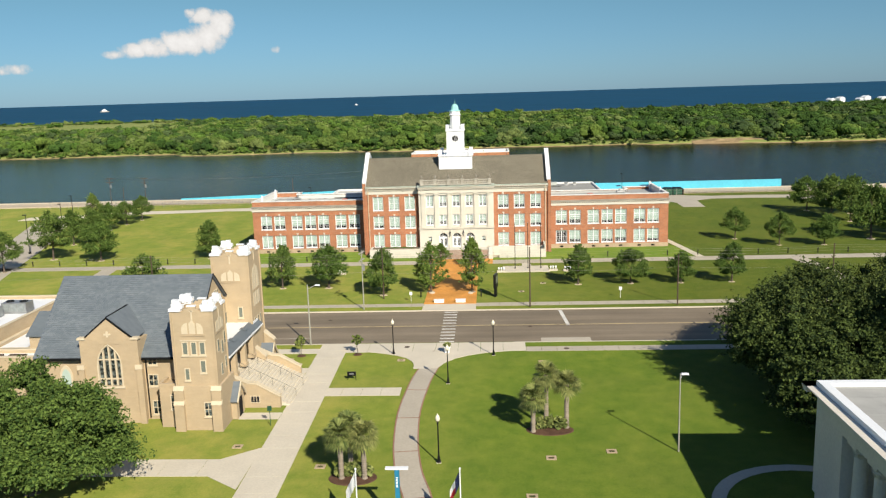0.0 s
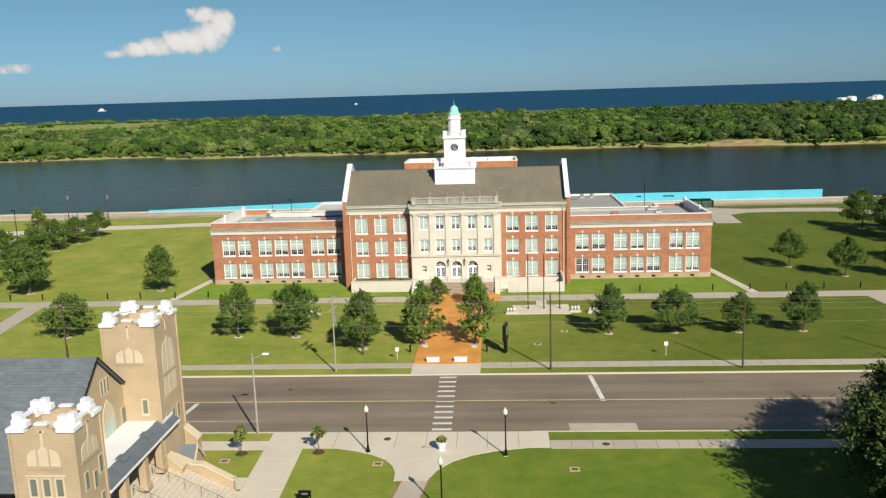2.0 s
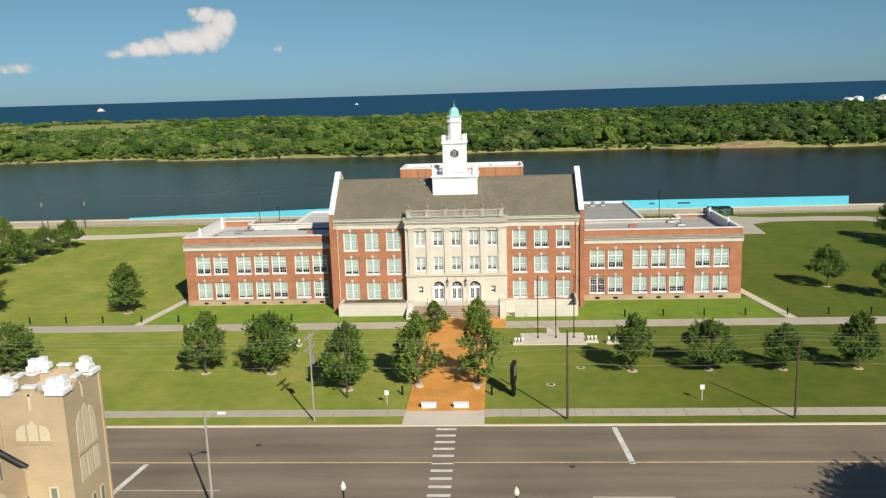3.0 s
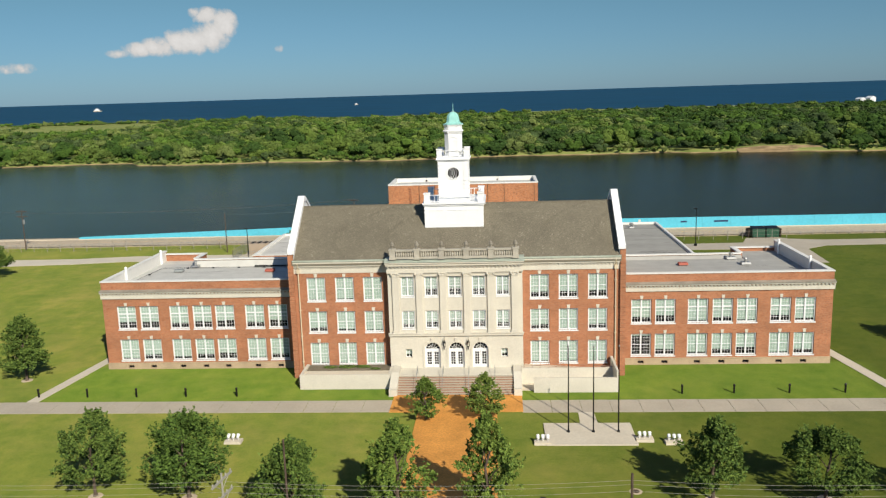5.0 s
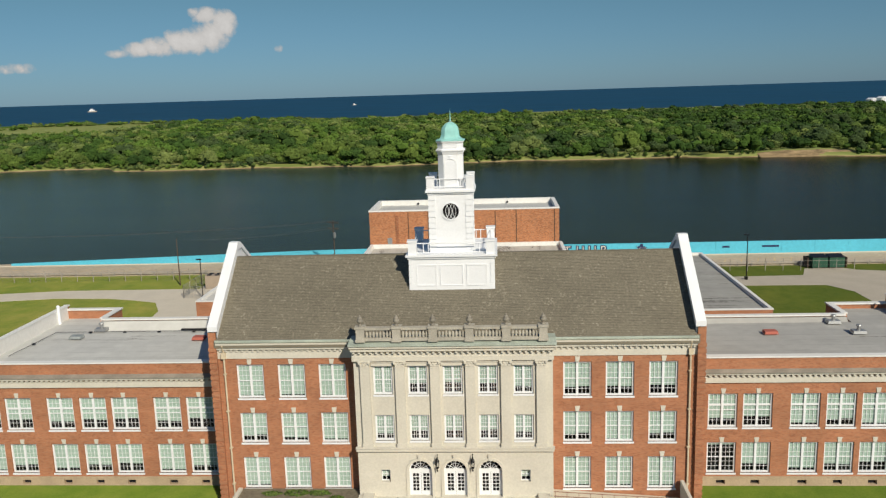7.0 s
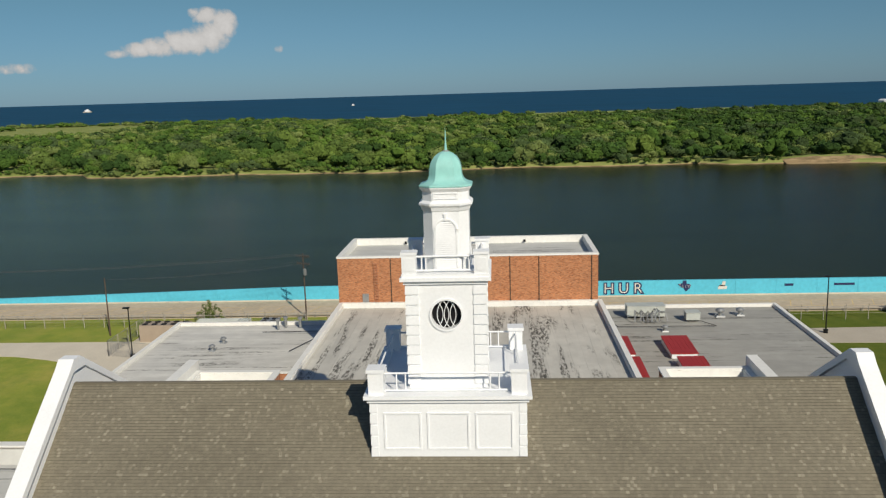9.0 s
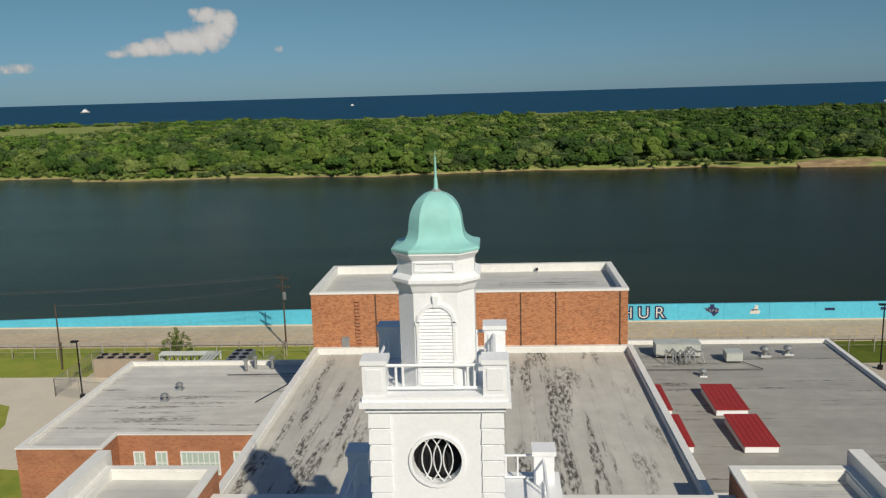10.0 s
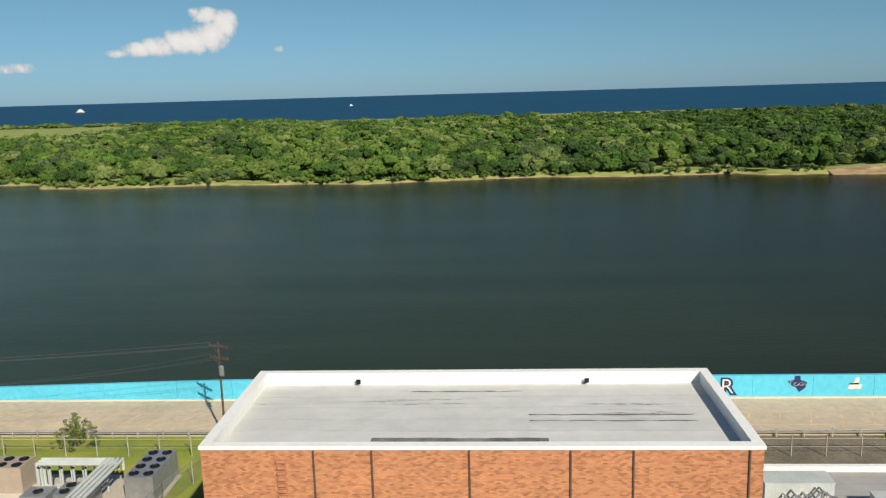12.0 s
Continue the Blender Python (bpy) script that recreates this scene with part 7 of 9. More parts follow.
for s in (-1, 1):
    y0 = NR + s * 7.75
    prism(bm, [(NR, NT), (y0, NZ - 0.05), (y0, NZ - 0.2), (NR, NT - 0.25)], -39.1, -22.75, "x")
part("roof", bm, M["slate"], church, "blue-grey slate roof")
bm = bmesh.new()
for s in (-1, 1):
    prism(bm, [(NR, NT + 0.03), (NR + s * 7.78, NZ - 0.03), (NR + s * 7.78, NZ - 0.12), (NR, NT - 0.08)], -22.75, -22.66, "x")
part("verge_board", bm, M["black_metal"], church, "dark metal verge along the gable")


def slate_mat():
    m, nt, b = shader("roof_slates", 0.6, 0, 0.4)
    gm = nt.nodes.new("ShaderNodeNewGeometry")
    c = ramp(nt, gm.outputs["Random Per Island"], [(0.0, (0.118, 0.140, 0.158)), (1.0, (0.150, 0.172, 0.192))])
    k = ramp(nt, noise_fac(nt, world_coords(nt, (0.5, 1.2, 1.2)), 1.0, 6, 0.65), [(0.3, (0.82, 0.84, 0.86)), (0.7, (1.14, 1.13, 1.1))])
    paint_of(nt, b, mix(nt, 1.0, c, k, "MULTIPLY"))
    return m


# slates of the near slope in courses
verts, faces = [], []
e0, r0_ = Vector((0, NR - 7.75, NZ - 0.04)), Vector((0, NR, NT + 0.01))
us = (r0_ - e0).normalized()
un = Vector((0, -us.z, us.y))
nc = int((r0_ - e0).length / 0.26)
for i in range(nc):
    for j in range(41):
        p = e0 + us * (i * 0.26) + Vector((-39.1 + j * 0.41 + (0.2 if i % 2 else 0), 0, 0))
        if p.x > -23.1:
            continue
        b0 = len(verts)
        for sx, su, sn in ((0, 0, 0.025), (0.4, 0, 0.025), (0.4, 0.3, 0.004), (0, 0.3, 0.004), (0, 0, 0), (0.4, 0, 0)):
            verts.append(tuple(p + Vector((sx, 0, 0)) + us * su + un * sn))
        faces += [(b0, b0 + 1, b0 + 2, b0 + 3), (b0 + 4, b0 + 5, b0 + 1, b0)]
me = bpy.data.meshes.new("slates")
me.from_pydata(verts, [], faces)
M["slates"] = slate_mat()
me.materials.append(M["slates"])
part_of("slate_covering", me, church)["kind"] = "stuff"
bm = bmesh.new()
for a, b in ((-38.9, -34.1), (-27.9, -23.7)):
    box(bm, a, b, NE - 0.75, NE - 0.55, NZ - 0.25, NZ - 0.07)
part("gutter", bm, M["black_metal"], church, "dark metal eaves gutter")
for x in (-27.75, -38.2):
    bm = bmesh.new()
    tube(bm, (x, NE - 0.1, 0.2), (x, NE - 0.1, NZ - 0.5), 0.075, n=6)
    tube(bm, (x, NE - 0.1, NZ - 0.5), (x, NE - 0.6, NZ - 0.2), 0.075, n=6)
    part("downpipe", bm, M["black_metal"], church, "dark rainwater pipe")


def pointed(x0, x1, z0, zs, n=6):
    """Outline of a pointed opening; zs: where the arch springs."""
    w = x1 - x0
    pts = [(x0, z0), (x1, z0), (x1, zs)]
    for k in range(1, n):
        a = math.radians(60) * k / n
        pts.append((x0 + w * math.cos(a), zs + w * math.sin(a)))
    pts.append(((x0 + x1) / 2, zs + w * math.sin(math.radians(60))))
    for k in range(n - 1, 0, -1):
        a = math.radians(60) * k / n
        pts.append((x1 - w * math.cos(a), zs + w * math.sin(a)))
    pts.append((x0, zs))
    return pts


# transept bay with the great window
TF = -85.6
bm = bmesh.new()
wall(bm, -33.9, -28.0, 0.0, 8.75, TF, 0.4, [(-32.25, -29.85, 3.9, 8.2)])
prism(bm, [(-33.4, 8.75), (-28.5, 8.75), (-30.95, 10.75)], TF, TF + 0.4, "y")
gp = pointed(-32.25, -29.85, 3.9, 6.1)
arch = gp[2:]
for p, q in zip(arch, arch[1:]):
    for yy in (TF, TF + 0.35):
        bm.faces.new([bm.verts.new(c) for c in ((p[0], yy, p[1]), (q[0], yy, q[1]), (q[0], yy, 8.22), (p[0], yy, 8.22))])
part("transept_wall", bm, CB, church)
for x in (-33.9, -28.4):
    bm = bmesh.new()
    box(bm, x, x + 0.4, TF + 0.4, -82.0, 0, 8.5)
    part("transept_side_wall", bm, CB, church)
for x in (-33.9, -28.0):
    bm = bmesh.new()
    box(bm, x - 0.3, x + 0.3, TF - 0.22, TF - 0.002, 0, 5.7)
    part("buttress", bm, CB, church)
bm = bmesh.new()
prism(bm, [(-33.6, 8.72), (-30.95, 10.95), (-28.3, 8.72), (-28.5, 8.55), (-30.95, 10.6), (-33.4, 8.55)], TF + 0.15, -79.0, "y")
part("transept_roof", bm, M["slates"], church)
bm = bmesh.new()
for s in (-1, 1):
    prism(bm, [(-30.95, 10.98), (-30.95 + s * 2.68, 8.74), (-30.95 + s * 2.62, 8.60), (-30.95, 10.8)], TF - 0.02, TF + 0.14, "y")
tube(bm, (-30.95, TF + 0.1, 10.97), (-30.95, -80.6, 10.97), 0.07, n=6)
part("verge_board", bm, M["black_metal"], church)
for q in [(a, b, TF - 0.15, TF + 0.5, 8.72, 8.92) for a, b in ((-34.05, -33.25), (-28.65, -27.85))] + [(x - 0.36, x + 0.36, TF - 0.3, TF - 0.05, 5.7, 6.15) for x in (-33.9, -28.0)] + [(-32.5, -29.6, TF - 0.16, TF + 0.1, 3.7, 3.9)]:
    bm = bmesh.new()
    box(bm, *q, 0.02)
    part("stone_trim", bm, CS, church)
bm = bmesh.new()
box(bm, -31.06, -30.84, TF - 0.06, TF, 8.95, 9.55)
box(bm, -31.3, -30.6, TF - 0.055, TF, 9.15, 9.33)
part("stone_trim", bm, CS, church)
m_, nt_, b_ = shader("leaded_glass", 0.25, 0, 0.5)
paint_of(nt_, b_, ramp(nt_, noise_fac(nt_, world_coords(nt_, (1, 1, 1)), 3.0, 3, 0.6), [(0.45, (0.012, 0.016, 0.016)), (0.62, (0.17, 0.20, 0.19))]))
M["glass_great"] = m_
bm = bmesh.new()
for p, q in zip(arch, arch[1:]):
    tube(bm, (p[0], TF + 0.05, p[1]), (q[0], TF + 0.05, q[1]), 0.09, n=5)
for x in (-32.25, -29.85):
    box(bm, x - 0.08, x + 0.08, TF - 0.03, TF + 0.2, 3.9, 6.1)
gw = part("great_window", bm, CS, church, "pointed traceried church window")
for k in range(1, 4):
    bm = bmesh.new()
    x = -32.25 + 2.4 * k / 4
    box(bm, x - 0.075, x + 0.075, TF + 0.08, TF + 0.28, 3.9, 6.1 + (1.95 if k == 2 else 1.5))
    part("mullion", bm, CS, gw)
bm = bmesh.new()
for z in (4.55, 6.55):
    box(bm, -32.25, -29.85, TF + 0.1, TF + 0.26, z, z + 0.11)
part("transom", bm, CS, gw)
bm = bmesh.new()
bm.faces.new([bm.verts.new((x, TF + 0.27, z)) for x, z in gp])
part("pane", bm, M["glass_great"], gw, "dark leaded glass")


def sash(parent, x0, z0, w, h, y, mat="glass_dark", bars=True):
    """A small stone-framed window standing in a wall whose face is at y."""
    bm = bmesh.new()
    upright_ring(bm, x0 - 0.1, x0 + w + 0.1, z0 - 0.1, z0 + h + 0.1, 0.1, y - 0.05, y + 0.06)
    box(bm, x0 - 0.16, x0 + w + 0.16, y - 0.12, y + 0.02, z0 - 0.22, z0 - 0.1)
    wn = part("window", bm, CS, parent)
    if bars:
        for q in ((w / 2 - 0.03, w / 2 + 0.03, 0.0, h, 0.0), (0.0, w, h * 0.5 - 0.03, h * 0.5 + 0.03, 0.004)):
            bm = bmesh.new()
            box(bm, x0 + q[0], x0 + q[1], y - 0.02 - q[4], y + 0.04, z0 + q[2], z0 + q[3])
            part("glazing_bar", bm, CS, wn)
    bm = bmesh.new()
    box(bm, x0, x0 + w, y - 0.008, y + 0.03, z0, z0 + h)
    part("pane", bm, M[mat], wn)
    return wn


for x0, z0, w, h in ((-27.5, 5.8, 0.8, 0.65), (-27.57, 3.6, 0.83, 1.07), (-27.37, 0.6, 0.75, 1.3)):
    sash(church, x0, z0, w, h, NE, "glass_great")
bm = bmesh.new()
prism(bm, pointed(-36.75, -35.45, 3.5, 4.7, 4), NE - 0.05, NE + 0.02, "y")
wn = part("window", bm, CS, church)
bm = bmesh.new()
prism(bm, pointed(-36.55, -35.65, 3.65, 4.65, 4), NE - 0.07, NE, "y")
part("pane", bm, M["blind"], wn)


def niche(bm, u0, u1, z0, z1, lean, face, axis):
    """A blind panel; lean -1, 0, 1: the arch curves to its left, both ways, or to its right."""
    n = 6
    w, h = u1 - u0, z1 - z0
    o = [(u0, z0), (u1, z0)]
    if lean == 0:
        o += [(u1, z1 - 0.35), ((u0 + u1) / 2, z1), (u0, z1 - 0.35)]
    else:
        curve = [(math.sin(math.pi / 2 * k / n), math.cos(math.pi / 2 * k / n)) for k in range(n + 1)]
        a = [(u0 + w * (1 - s), z0 + h * 0.45 + h * 0.55 * c) for s, c in curve]
        o = [(u0, z0), (u1, z0)] + a if lean < 0 else [(u0, z0)] + [(u1, z0)] + [(u0 + w * s, z0 + h * 0.45 + h * 0.55 * c) for s, c in curve][::-1]
    prism(bm, o, face - 0.03, face + 0.03, axis)


def niche_group(tw, mid, z0, z1, face, axis, wide=0.62, gap=0.16):
    """Three panels under one pointed arch, with a sill."""
    for k in (-1, 0, 1):
        bm = bmesh.new()
        c = mid + k * (wide + gap)
        niche(bm, c - wide / 2, c + wide / 2, z0, z1 if k == 0 else z1 - 0.3, k, face, axis)
        part("blind_panel", bm, CS, tw, "pale blind stone panel")
    bm = bmesh.new()
    half = wide * 1.5 + gap + 0.1
    if axis == "y":
        box(bm, mid - half, mid + half, face - 0.07, face, z0 - 0.2, z0 - 0.06)
    else:
        box(bm, face, face + 0.07, mid - half, mid + half, z0 - 0.2, z0 - 0.06)
    part("panel_sill", bm, CB, tw)


def battlement_tower(x0, x1, y0, y1, z):
    """A square tower whose stepped white corner stones stand above a brick parapet."""
    bm = bmesh.new()
    box(bm, x0, x1, y0, y1, 0, z - 0.6)
    tw = part("tower", bm, CB, church)
    bm = bmesh.new()
    for q in ((x0, x1, y0, y0 + 0.4), (x0, x1, y1 - 0.4, y1), (x0, x0 + 0.4, y0 + 0.4, y1 - 0.4), (x1 - 0.4, x1, y0 + 0.4, y1 - 0.4)):
        box(bm, *q, z - 0.6, z)
    # clasping corner strips
    for cx in (x0, x1):
        for cy in (y0, y1):
            box(bm, cx - 0.09, cx + 0.09, cy - 0.09, cy + 0.09, 0, z - 0.1)
    part("parapet", bm, CB, tw)
    bm = bmesh.new()
    box(bm, x0 + 0.4, x1 - 0.4, y0 + 0.4, y1 - 0.4, z - 0.62, z - 0.55)
    part("tower_roof", bm, M["roof_pale"], tw)
    mx, my = (x0 + x1) / 2, (y0 + y1) / 2
    for cx, sx in ((x0, 1), (x1, -1)):
        for cy, sy in ((y0, 1), (y1, -1)):
            bm = bmesh.new()
            o = [(-0.14, -0.14), (1.0, -0.14), (1.0, 0.5), (0.5, 0.5), (0.5, 1.0), (-0.14, 1.0)]
            prism(bm, [(cx + sx * a, cy + sy * b) for a, b in o], z, z + 0.26)
            part("corner_coping", bm, M["white"], tw, "white coping at the tower corner")
            bm = bmesh.new()
            o = [(0.3, 0.0), (1.15, 0.0), (1.15, 0.55), (0.75, 0.55), (0.75, 0.75), (0.55, 0.75), (0.55, 1.15), (0.0, 1.15), (0.0, 0.3), (0.3, 0.3)]
            prism(bm, [(cx + sx * a, cy + sy * b) for a, b in o], z + 0.26, z + 0.62)
            o = [(0.42, 0.04), (0.9, 0.04), (0.9, 0.5), (0.5, 0.5), (0.5, 0.9), (0.04, 0.9), (0.04, 0.42), (0.42, 0.42)]
            prism(bm, [(cx + sx * a, cy + sy * b) for a, b in o], z + 0.62, z + 1.0)
            part("corner_stone", bm, M["white"], tw, "stepped white stone battlement")
    for cx, cy, along in ((mx, y0, 0), (mx, y1, 0), (x0, my, 1), (x1, my, 1)):
        bm = bmesh.new()
        o = [(-0.75, 0), (0.75, 0), (0.75, 0.2), (0.4, 0.2), (0.4, 0.42), (-0.4, 0.42), (-0.4, 0.2), (-0.75, 0.2)]
        if along:
            prism(bm, [(cy + a, z + b) for a, b in o], *((cx, cx + 0.35) if cx == x0 else (cx - 0.35, cx)), "x")
        else:
            prism(bm, [(cx + a, z + b) for a, b in o], *((cy, cy + 0.35) if cy == y0 else (cy - 0.35, cy)), "y")
        ml = part("merlon", bm, CB, tw)
        bm = bmesh.new()
        c = [(-0.42, 0.42), (0.42, 0.42), (0.42, 0.54), (-0.42, 0.54)]
        if along:
            prism(bm, [(cy + a, z + b) for a, b in c], *((cx + 0.02, cx + 0.42) if cx == x0 else (cx - 0.42, cx - 0.02)), "x")
        else:
            prism(bm, [(cx + a, z + b) for a, b in c], *((cy + 0.02, cy + 0.42) if cy == y0 else (cy - 0.42, cy - 0.02)), "y")
        part("cap", bm, M["white"], ml, "white merlon cap")
    bm = bmesh.new()
    for u, v, w, h in ((0, -0.42, 0.14, 1.15), (0, 0.02, 0.42, 0.14)):
        box(bm, mx - w / 2, mx + w / 2, y0 - 0.05, y0 + 0.01, z + v - h * 0.45, z + v + h * 0.45)
        box(bm, x1 - 0.01, x1 + 0.05, my - w / 2, my + w / 2, z + v - h * 0.45, z + v + h * 0.45)
    part("stone_cross", bm, CS, tw, "pale stone cross in the parapet")
    return tw


def side_slit(tw, x, y, z, w, h):
    """A narrow stone-framed window in a wall that faces east."""
    bm = bmesh.new()
    prism(bm, [(y - 0.09, z - 0.09), (y + w + 0.09, z - 0.09), (y + w + 0.09, z + h + 0.09), (y - 0.09, z + h + 0.09)], x - 0.02, x + 0.03, "x")
    wn = part("window", bm, CS, tw)
    bm = bmesh.new()
    box(bm, x, x + 0.045, y, y + w, z, z + h)
    part("pane", bm, M["glass_dark"], wn)


# south tower, on its broader base
TS = -87.4
tb = battlement_tower(-23.65, -19.6, TS, -84.0, 11.95)
niche_group(tb, -21.67, 9.7, 11.1, TS, "y", 0.6, 0.15)
niche_group(tb, -85.7, 9.7, 11.1, -19.6, "x", 0.6, 0.15)
for x in (-22.72, -21.87, -21.03):
    sash(tb, x, 7.7, 0.42, 1.15, TS, bars=False)
bm = bmesh.new()
box(bm, -22.95, -20.4, TS - 0.06, TS, 7.42, 7.5)
box(bm, -22.95, -20.4, TS - 0.06, TS, 9.0, 9.12)
part("string_course", bm, CS, tb)
sash(tb, -22.66, 5.15, 0.34, 1.05, TS, bars=False)
sash(tb, -21.09, 5.9, 0.42, 1.12, TS, bars=False)
for y, z, h in ((-86.6, 7.7, 1.1), (-85.5, 7.3, 1.1), (-84.7, 8.0, 1.1), (-86.0, 5.2, 1.0), (-84.8, 5.6, 1.0)):
    side_slit(tb, -19.6, y, z, 0.35, h)
bm = bmesh.new()
box(bm, -23.95, -19.3, TS - 0.12, -83.2, 0, 4.5, 0.03)
part("tower_base", bm, CB, tb)
for x in (-23.45, -19.75):
    bm = bmesh.new()
    box(bm, x - 0.48, x + 0.48, TS - 0.5, TS - 0.1, 0, 2.75)
    box(bm, x - 0.48, x + 0.48, TS - 0.3, TS - 0.1, 2.75, 4.15)
    bt = part("buttress", bm, CB, tb)
    for zz, yy in ((2.72, TS - 0.55), (4.1, TS - 0.36)):
        bm = bmesh.new()
        prism(bm, [(yy, zz), (TS - 0.08, zz), (TS - 0.08, zz + 0.42), (yy + 0.18, zz + 0.3)], x - 0.52, x + 0.52, "x")
        part("weathering", bm, CS, bt, "pale stone weathering")
sash(tb, -21.0, 1.5, 0.62, 1.3, TS - 0.12, "glass_great")
# flat-topped annex beside the tower
bm = bmesh.new()
box(bm, -25.75, -23.96, -86.7, NE - 0.002, 0, 4.2)
for q in ((-25.8, -23.97, -86.75, -86.5), (-25.8, -25.55, -86.5, NE - 0.01)):
    box(bm, *q, 4.2, 4.5)
ax_ = part("annex", bm, CB, church)
sash(ax_, -24.62, 1.95, 0.55, 1.3, -86.7, "glass_great")
# north tower
ta = battlement_tower(-24.15, -20.05, -73.6, -69.1, 14.6)
niche_group(ta, -22.15, 11.7, 13.0, -73.6, "y", 0.6, 0.15)
niche_group(ta, -71.3, 10.4, 13.2, -20.05, "x", 0.68, 0.18)
bm = bmesh.new()
for k in (-1, 0, 1):
    box(bm, -20.05, -20.02, -71.3 + k * 0.86 - 0.34, -71.3 + k * 0.86 + 0.34, 8.5, 10.05)
part("blind_panel", bm, CS, ta, "pale blind stone panel")
for y in (-72.6, -71.45, -70.4):
    side_slit(ta, -20.05, y, 6.0, 0.3, 1.1)
sash(ta, -21.45, 7.55, 0.38, 1.1, -73.6, bars=False)
for y0_, h_ in ((-69.6, 3.6), (-73.4, 2.8)):
    bm = bmesh.new()
    prism(bm, [(-20.0, 0), (-18.9, 0), (-18.9, h_), (-20.0, h_ + 1.0)], y0_, y0_ + 0.8, "y")
    bt = part("buttress", bm, CB, ta)
    bm = bmesh.new()
    prism(bm, [(-18.82, h_ - 0.05), (-18.82, h_ + 0.1), (-20.0, h_ + 1.15), (-20.0, h_ + 0.98)], y0_ - 0.06, y0_ + 0.86, "y")
    part("weathering", bm, CS, bt, "pale stone weathering")
# gable windows between the towers
for k in range(3):
    side_slit(church, -22.95, -77.0 + 0.48 * k, 10.3, 0.2, 1.1)
bm = bmesh.new()
prism(bm, pointed(-77.3, -75.4, 6.85, 8.1, 4), -22.97, -22.9, "x")
wn = part("window", bm, CS, church, "pale stone-framed gable window")
for k in range(3):
    bm = bmesh.new()
    box(bm, -22.94, -22.88, -77.15 + 0.56 * k, -76.67 + 0.56 * k, 6.95, 8.15)
    part("pane", bm, M["blind"], wn)
for y in (-74.2, -80.3):
    side_slit(church, -22.95, y, 6.95, 0.7, 1.2)
# porch between the towers
PZ = 3.2
bm = bmesh.new()
box(bm, -22.95, -20.45, -83.95, -73.62, 6.55, 6.92)
box(bm, -20.04, -19.95, -73.6, -71.7, 6.55, 6.9)
part("porch_roof", bm, M["white"], church, "flat white porch roof")
bm = bmesh.new()
prism(bm, [(-20.45, 6.95), (-19.45, 6.42), (-19.45, 6.28), (-20.45, 6.6)], -83.95, -73.62, "y")
prism(bm, [(-20.03, 6.73), (-19.45, 6.42), (-19.45, 6.28), (-20.03, 6.46)], -73.6, -71.7, "y")
aw = part("porch_awning", bm, M["slates"], church, "grey slate porch awning")
for y in (-80.6, -76.6):
    bm = bmesh.new()
    prism(bm, [(-20.7, 6.93), (-20.2, 7.0), (-19.9, 6.8), (-20.45, 6.96)], y, y + 0.9, "y")
    part("saddle", bm, M["slates"], aw, "small dark roof saddle")
bm = bmesh.new()
box(bm, -19.52, -19.4, -83.95, -71.7, 6.12, 6.3)
part("fascia", bm, M["white"], church)
for y in (-80.9, -77.6, -74.6):
    bm = bmesh.new()
    box(bm, -20.3, -19.75, y - 0.3, y + 0.3, PZ, 6.3)
    box(bm, -20.4, -19.65, y - 0.4, y + 0.4, PZ, PZ + 0.4)
    part("porch_pier", bm, CB, church)
# back wall coloured near-black for the deep shade under the porch
bm = bmesh.new()
box(bm, -22.95, -22.6, -83.95, -73.6, PZ, 6.5)
part("porch_wall", bm, M["dark"], church)

csteps = thing("church_steps", "broad pale stone church steps with side walls and thin rails", "steps")
N_ST, RUN = 18, 0.345
for i in range(N_ST):
    bm = bmesh.new()
    x0 = -20.6 + RUN * i
    box(bm, x0, x0 + RUN, -81.2, -72.4, 0, PZ - PZ / (N_ST + 1) * (i + 1))
    part("step", bm, M["concrete"], csteps)
bm = bmesh.new()
box(bm, -22.6, -20.6, -82.9, -73.7, 0, PZ)
part("landing", bm, M["concrete"], csteps)
for y0, y1 in ((-81.75, -81.25), (-72.35, -71.85)):
    top = [(-20.1, 3.45), (-18.5, 2.72), (-17.65, 2.66), (-15.3, 1.35)]
    bm = bmesh.new()
    prism(bm, [(-20.1, 0), (-15.2, 0), (-15.2, 1.35)] + [(a, b - 0.12) for a, b in top[::-1]], y0, y1, "y")
    part("side_wall", bm, CB, csteps)
    bm = bmesh.new()
    prism(bm, [(a, b - 0.12) for a, b in top] + [(-15.1, 1.23), (-15.1, 1.4)] + [(a, b + 0.03) for a, b in top[::-1]], y0 - 0.08, y1 + 0.08, "y")
    part("wall_coping", bm, CS, csteps)
bm = bmesh.new()
box(bm, -18.3, -17.3, -81.8, -81.72, 0.55, 1.3)
wn = part("basement_window", bm, CS, csteps)
bm = bmesh.new()
for k in range(3):
    box(bm, -18.22 + 0.3 * k, -17.98 + 0.3 * k, -81.82, -81.74, 0.62, 1.24)
part("pane", bm, M["dark"], wn)
for y in (-78.6, -75.2):
    bm = bmesh.new()
    tube(bm, (-20.5, y, PZ + 0.8), (-14.3, y, 0.85), 0.015, n=6)
    for k in range(6):
        x = -20.5 + 1.24 * k
        zt = PZ + 0.8 - (PZ - 0.05) * (x + 20.5) / 6.2
        tube(bm, (x, y, zt - 0.85), (x, y, zt), 0.016, n=6)
    part("handrail", bm, M["black_metal"], csteps)
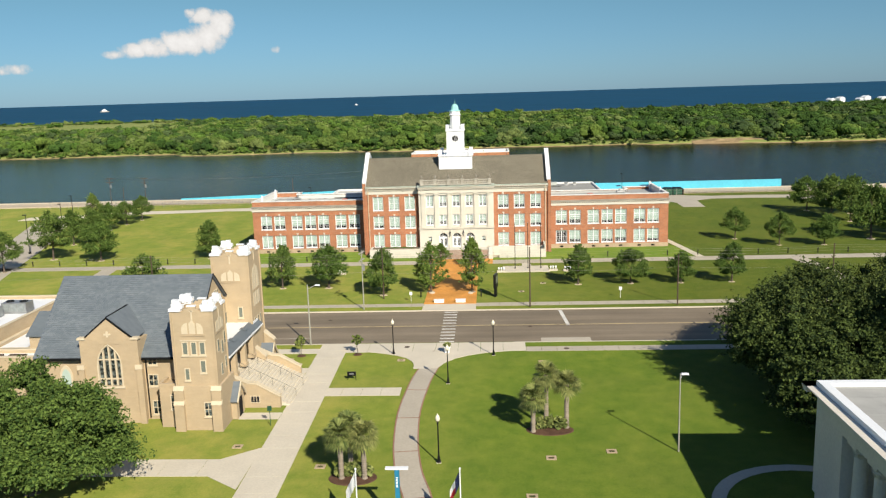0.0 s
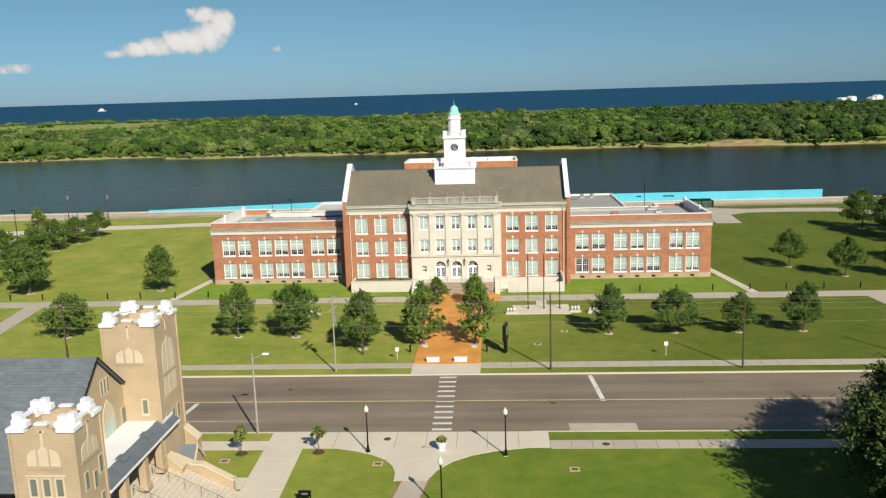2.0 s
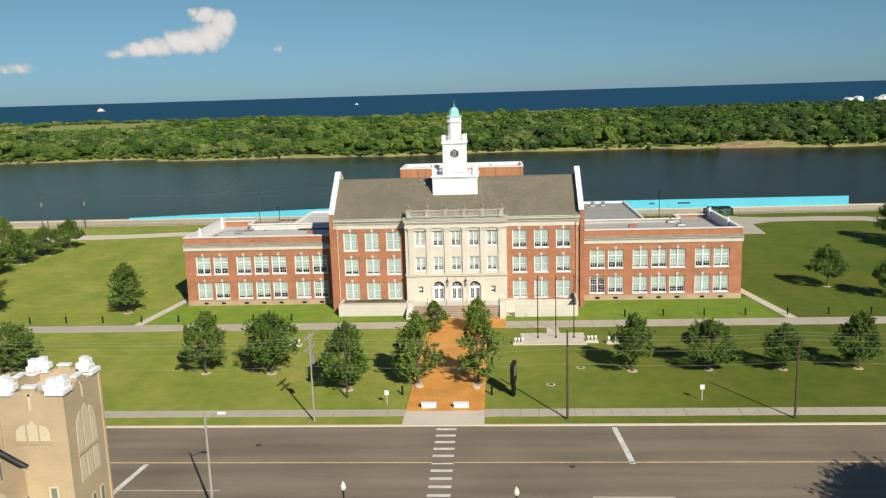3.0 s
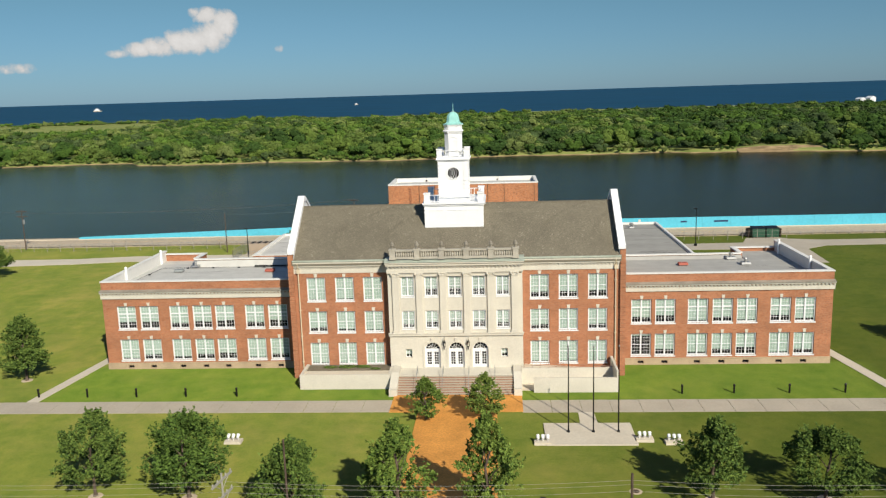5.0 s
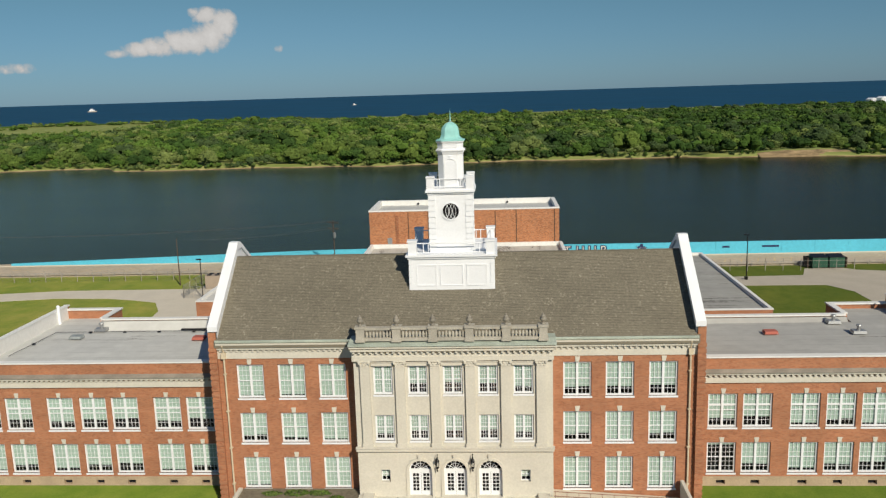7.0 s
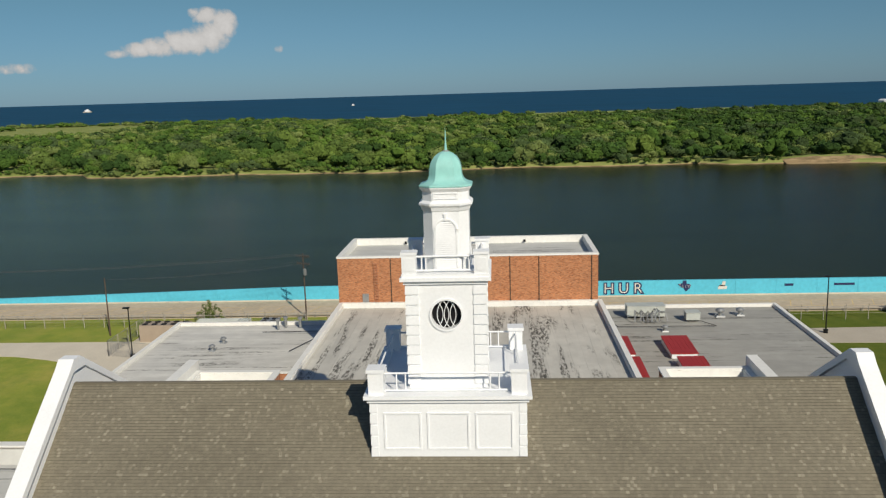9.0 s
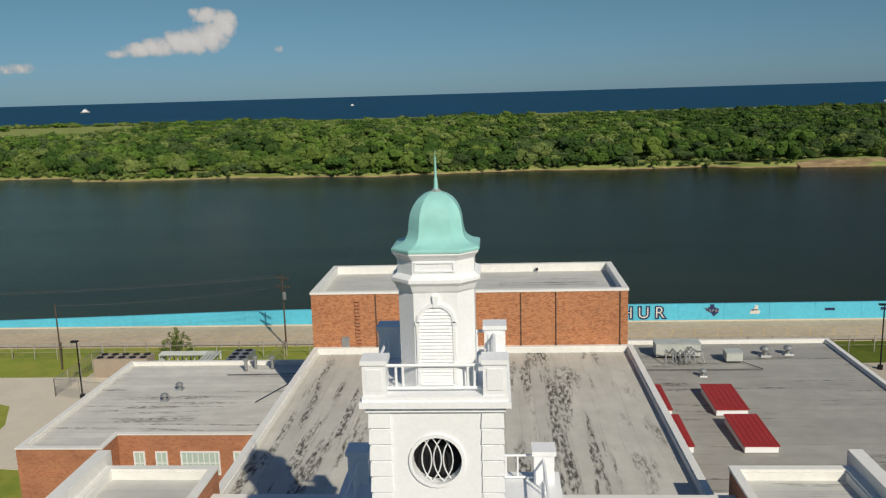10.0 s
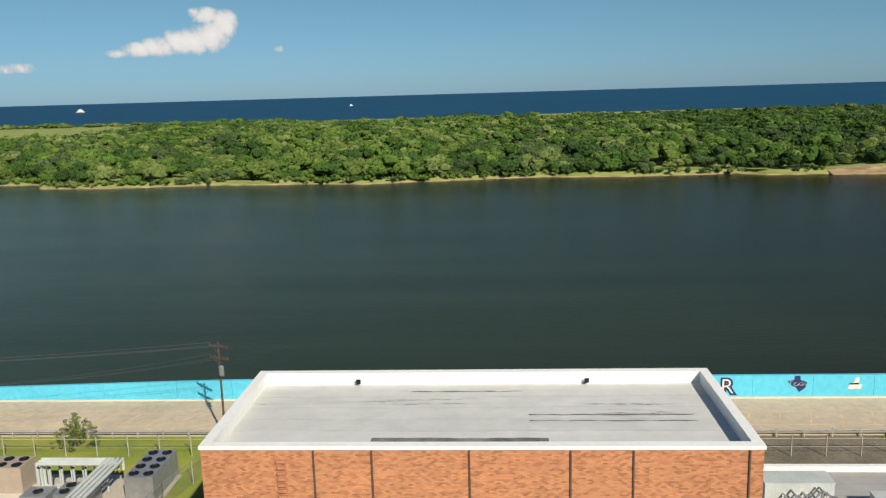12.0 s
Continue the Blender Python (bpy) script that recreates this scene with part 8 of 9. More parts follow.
for yy in (-83.7, -70.6):
    hood = thing("basement_entry", "small slate-roofed brick basement entry", "entry porch", (0, 0, 0), "basement entries")
    bm = bmesh.new()
    prism(bm, [(yy - 1.2, 0), (yy + 1.2, 0), (yy + 1.2, 2.2), (yy, 3.35), (yy - 1.2, 2.2)], -19.9, -18.75, "x")
    part("entry_wall", bm, CB, hood)
    bm = bmesh.new()
    prism(bm, [(yy - 1.5, 1.95), (yy, 3.6), (yy + 1.5, 1.95), (yy + 1.42, 1.85), (yy, 3.42), (yy - 1.42, 1.85)], -20.2, -18.6, "x")
    part("entry_roof", bm, M["slates"], hood)
    bm = bmesh.new()
    prism(bm, [(yy - 1.54, 1.93), (yy, 3.63), (yy + 1.54, 1.93), (yy + 1.36, 1.83), (yy, 3.36), (yy - 1.36, 1.83)], -18.6, -18.5, "x")
    part("verge", bm, CS, hood)
    bm = bmesh.new()
    box(bm, -18.76, -18.7, yy - 0.5, yy + 0.5, 0.05, 2.0)
    part("door", bm, M["dark"], hood)
# west end: low gabled extension and flat-roofed hall
bm = bmesh.new()
prism(bm, [(-76.2, 0), (-70.2, 0), (-70.2, 6.5), (-73.2, 8.3), (-76.2, 6.5)], -44.6, -38.92, "x")
ext = part("west_bay", bm, CB, church)
bm = bmesh.new()
for s in (-1, 1):
    prism(bm, [(-73.2, 8.5), (-73.2 + s * 3.3, 6.52), (-73.2 + s * 3.3, 6.38), (-73.2, 8.3)], -44.8, -38.92, "x")
part("bay_roof", bm, M["slates"], ext, "blue-grey slate roof")
hall = thing("parish_hall", "flat-roofed tan brick hall with white roofs beside the church", "building")


def hall_block(x0, x1, y0, y1, z, roof):
    bm = bmesh.new()
    flat_ring(bm, x0, x1, y0, y1, 0.35, 0.0, z)
    part("hall_wall", bm, CB, hall)
    bm = bmesh.new()
    box(bm, x0 + 0.35, x1 - 0.35, y0 + 0.35, y1 - 0.35, z - 0.6, z - 0.35)
    part("hall_roof", bm, M["white"], hall, roof)
    bm = bmesh.new()
    flat_ring(bm, x0 - 0.06, x1 + 0.06, y0 - 0.06, y1 + 0.06, 0.42, z, z + 0.1)
    part("coping", bm, CS, hall)


hall_block(-76.0, -49.7, -82.0, -57.6, 6.5, "flat white roof membrane")
hall_block(-49.65, -38.95, -79.2, -76.25, 4.9, "lower flat white roof membrane")
hall_block(-49.65, -44.85, -76.2, -60.0, 4.9, "lower flat white roof membrane")
bm = bmesh.new()
prism(bm, [(-43.5, 4.6), (-39.35, 4.6), (-39.35, 5.3)], -78.8, -77.7, "y")
part("roof_cricket", bm, M["grey_metal"], hall, "silver metal roof cricket")
for x, y in ((-47.8, -77.9), (-45.2, -77.9)):
    bm = bmesh.new()
    box(bm, x - 0.9, x + 0.9, y - 0.35, y + 0.35, 4.55, 4.8)
    part("roof_debris", bm, M["wood_pole"], hall, "dark flashing along the roof edge")
for x, y, w in ((-52.6, -64.6, 3.2), (-54.6, -67.4, 2.6)):
    ac = thing("roof_unit", "grey rooftop air conditioning unit", "air conditioner", (x, y, 6.15), "hall roof units")
    bm = bmesh.new()
    box(bm, -w / 2, w / 2, -0.9, 0.9, 0.1, 1.35, 0.02)
    box(bm, -w / 2 + 0.1, w / 2 - 0.1, -0.8, 0.8, 0, 0.1)
    part("casing", bm, M["grey_metal"], ac)
    for k in (-0.28, 0.28):
        bm = bmesh.new()
        lathe(bm, [(0.5, 1.35), (0.5, 1.47), (0.42, 1.47), (0.42, 1.39)], 14, (w * k, 0))
        part("fan", bm, M["black_metal"], ac)
    for k in range(3):
        bm = bmesh.new()
        box(bm, -w / 2 + 0.15 + k * (w - 0.3) / 3, -w / 2 + 0.05 + (k + 1) * (w - 0.3) / 3, -0.93, -0.9, 0.3, 1.2)
        part("grille", bm, M["lead"], ac)

# ---- the library ----
lib = thing("library_building", "pale stone library with deep cornice and carved columns", "building")
ls = plain("grey_limestone", (0.65, 0.605, 0.53), 0.8, 0, 0.08, 0.8, 0.3)
bm = bmesh.new()
box(bm, 31.2, 62, -150, -102.2, 0, 1.2)
box(bm, 31.0, 62, -106.8, -102.2, 1.2, 7.6)
box(bm, 33.5, 62, -150, -106.8, 1.2, 7.6)
box(bm, 31.0, 62, -150, -145, 1.2, 7.6)
part("lib_wall", bm, ls, lib)
bm = bmesh.new()
box(bm, 31.0, 62, -150, -102.2, 7.6, 8.9)
box(bm, 30.75, 62.2, -150.2, -101.95, 8.9, 9.1)
prism(bm, [(30.1, 9.45), (30.6, 9.1), (31.2, 9.1), (31.2, 9.55), (30.1, 9.55)], -150.6, -101.3, "y")
prism(bm, [(-101.3, 9.45), (-101.8, 9.1), (-102.4, 9.1), (-102.4, 9.55), (-101.3, 9.55)], 30.1, 62, "x")
part("lib_cornice", bm, ls, lib)
bm = bmesh.new()
flat_ring(bm, 30.85, 61.9, -149.9, -102.25, 0.7, 9.56, 9.95)
part("lib_parapet", bm, M["white"], lib)
bm = bmesh.new()
box(bm, 31.57, 61.15, -149.15, -103.0, 9.4, 9.68)
part("lib_roof", bm, M["roof_dull"], lib)
y = -108.2
while y > -144:
    bm = bmesh.new()
    lathe(bm, [(0.62, 1.2), (0.62, 1.35), (0.5, 1.5), (0.52, 3), (0.45, 6.5), (0.46, 6.62), (0.42, 6.65), (0.55, 6.95), (0.5, 7.0), (0.62, 7.3), (0.58, 7.34)], 16, (31.75, y))
    box(bm, 31.05, 32.45, y - 0.7, y + 0.7, 7.36, 7.6)
    for a in range(8):
        c, s = math.cos(a * 0.785), math.sin(a * 0.785)
        tube(bm, (31.75 + 0.46 * c, y + 0.46 * s, 6.7), (31.75 + 0.64 * c, y + 0.64 * s, 7.05), 0.08, 0.05, 5)
    part("column", bm, ls, lib, "carved stone column")
    y -= 3.0


# ---- street furniture ----
def lamp_post(x, y):
    lp = thing("street_lamp", "black post lamp with cream acorn globe", "street lamp", (x, y, 0), "post lamps")
    bm = bmesh.new()
    lathe(bm, [(0.2, 0), (0.2, 0.15), (0.14, 0.2), (0.12, 0.5), (0.07, 0.7), (0.055, 3.5), (0.09, 3.55), (0.05, 3.65), (0.12, 3.75), (0.13, 3.8)], 10)
    part("post", bm, M["black_metal"], lp)
    bm = bmesh.new()
    lathe(bm, [(0.13, 3.8), (0.2, 3.95), (0.21, 4.1), (0.14, 4.3), (0.06, 4.38), (0.03, 4.5)], 12)
    part("globe", bm, M["cream_glass"], lp, "cream glass globe", smooth=True)
    bm = bmesh.new()
    box(bm, -0.2, 0.2, -0.2, 0.2, -0.05, 0.05)
    part("footing", bm, M["concrete"], lp)


for x, y in ((-5.4, -64.4), (6.95, -65.2), (1.9, -75.0), (2.1, -94.8), (2.6, -112)):
    lamp_post(x, y)


def utility_pole(x, y, h, arm=False, light=0, label="tall slim wooden utility pole", mat="wood_pole", r=0.12, turn=0):
    p = thing("utility_pole", label, "utility pole", (x, y, 0), "utility poles", turn=turn)
    bm = bmesh.new()
    tube(bm, (0, 0, -0.1), (0, 0, h), r, r * 0.65, 8)
    part("pole", bm, M[mat], p)
    if arm:
        for z in (h - 0.5, h - 1.6):
            bm = bmesh.new()
            box(bm, -1.2, 1.2, -0.06, 0.06, z, z + 0.12)
            for k in (-1.1, -0.5, 0.5, 1.1):
                lathe(bm, [(0.05, z + 0.12), (0.06, z + 0.2), (0.03, z + 0.3)], 6, (k, 0))
            tube(bm, (-0.8, 0, z), (0, 0, z - 0.6), 0.025, n=5)
            tube(bm, (0.8, 0, z), (0, 0, z - 0.6), 0.025, n=5)
            part("crossarm", bm, M[mat], p)
        bm = bmesh.new()
        lathe(bm, [(0.2, h - 3.2), (0.24, h - 3.1), (0.24, h - 2.3), (0.1, h - 2.2)], 10, (0.3, -0.1))
        part("transformer", bm, M["grey_metal"], p)
    if light:
        bm = bmesh.new()
        tube(bm, (0, 0, h - 0.6), (light, 0.3, h - 0.1), 0.035, n=6)
        part("arm", bm, M["grey_metal"], p)
        bm = bmesh.new()
        box(bm, light - 0.1, light + 0.55, 0.18, 0.42, h - 0.2, h - 0.05, 0.04)
        part("lamp_head", bm, M["white"], p)
    return p


utility_pole(-12.4, -42.7, 9.1, True, label="bleached wooden power pole with crossarms and transformer", mat="pole_pale", r=0.1, turn=80)
utility_pole(12.45, -42.5, 9.0)
utility_pole(34.0, -42.5, 7.6)
utility_pole(-10.2, -36.4, 8.5, mat="wood_pole", r=0.1)
utility_pole(-16.7, -60.15, 8.0, light=1.0, label="pale street light pole with a single arm", mat="pole_pale")
utility_pole(-44.5, -42.5, 8.8)
utility_pole(56.0, -42.5, 8.8)
utility_pole(-25.6, 84.4, 9.8, True, label="wooden power pole with crossarms and transformer", turn=-28)
utility_pole(-51.5, 77.2, 8.2)
utility_pole(-108.0, 80.0, 9.5, True, label="wooden power pole with crossarms and transformer")
utility_pole(-93.0, 56.0, 9.0)
utility_pole(-99.0, 84.0, 9.0, True, label="wooden power pole with crossarms and transformer")
utility_pole(23.1, -92.8, 7.2, light=0.25, label="slim pale floodlight pole on the lawn", mat="pole_pale", r=0.08)


def yard_light(x, y, h=7.0):
    p = thing("yard_light", "black square-headed parking light on a slim post", "street lamp", (x, y, 0), "yard lights")
    bm = bmesh.new()
    lathe(bm, [(0.3, 0), (0.3, 0.5), (0.09, 0.5), (0.07, h)], 8)
    part("post", bm, M["black_metal"], p)
    bm = bmesh.new()
    box(bm, -0.6, 0.15, -0.2, 0.2, h - 0.1, h + 0.08)
    part("head", bm, M["black_metal"], p)


for x, y, h in ((-44.0, 67.4, 6.5), (44.0, 75.0, 7.5), (-93, 8, 8.5), (-97, 30, 8), (-103, 47, 8), (95, 30, 8), (108, 12, 8)):
    yard_light(x, y, h)

wires = thing("overhead_wires", "thin dark overhead wires strung between poles", "wires")
def wire(p, q, sag=0.5, r=0.010):
    bm = bmesh.new()
    p, q = Vector(p), Vector(q)
    side = (q - p).cross(Vector((0, 0, 1))).normalized() * r
    last = None
    for k in range(13):
        t = k / 12
        c = p.lerp(q, t) - Vector((0, 0, sag * 4 * t * (1 - t)))
        ring = [bm.verts.new(c + d) for d in (side, Vector((0, 0, r)), -side, Vector((0, 0, -r)))]
        if last:
            for i in range(4):
                bm.faces.new((last[i], last[(i + 1) % 4], ring[(i + 1) % 4], ring[i]))
        last = ring
    part("wire", bm, M["wire"] if p.y > 0 else M["pole_pale"], wires)


pts_n = [(-110, -42.6), (-44.5, -42.5), (-12.4, -42.7), (12.45, -42.5), (34.0, -42.5), (56.0, -42.5), (110, -42.5)]
for dz, dy in ((-0.15, 0.0), (-0.45, 0.05), (-0.9, 0.1), (-1.5, -0.1), (-3.0, 0.0)):
    for (ax_, ay_), (bx_, by_) in zip(pts_n, pts_n[1:]):
        wire((ax_, ay_ + dy, 8.7 + dz), (bx_, by_ + dy, 8.7 + dz), 0.35, 0.008)
for k in (-1.1, 0.5, 1.1):
    wire((-25.6 + 0.88 * k, 84.4 - 0.47 * k, 9.6), (-108 + k, 80, 9.2), 1.2, 0.014)
    wire((-25.6 + 0.88 * k, 84.4 - 0.47 * k, 8.5), (-51.5, 77.2, 8.0), 0.6, 0.008)

# flagpoles and pad
for x in (11.0, 13.3, 15.6):
    fp = thing("flagpole", "bare dark flagpole with ball finial on a concrete pad", "flagpole", (x, -15.9, 0.12), "school flagpoles")
    bm = bmesh.new()
    lathe(bm, [(0.16, 0), (0.12, 0.15), (0.07, 0.2), (0.045, 8.2)], 8)
    part("pole", bm, M["black_metal"], fp)
    bm = bmesh.new()
    lathe(bm, [(0.02, 8.2), (0.08, 8.27), (0.08, 8.33), (0.02, 8.4)], 8)
    part("finial", bm, M["grey_metal"], fp)
# near flagpoles with flags, and the banner pylon
def flag(x, y, h, mats, label):
    fp = thing("flagpole", label, "flagpole", (x, y, 0), "near flagpoles")
    bm = bmesh.new()
    lathe(bm, [(0.1, 0), (0.06, 0.2), (0.045, h)], 8)
    part("pole", bm, M["white"], fp)
    bm = bmesh.new()
    lathe(bm, [(0.02, h), (0.08, h + 0.06), (0.08, h + 0.12), (0.02, h + 0.2)], 8)
    part("finial", bm, M["white"], fp)
    for (u0, u1, v0, v1), m in mats:
        bm = bmesh.new()
        rows = []
        for i in range(9):
            u = u0 + (u1 - u0) * i / 8
            col = []
            for k in range(3):
                v = v0 + (v1 - v0) * k / 2
                col.append(bm.verts.new((-0.06 - u * 0.42, 0.09 * math.sin(u * 6 + v), h - 0.15 - v - u * 0.85)))
            rows.append(col)
        for a, b in zip(rows, rows[1:]):
            for k in range(2):
                bm.faces.new((a[k], b[k], b[k + 1], a[k + 1]))
        bmesh.ops.solidify(bm, geom=bm.faces[:], thickness=0.01)
        part("flag", bm, M[m], fp)


flag(4.45, -106.0, 4.7, [((0, 0.7, 0, 1.1), "navy"), ((0.7, 1.7, 0, 0.55), "white"), ((0.7, 1.7, 0.55, 1.1), "red_cloth")], "white flagpole with a drooping navy, white and red flag")
flag(-3.2, -106.0, 4.7, [((0, 1.7, 0, 1.1), "white")], "white flagpole with a drooping white flag")
py_ = thing("banner_pylon", "slim blue banner pylon with a flat white cap", "sign", (-0.2, -105.6, 0))
bm = bmesh.new()
box(bm, -0.16, 0.16, -0.16, 0.16, 0, 4.6)
part("pylon", bm, M["blue_banner"], py_)
bm = bmesh.new()
box(bm, -0.85, 0.85, -0.2, 0.2, 4.62, 4.72)
part("cap", bm, M["white"], py_)
bm = bmesh.new()
for k in range(7):
    box(bm, -0.07, 0.07, -0.168, -0.16, 3.95 - 0.12 * k, 4.03 - 0.12 * k)
part("lettering", bm, M["white"], py_, "small unreadable white bars")

# monument sign
sg = thing("monument_sign", "tall black two-sided sign slab on the lawn", "sign", (7.4, -35.9, 0), turn=78)
bm = bmesh.new()
box(bm, -0.85, 0.85, -0.2, 0.2, 1.5, 3.6, 0.01)
part("panel", bm, M["black_metal"], sg)
bm = bmesh.new()
box(bm, -0.45, 0.45, -0.16, 0.16, 0, 1.5)
part("base", bm, M["black_metal"], sg)
bm = bmesh.new()
box(bm, -0.6, 0.6, -0.21, 0.21, 2.2, 3.3)
part("face", bm, M["glass_dark"], sg)

# bollard lights
bm = bmesh.new()
lathe(bm, [(0.1, 0), (0.1, 0.75), (0.13, 0.8), (0.13, 0.92), (0.08, 1.0)], 10)
bol_me = mesh_of(bm, "bollard_light", M["black_metal"])
for x in (-84.5, -79, -73.5, -68, -62.5, -57, -51.5, -45.7, -40.2, -34.7, -29.2, -23.6, 23.6, 28.9, 34.5, 40.1, 45.8, 51.3, 57, 62.5, 68, 73.5):
    ob = new("bollard_light", bol_me)
    ob.matrix_basis = pose(x, -5.9, 0)
    tagged(ob, "short black bollard light beside the walk", "bollard", "bollard lights")
# spotlights on pads
for x, y in ((-20.2, -17.8), (20.2, -18.2), (8.5, -18.2), (17.7, -17.6)):
    sp = thing("spotlight_pad", "concrete pad with small white spotlights", "spotlight", (x, y, 0), "spotlights")
    bm = bmesh.new()
    box(bm, -0.8, 0.8, -0.45, 0.45, -0.05, 0.25, 0.03)
    part("pad", bm, M["concrete"], sp)
    for k in (-0.45, 0.0, 0.45):
        bm = bmesh.new()
        tube(bm, (k, 0, 0.25), (k, 0, 0.5), 0.04, n=6)
        tube(bm, (k, -0.15, 0.5), (k, 0.2, 0.72), 0.12, 0.17, 8)
        part("spotlight", bm, M["white"], sp)
# white tubs on the plaza, pot on the apron, bench table
for x in (-1.3, 2.0):
    bm = bmesh.new()
    box(bm, x - 0.75, x + 0.75, -39.5, -39.0, 0.0, 0.5, 0.04)
    box(bm, x - 0.8, x + 0.8, -39.55, -38.95, 0.44, 0.52)
    solid("bench", bm, M["white"], "low white concrete bench at the paving's edge", "bench", "plaza benches")
for x, y in ((-2.6, -33.0), (3.6, -33.4)):
    bm = bmesh.new()
    lathe(bm, [(0.42, 0.0), (0.45, 0.16), (0.4, 0.2), (0.1, 0.21)], 12, (x - 0.2, y - 0.3))
    solid("tree_collar", bm, M["concrete"], "round pale concrete collar at a tree foot", "planter", "tree collars")
pot = thing("flower_pot", "white urn planter with mixed red and green plants", "planter", (1.2, -64.0, 0.012))
bm = bmesh.new()
lathe(bm, [(0.3, 0), (0.32, 0.1), (0.26, 0.16), (0.42, 0.6), (0.5, 0.75), (0.5, 0.82), (0.4, 0.8)], 14)
part("pot", bm, M["white"], pot)
part_of("plants", leaf_mesh("plants", [(0, 0, 1.05, 0.5, 0.5, 0.3)], 160, (0.08, 0.16), M["palm"], 97), pot)
tb_ = thing("park_sign", "small black framed notice stand on the grass", "sign", (-9.1, -73.5, 0))
bm = bmesh.new()
box(bm, -0.5, 0.5, -0.06, 0.06, 0.45, 0.95)
part("board", bm, M["black_metal"], tb_)
for s in (-0.45, 0.45):
    bm = bmesh.new()
    tube(bm, (s, 0, -0.02), (s, 0, 0.5), 0.04, n=6)
    part("leg", bm, M["black_metal"], tb_)
bm = bmesh.new()
box(bm, -0.25, 0.25, -0.068, -0.06, 0.62, 0.78)
part("lettering", bm, M["grey_metal"], tb_, "unreadable pale bars")
for x, y, h in ((-5.7, -38.4, 1.3), (26.4, -37.9, 1.5), (-15.0, -86.5, 1.8)):
    bm = bmesh.new()
    tube(bm, (x, y, -0.02), (x, y, h), 0.03, n=6)
    box(bm, x - 0.22, x + 0.22, y - 0.03, y + 0.0, h - 0.25, h + 0.25)
    solid("road_sign", bm, M["white"] if h < 1.7 else M["green_bin"], "small plain sign on a slim post", "sign", "small signs")
# drain boxes and covers in the grass
for x, y in ((11.9, -94.0), (17.3, -92.7), (12.7, -67.9), (-16.8, -91.4), (-4.2, -66.8), (9.9, -101.0), (-8.2, -95.6), (-18.0, -66.2)):
    bx = thing("drain_box", "square concrete yard drain with dark grate", "drain", (x, y, 0), "yard drains")
    bm = bmesh.new()
    wall(bm, -0.45, 0.45, -0.05, 0.05, -0.4, 0.18)
    wall(bm, -0.45, 0.45, -0.05, 0.05, 0.22, 0.18)
    box(bm, -0.45, -0.25, -0.22, 0.22, -0.05, 0.05)
    box(bm, 0.25, 0.45, -0.22, 0.22, -0.05, 0.05)
    part("collar", bm, M["plinth"], bx)
    bm = bmesh.new()
    for k in range(6):
        box(bm, -0.24 + k * 0.085, -0.2 + k * 0.085, -0.21, 0.21, 0.0, 0.03)
    part("grate", bm, M["wood_pole"], bx)
for x, y in ((15.3, -27.3), (11.5, -32.8)):
    bm = bmesh.new()
    lathe(bm, [(0.55, -0.02), (0.5, 0.015), (0.3, 0.02)], 18)
    ring_ = thing("cleanout_ring", "round bare-earth ring with a dark iron cover in the lawn", "manhole", (x, y, 0), "lawn covers")
    part("earth_ring", bm, M["levee"], ring_)
    bm = bmesh.new()
    lathe(bm, [(0.3, 0.0), (0.3, 0.04), (0.24, 0.05)], 14)
    part("cover", bm, M["wood_pole"], ring_)
for x, y in ((5.1, -35.8), (5.1, -26.2), (-4.4, -35.6)):
    ob = new("bollard_light", bol_me)
    ob.matrix_basis = pose(x, y, 0)
    tagged(ob, "short black bollard light beside the orange paving", "bollard", "bollard lights")
for x, y, r in ((-4.0, -61.6, 0.35), (16.0, -62.9, 0.35), (-16.5, -48.0, 0.28), (12.0, -52.5, 0.28)):
    bm = bmesh.new()
    z = 0.03 if y < -60 else -0.112
    lathe(bm, [(r, z - 0.02), (r, z + 0.006), (r * 0.9, z + 0.01)], 16, (x, y))
    solid("manhole_cover", bm, M["wood_pole"], "round dark iron manhole cover", "manhole", "manholes")
# shaded garden walk by the library
arc = [(24.0 + 7.5 - 7.5 * math.cos(radians(a)), -103.5 + 7.5 * math.sin(radians(a))) for a in range(-30, 121, 10)]
bm = bmesh.new()
o1, o2 = offset(arc, -0.55), offset(arc, 0.55)
strip(bm, o1, o2, 0.03)
solid("pavement", bm, M["concrete_grey"], "curving grey garden walk by the library", "pavement", kind="structure")

# ---- behind the school ----
fence = thing("chain_fence", "low chain-link fence with pale posts behind the school", "fence")
bm = bmesh.new()
tube(bm, (0, 0, -0.05), (0, 0, 1.85), 0.055, n=6)
tube(bm, (0, 0, 1.85), (-0.08, -0.25, 2.2), 0.035, n=6)
post_me = mesh_of(bm, "post", M["rail_wood"])
for i in range(66):
    part_of("post", post_me, fence, pose(-128 + i * 2.95, 81.2, 0))
bm = bmesh.new()
tube(bm, (-128, 81.2, 1.65), (63, 81.2, 1.65), 0.03, n=6)
tube(bm, (-128, 81.2, 0.9), (63, 81.2, 0.9), 0.015, n=6)
part("rail", bm, M["rail_wood"], fence)
bm = bmesh.new()
for i in range(660):
    x = -128 + i * 0.15
    if x < -29:
        tube(bm, (x, 81.2, 0.05), (x, 81.2, 1.6), 0.004, n=3)
part("netting", bm, M["grey_metal"], fence)
rf = thing("rail_fence", "weathered wooden rail fence along the levee road", "fence")
bm = bmesh.new()
box(bm, -0.06, 0.06, -0.06, 0.06, -0.05, 0.85, 0.01)
rp_me = mesh_of(bm, "post", M["rail_wood"])
for i in range(92):
    x = -112 + i * 2.5
    part_of("post", rp_me, rf, pose(x, 85.3, 0))
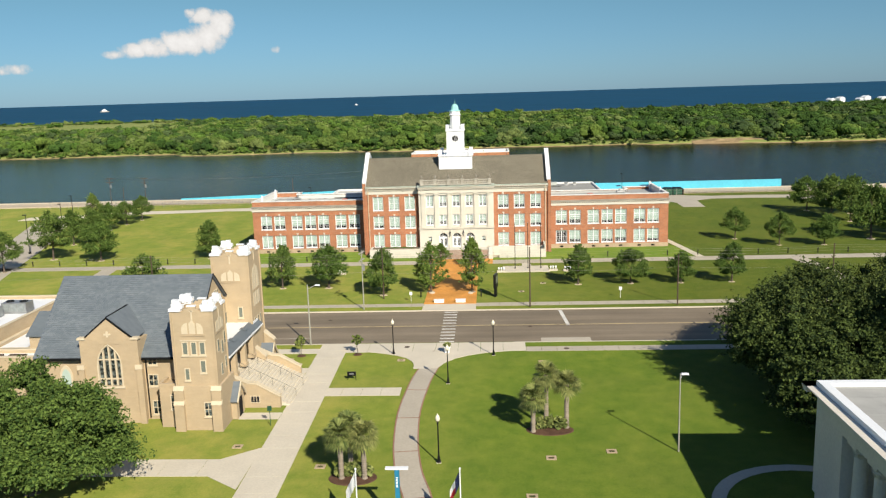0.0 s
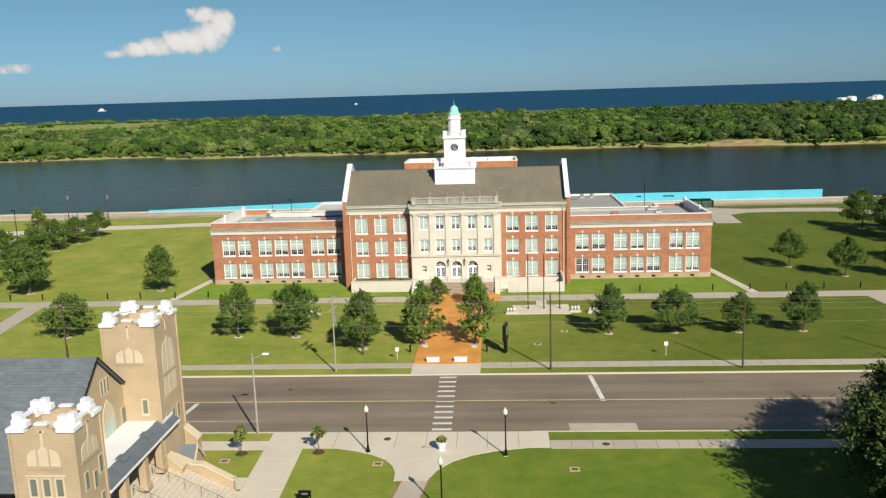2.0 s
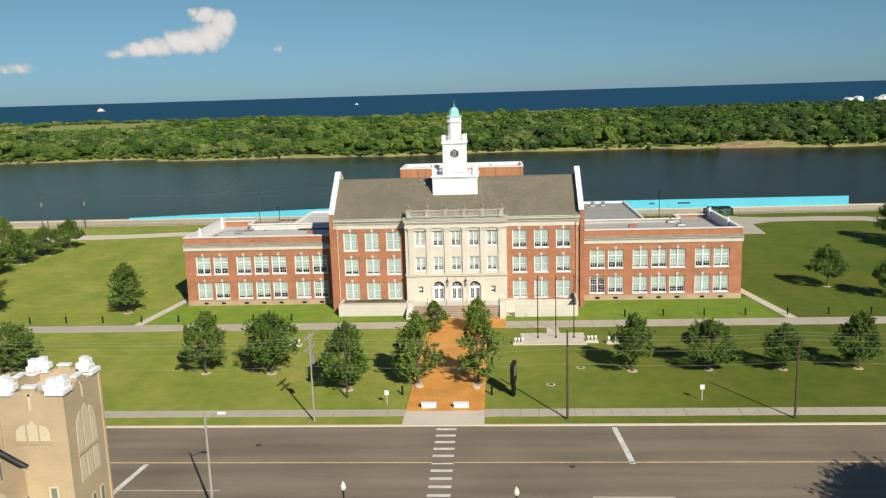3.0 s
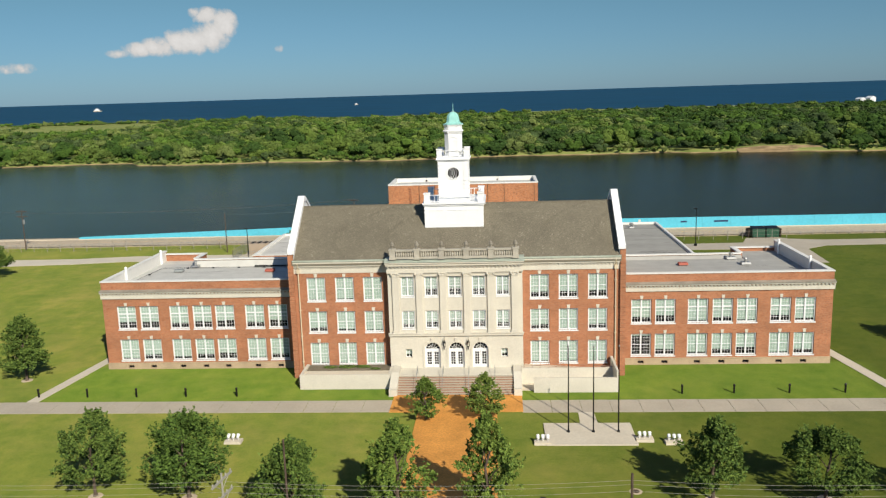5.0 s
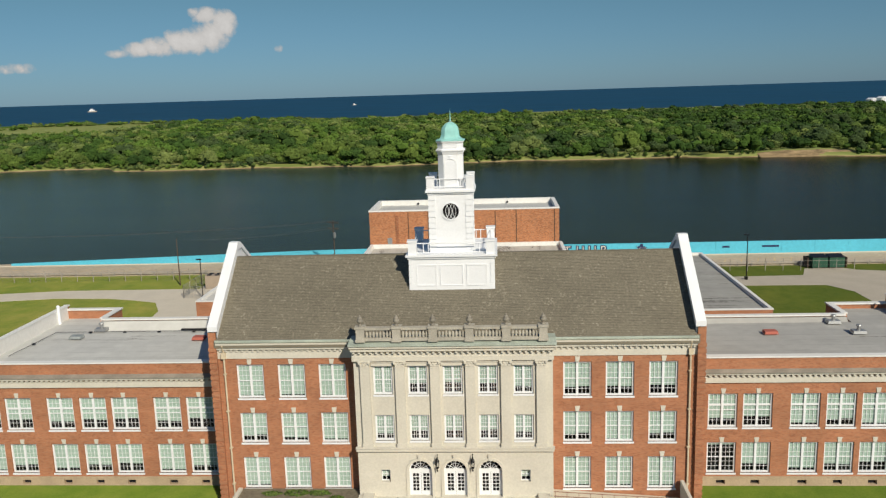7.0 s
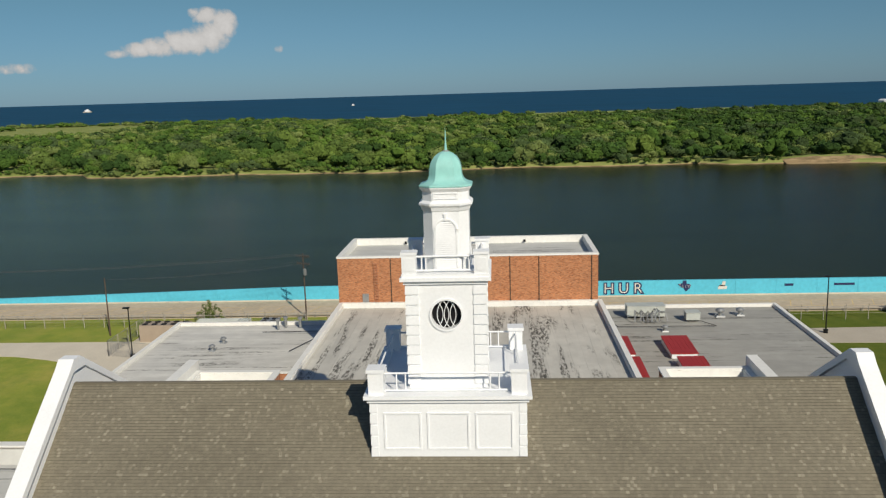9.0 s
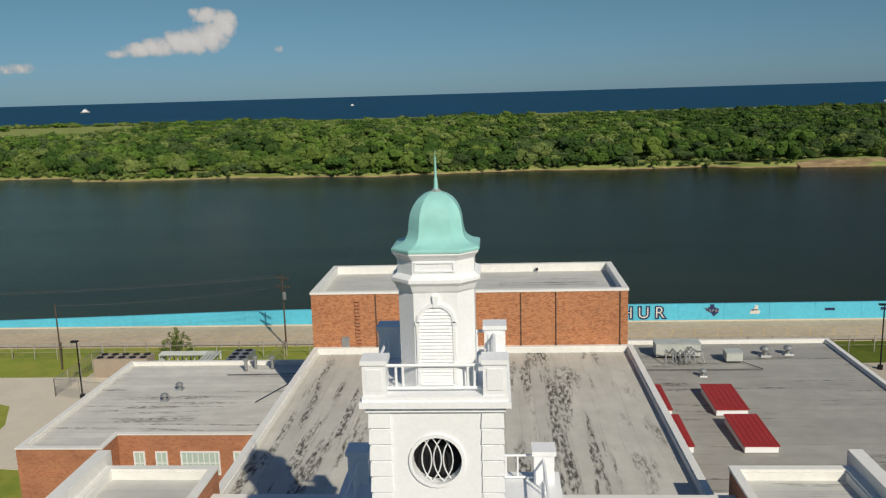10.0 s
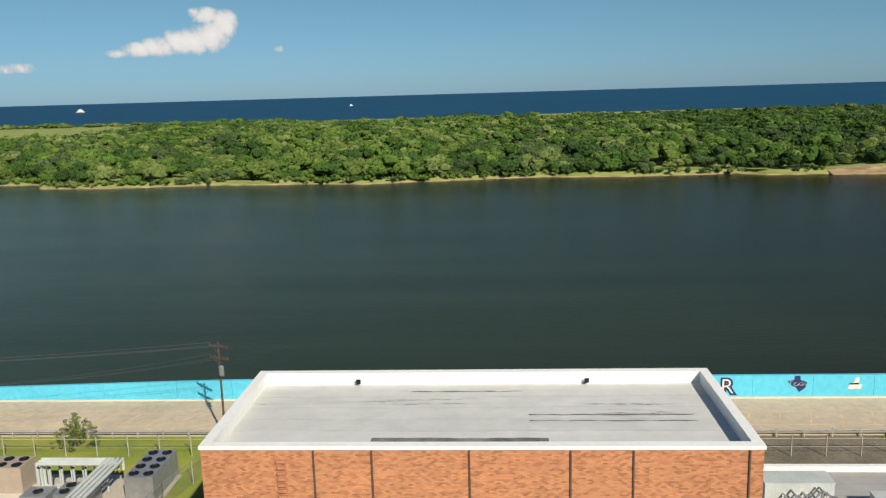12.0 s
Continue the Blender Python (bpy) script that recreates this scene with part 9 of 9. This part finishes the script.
for z in (0.45, 0.7):
    bm = bmesh.new()
    box(bm, -112, 118, 85.2, 85.28, z, z + 0.09)
    part("rail", bm, M["rail_wood"], rf)

def chiller(x, y, w, d, h, nx, ny, mat, label):
    c = thing("chiller", label, "chiller", (x, y, 0.0), "rooftop plant")
    bm = bmesh.new()
    box(bm, 0, w, 0, d, 0.0, h, 0.02)
    part("casing", bm, M[mat], c)
    for i in range(nx):
        for j in range(ny):
            bm = bmesh.new()
            lathe(bm, [(0.40, h), (0.42, h + 0.07), (0.37, h + 0.07), (0.33, h + 0.015), (0.06, h + 0.012)], 14, (w * (i + 0.5) / nx, d * (j + 0.5) / ny))
            part("fan", bm, M["black_metal"], c)


chiller(-45.9, 74.0, 6.5, 2.3, 2.3, 5, 2, "tan_metal", "long beige air chiller with two rows of fans")
chiller(-30.0, 72.6, 2.4, 5.2, 2.2, 2, 4, "grey_metal", "long grey air chiller with two rows of fans")
chiller(-34.9, 70.6, 2.9, 2.2, 1.7, 2, 2, "grey_metal", "square grey air chiller with four fans")
chiller(-37.9, 71.0, 2.2, 1.8, 1.3, 1, 1, "grey_metal", "low grey pump cabinet between the pipes")
pr = thing("pipe_rack", "raised galvanised pipe rack joining chillers and roof", "pipe rack")
for k, (x0, x1, y0) in enumerate(((-37.5, -30.6, 73.3), (-37.5, -31.0, 73.75), (-37.5, -31.4, 74.2))):
    bm = bmesh.new()
    tube(bm, (x0, y0, 3.0), (x1, y0, 3.0), 0.15, n=8)
    tube(bm, (x0, y0, 3.1), (x0, y0, 0.6), 0.15, n=8)
    tube(bm, (x0, y0, 0.7), (x0 + 1.8, y0 - 0.6, 0.7), 0.13, n=8)
    part("pipe", bm, M["unit_paint"], pr)
for k in range(4):
    bm = bmesh.new()
    x = -30.6 - 0.42 * k
    tube(bm, (x, 63.2, 3.1), (x, 74.0, 3.1), 0.14, n=8)
    tube(bm, (x, 74.0, 3.2), (x, 74.0, 2.2), 0.12, n=8)
    part("pipe", bm, M["unit_paint"], pr)
for x in (-37.3, -36.3, -35.3, -34.3, -33.3, -32.3):
    bm = bmesh.new()
    box(bm, x - 0.06, x + 0.06, 73.0, 73.12, 0, 2.85)
    box(bm, x - 0.06, x + 0.06, 74.4, 74.52, 0, 2.85)
    box(bm, x - 0.06, x + 0.06, 73.0, 74.52, 2.72, 2.85)
    part("stand", bm, M["unit_paint"], pr)
yf = thing("yard_fence", "tall chain-link fence with pale posts round the chillers", "fence")
yard = [(-47.4, 79.6), (-47.4, 68.0), (-41.0, 66.5)], [(-24.6, 79.6), (-26.6, 72.0), (-27.6, 64.0)]
for line in yard:
    for (ax_, ay_), (bx_, by_) in zip(line, line[1:]):
        n_ = max(2, int(math.hypot(bx_ - ax_, by_ - ay_) / 2.8))
        for k in range(n_ + 1):
            bm = bmesh.new()
            px_, py_y = ax_ + (bx_ - ax_) * k / n_, ay_ + (by_ - ay_) * k / n_
            tube(bm, (px_, py_y, 0), (px_, py_y, 2.1), 0.045, n=6)
            part("post", bm, M["rail_wood"], yf)
        bm = bmesh.new()
        strands = int(math.hypot(bx_ - ax_, by_ - ay_) / 0.09)
        for k in range(strands):
            px_, py_y = ax_ + (bx_ - ax_) * k / strands, ay_ + (by_ - ay_) * k / strands
            tube(bm, (px_, py_y, 0.03), (px_, py_y, 2.05), 0.006, n=3)
        tube(bm, (ax_, ay_, 2.05), (bx_, by_, 2.05), 0.025, n=5)
        part("netting", bm, M["grey_metal"], yf)
# roof things on the rear blocks
def mushroom(x, y, z, s=1.0):
    v = thing("roof_ventilator", "round galvanised roof ventilator", "roof vent", (x, y, z), "rear roof vents")
    bm = bmesh.new()
    box(bm, -0.5 * s, 0.5 * s, -0.5 * s, 0.5 * s, 0, 0.2 * s, 0.05)
    lathe(bm, [(0.25 * s, 0.2 * s), (0.25 * s, 0.55 * s), (0.48 * s, 0.6 * s), (0.5 * s, 0.75 * s), (0.3 * s, 0.95 * s), (0.05, 1.0 * s)], 14)
    part("hood", bm, M["grey_metal"], v)


ZR = 6.2
for x, y, s in ((-27.6, 50.9, 0.7), (-27.3, 53.6, 0.7), (27.0, 61.8, 1.0), (29.3, 62.2, 0.9), (19.8, 56.2, 0.7)):
    mushroom(x, y, ZR - 0.12, s)
for x, y in ((-22.6, 58.4), (-21.9, 59.2), (-20.2, 59.0)):
    v = thing("exhaust_stack", "slim galvanised exhaust stack on the roof", "exhaust", (x, y, ZR), "exhaust stacks")
    bm = bmesh.new()
    tube(bm, (0, 0, 0), (0, 0, 1.0), 0.16, n=8)
    lathe(bm, [(0.16, 0.9), (0.26, 0.95), (0.26, 1.15), (0.18, 1.2)], 10)
    part("stack", bm, M["grey_metal"], v)
def red_roof(x0, x1, y0, y1):
    r_ = thing("red_roof_light", "raised roof curb with sloping red ribbed metal lid", "roof light", (0, 0, 0), "red roof lids")
    bm = bmesh.new()
    box(bm, x0 + 0.08, x1 - 0.08, y0 + 0.08, y1 - 0.08, ZR - 0.05, ZR + 0.42)
    part("curb", bm, M["white"], r_)
    bm = bmesh.new()
    prism(bm, [(y0, ZR + 0.42), (y1, ZR + 0.62), (y1, ZR + 0.7), (y0, ZR + 0.5)], x0, x1, "x")
    lid = part("lid", bm, M["red_metal"], r_, "red ribbed metal lid")
    k = x0 + 0.4
    while k < x1 - 0.1:
        bm = bmesh.new()
        prism(bm, [(y0, ZR + 0.5), (y1, ZR + 0.7), (y1, ZR + 0.72), (y0, ZR + 0.52)], k, k + 0.03, "x")
        part("rib", bm, M["red_metal"], lid)
        k += 0.4


red_roof(18.5, 21.1, 46.8, 52.0)
red_roof(18.7, 21.2, 40.0, 45.4)
red_roof(13.3, 15.2, 46.8, 52.0)
red_roof(13.3, 15.3, 40.0, 45.4)
def box_unit(x, y, w, d, h, mat="unit_paint", label="square galvanised rooftop unit"):
    u = thing("rooftop_unit", label, "rooftop unit", (x, y, ZR), "rear rooftop units")
    bm = bmesh.new()
    box(bm, 0, w, 0, d, 0.1, h)
    box(bm, -0.05, w + 0.05, -0.05, d + 0.05, h, h + 0.06)
    part("casing", bm, M[mat], u)
    bm = bmesh.new()
    box(bm, 0.1, w - 0.1, 0.1, d - 0.1, -0.02, 0.1)
    part("curb", bm, M["dark"], u)


box_unit(16.6, 61.2, 4.2, 1.6, 1.3, "unit_paint", "long pale grey air handler with bent ducts")
box_unit(22.8, 59.6, 1.5, 1.3, 0.9)
du = thing("ductwork", "tangle of bent galvanised ducts on the roof", "ducts", (17.5, 60.0, ZR))
qd = random.Random(8)
for k in range(12):
    bm = bmesh.new()
    x = 0.2 + 0.24 * k
    h0, h1, dx = qd.uniform(0.5, 1.1), qd.uniform(0.3, 1.2), qd.uniform(-0.6, 0.6)
    tube(bm, (x, 1.2, h0), (x, 0.5, h0), 0.07, n=6)
    tube(bm, (x, 0.5, h0), (x + dx, 0.0, h1), 0.07, n=6)
    tube(bm, (x + dx, 0.0, h1), (x + dx * 1.3, -0.7 - 0.3 * qd.random(), 0.08), 0.07, n=6)
    part("duct", bm, M["grey_metal"], du)
cond = thing("roof_conduit", "thin black conduits running over the flat roof", "conduit")
for p, q in (((15.0, 57.5), (25.5, 57.5)), ((25.5, 57.5), (24.0, 60.0)), ((-19.3, 50.0), (-16.5, 57.2)), ((-24.0, 57.0), (-15.5, 57.2)), ((15.0, 57.5), (14.2, 62.0))):
    bm = bmesh.new()
    tube(bm, (*p, ZR + 0.06), (*q, ZR + 0.06), 0.035, n=6)
    part("pipe", bm, M["black_metal"], cond)
# windows in the low rear front
for x, w in ((-27.05, 0.9), (-25.3, 0.95), (-23.3, 3.1), (-19.1, 1.7)):
    bm = bmesh.new()
    for q in ((0, w, 0, 0.1), (0, w, 1.85, 1.95), (0, 0.1, 0.1, 1.85), (w - 0.1, w, 0.1, 1.85)):
        box(bm, x + q[0], x + q[1], 42.9, 43.0, 3.15 + q[2], 3.15 + q[3])
    k = x + 0.45
    while k < x + w - 0.2:
        box(bm, k, k + 0.05, 42.93, 42.98, 3.25, 5.0)
        k += 0.45
    box(bm, x + 0.1, x + w - 0.1, 42.94, 42.98, 4.1, 4.16)
    wn = part("rear_window", bm, M["white"], school)
    bm = bmesh.new()
    box(bm, x + 0.1, x + w - 0.1, 42.97, 42.995, 3.25, 5.0)
    part("blind", bm, M["blind"], wn)
# bins
for x in (57.3, 60.1):
    d = thing("dumpster", "dark green steel dumpster with black lid", "dumpster", (x, 82.4, 0.03), "dumpsters")
    bm = bmesh.new()
    prism(bm, [(0, 0.15), (2.0, 0.15), (2.0, 2.1), (0, 1.85)], 0, 2.5, "x")
    for k in (0.4, 1.2, 2.0):
        box(bm, k, k + 0.1, -0.06, 0, 0.2, 1.7)
    part("bin", bm, M["green_bin"], d)
    bm = bmesh.new()
    prism(bm, [(-0.05, 1.86), (2.05, 2.12), (2.05, 2.18), (-0.05, 1.92)], -0.05, 2.55, "x")
    part("lid", bm, M["black_metal"], d)
    bm = bmesh.new()
    box(bm, 0.1, 2.4, 0.1, 1.9, -0.03, 0.15)
    part("skid", bm, M["wood_pole"], d)
enc = thing("bin_enclosure", "dark timber screen round the dumpsters", "fence")
for q in ((56.6, 56.75, 82.9, 85.0), (63.1, 63.25, 82.9, 85.0), (59.86, 59.96, 83.2, 85.0), (56.75, 63.1, 84.85, 85.0)):
    bm = bmesh.new()
    box(bm, *q, -0.05, 1.75)
    part("screen", bm, M["wood_pole"], enc)
# old tar patches on the stage roof
for x0, x1, y0, y1 in ((-5.75, 2.5, 48.0, 48.7), (1.7, 9.8, 50.65, 50.75), (1.7, 9.8, 51.4, 51.52), (1.7, 9.8, 47.5, 47.9), (-12.6, -11.3, 47.6, 47.95), (-4.5, 1.5, 54.7, 54.8)):
    bm = bmesh.new()
    q_ = random.Random(int(x0 * 10))
    n_ = 14
    lo_ = [(x0 + (x1 - x0) * k / n_, y0 + q_.uniform(-0.06, 0.06)) for k in range(n_ + 1)]
    hi_ = [(x0 + (x1 - x0) * k / n_, y1 + q_.uniform(-0.06, 0.06)) for k in range(n_ + 1)]
    strip(bm, lo_, hi_, 16.156)
    part("tar_patch", bm, M["tar"], school, "ragged dark tar patch")
# drains on the stage roof: blocks coloured dark as the holes' shade
for x in (-7.5, 5.0):
    bm = bmesh.new()
    box(bm, x - 0.12, x + 0.12, 55.62, 55.7, 16.15, 16.4)
    solid("roof_scupper", bm, M["dark"], "small dark scupper in the parapet", "scupper", "scuppers")

# murals on the flood wall: big letters and plain badges
def letter_mesh(txt, size, mat, bold):
    cu = bpy.data.curves.new("lettering", "FONT")
    cu.body, cu.size, cu.extrude, cu.offset = txt, size, 0.01, bold
    tmp = bpy.data.objects.new("lettering", cu)
    scene.collection.objects.link(tmp)
    dg = bpy.context.evaluated_depsgraph_get()
    me = bpy.data.meshes.new_from_object(tmp.evaluated_get(dg))
    bpy.data.objects.remove(tmp)
    me.materials.clear()
    me.materials.append(M[mat])
    return me


def letters(txt, x, size, mat, back, z=0.85):
    part_of("lettering", letter_mesh(txt, size, mat, -0.02), sea_wall, pose(x, 94.13, z, 90, 0, 0), "painted mural letter")
    if back:
        part_of("lettering", letter_mesh(txt, size, back, 0.17), sea_wall, pose(x + 0.03, 94.17, z - 0.03, 90, 0, 0), "letter's painted shadow")


for i, ch in enumerate("THUR"):
    letters(ch, 15.95 + i * 2.27, 2.25, "road_white", "navy")
def badge(x, w, h, mat, kind_):
    bm = bmesh.new()
    if kind_ == "star":
        o = [(x + w * c, 1.8 + h * s) for c, s in ((-0.5, 0.2), (-0.15, 0.25), (-0.12, 0.5), (0.15, 0.5), (0.15, 0.25), (0.5, 0.12), (0.42, -0.2), (0.12, -0.5), (-0.05, -0.2), (-0.25, -0.1))]
    elif kind_ == "bird":
        o = [(x + w * c, 1.8 + h * s) for c, s in ((-0.5, -0.4), (0.4, -0.4), (0.5, -0.1), (0.25, 0.0), (0.3, 0.45), (0.0, 0.5), (-0.1, 0.1), (-0.4, 0.0))]
    else:
        o = [(x - w / 2, 1.8 - h / 2), (x + w / 2, 1.8 - h / 2), (x + w / 2, 1.8 + h / 2), (x - w / 2, 1.8 + h / 2)]
    prism(bm, o, 94.16, 94.19, "y")
    part("mural", bm, M[mat], sea_wall, "plain painted mural badge")


badge(30.4, 2.0, 1.7, "navy", "star")
letters("Texas", 29.5, 0.78, "road_white", "", 1.62)
badge(36.1, 1.4, 1.4, "road_white", "bird")
badge(36.0, 0.9, 0.16, "tan_metal", "bar")
badge(45.9, 1.3, 0.35, "navy", "bar")
badge(54.0, 3.0, 0.35, "navy", "bar")


# ---- single shingles near the ridge ----
bm = bmesh.new()
w = TAB * 0.985
vs = [bm.verts.new(Vector((sx * w, 0, 0)) + up * (su * (COURSE + 0.03)) + out_n * sn) for sx, su, sn in sh_v]
bm.faces.new(vs[:4])
bm.faces.new((vs[4], vs[5], vs[1], vs[0]))
sh_me = mesh_of(bm, "shingle", M["shingle"])
for i, j in lone:
    p = shingle_at(i, j)
    part_of("shingle", sh_me, school, pose(p.x, p.y, p.z))
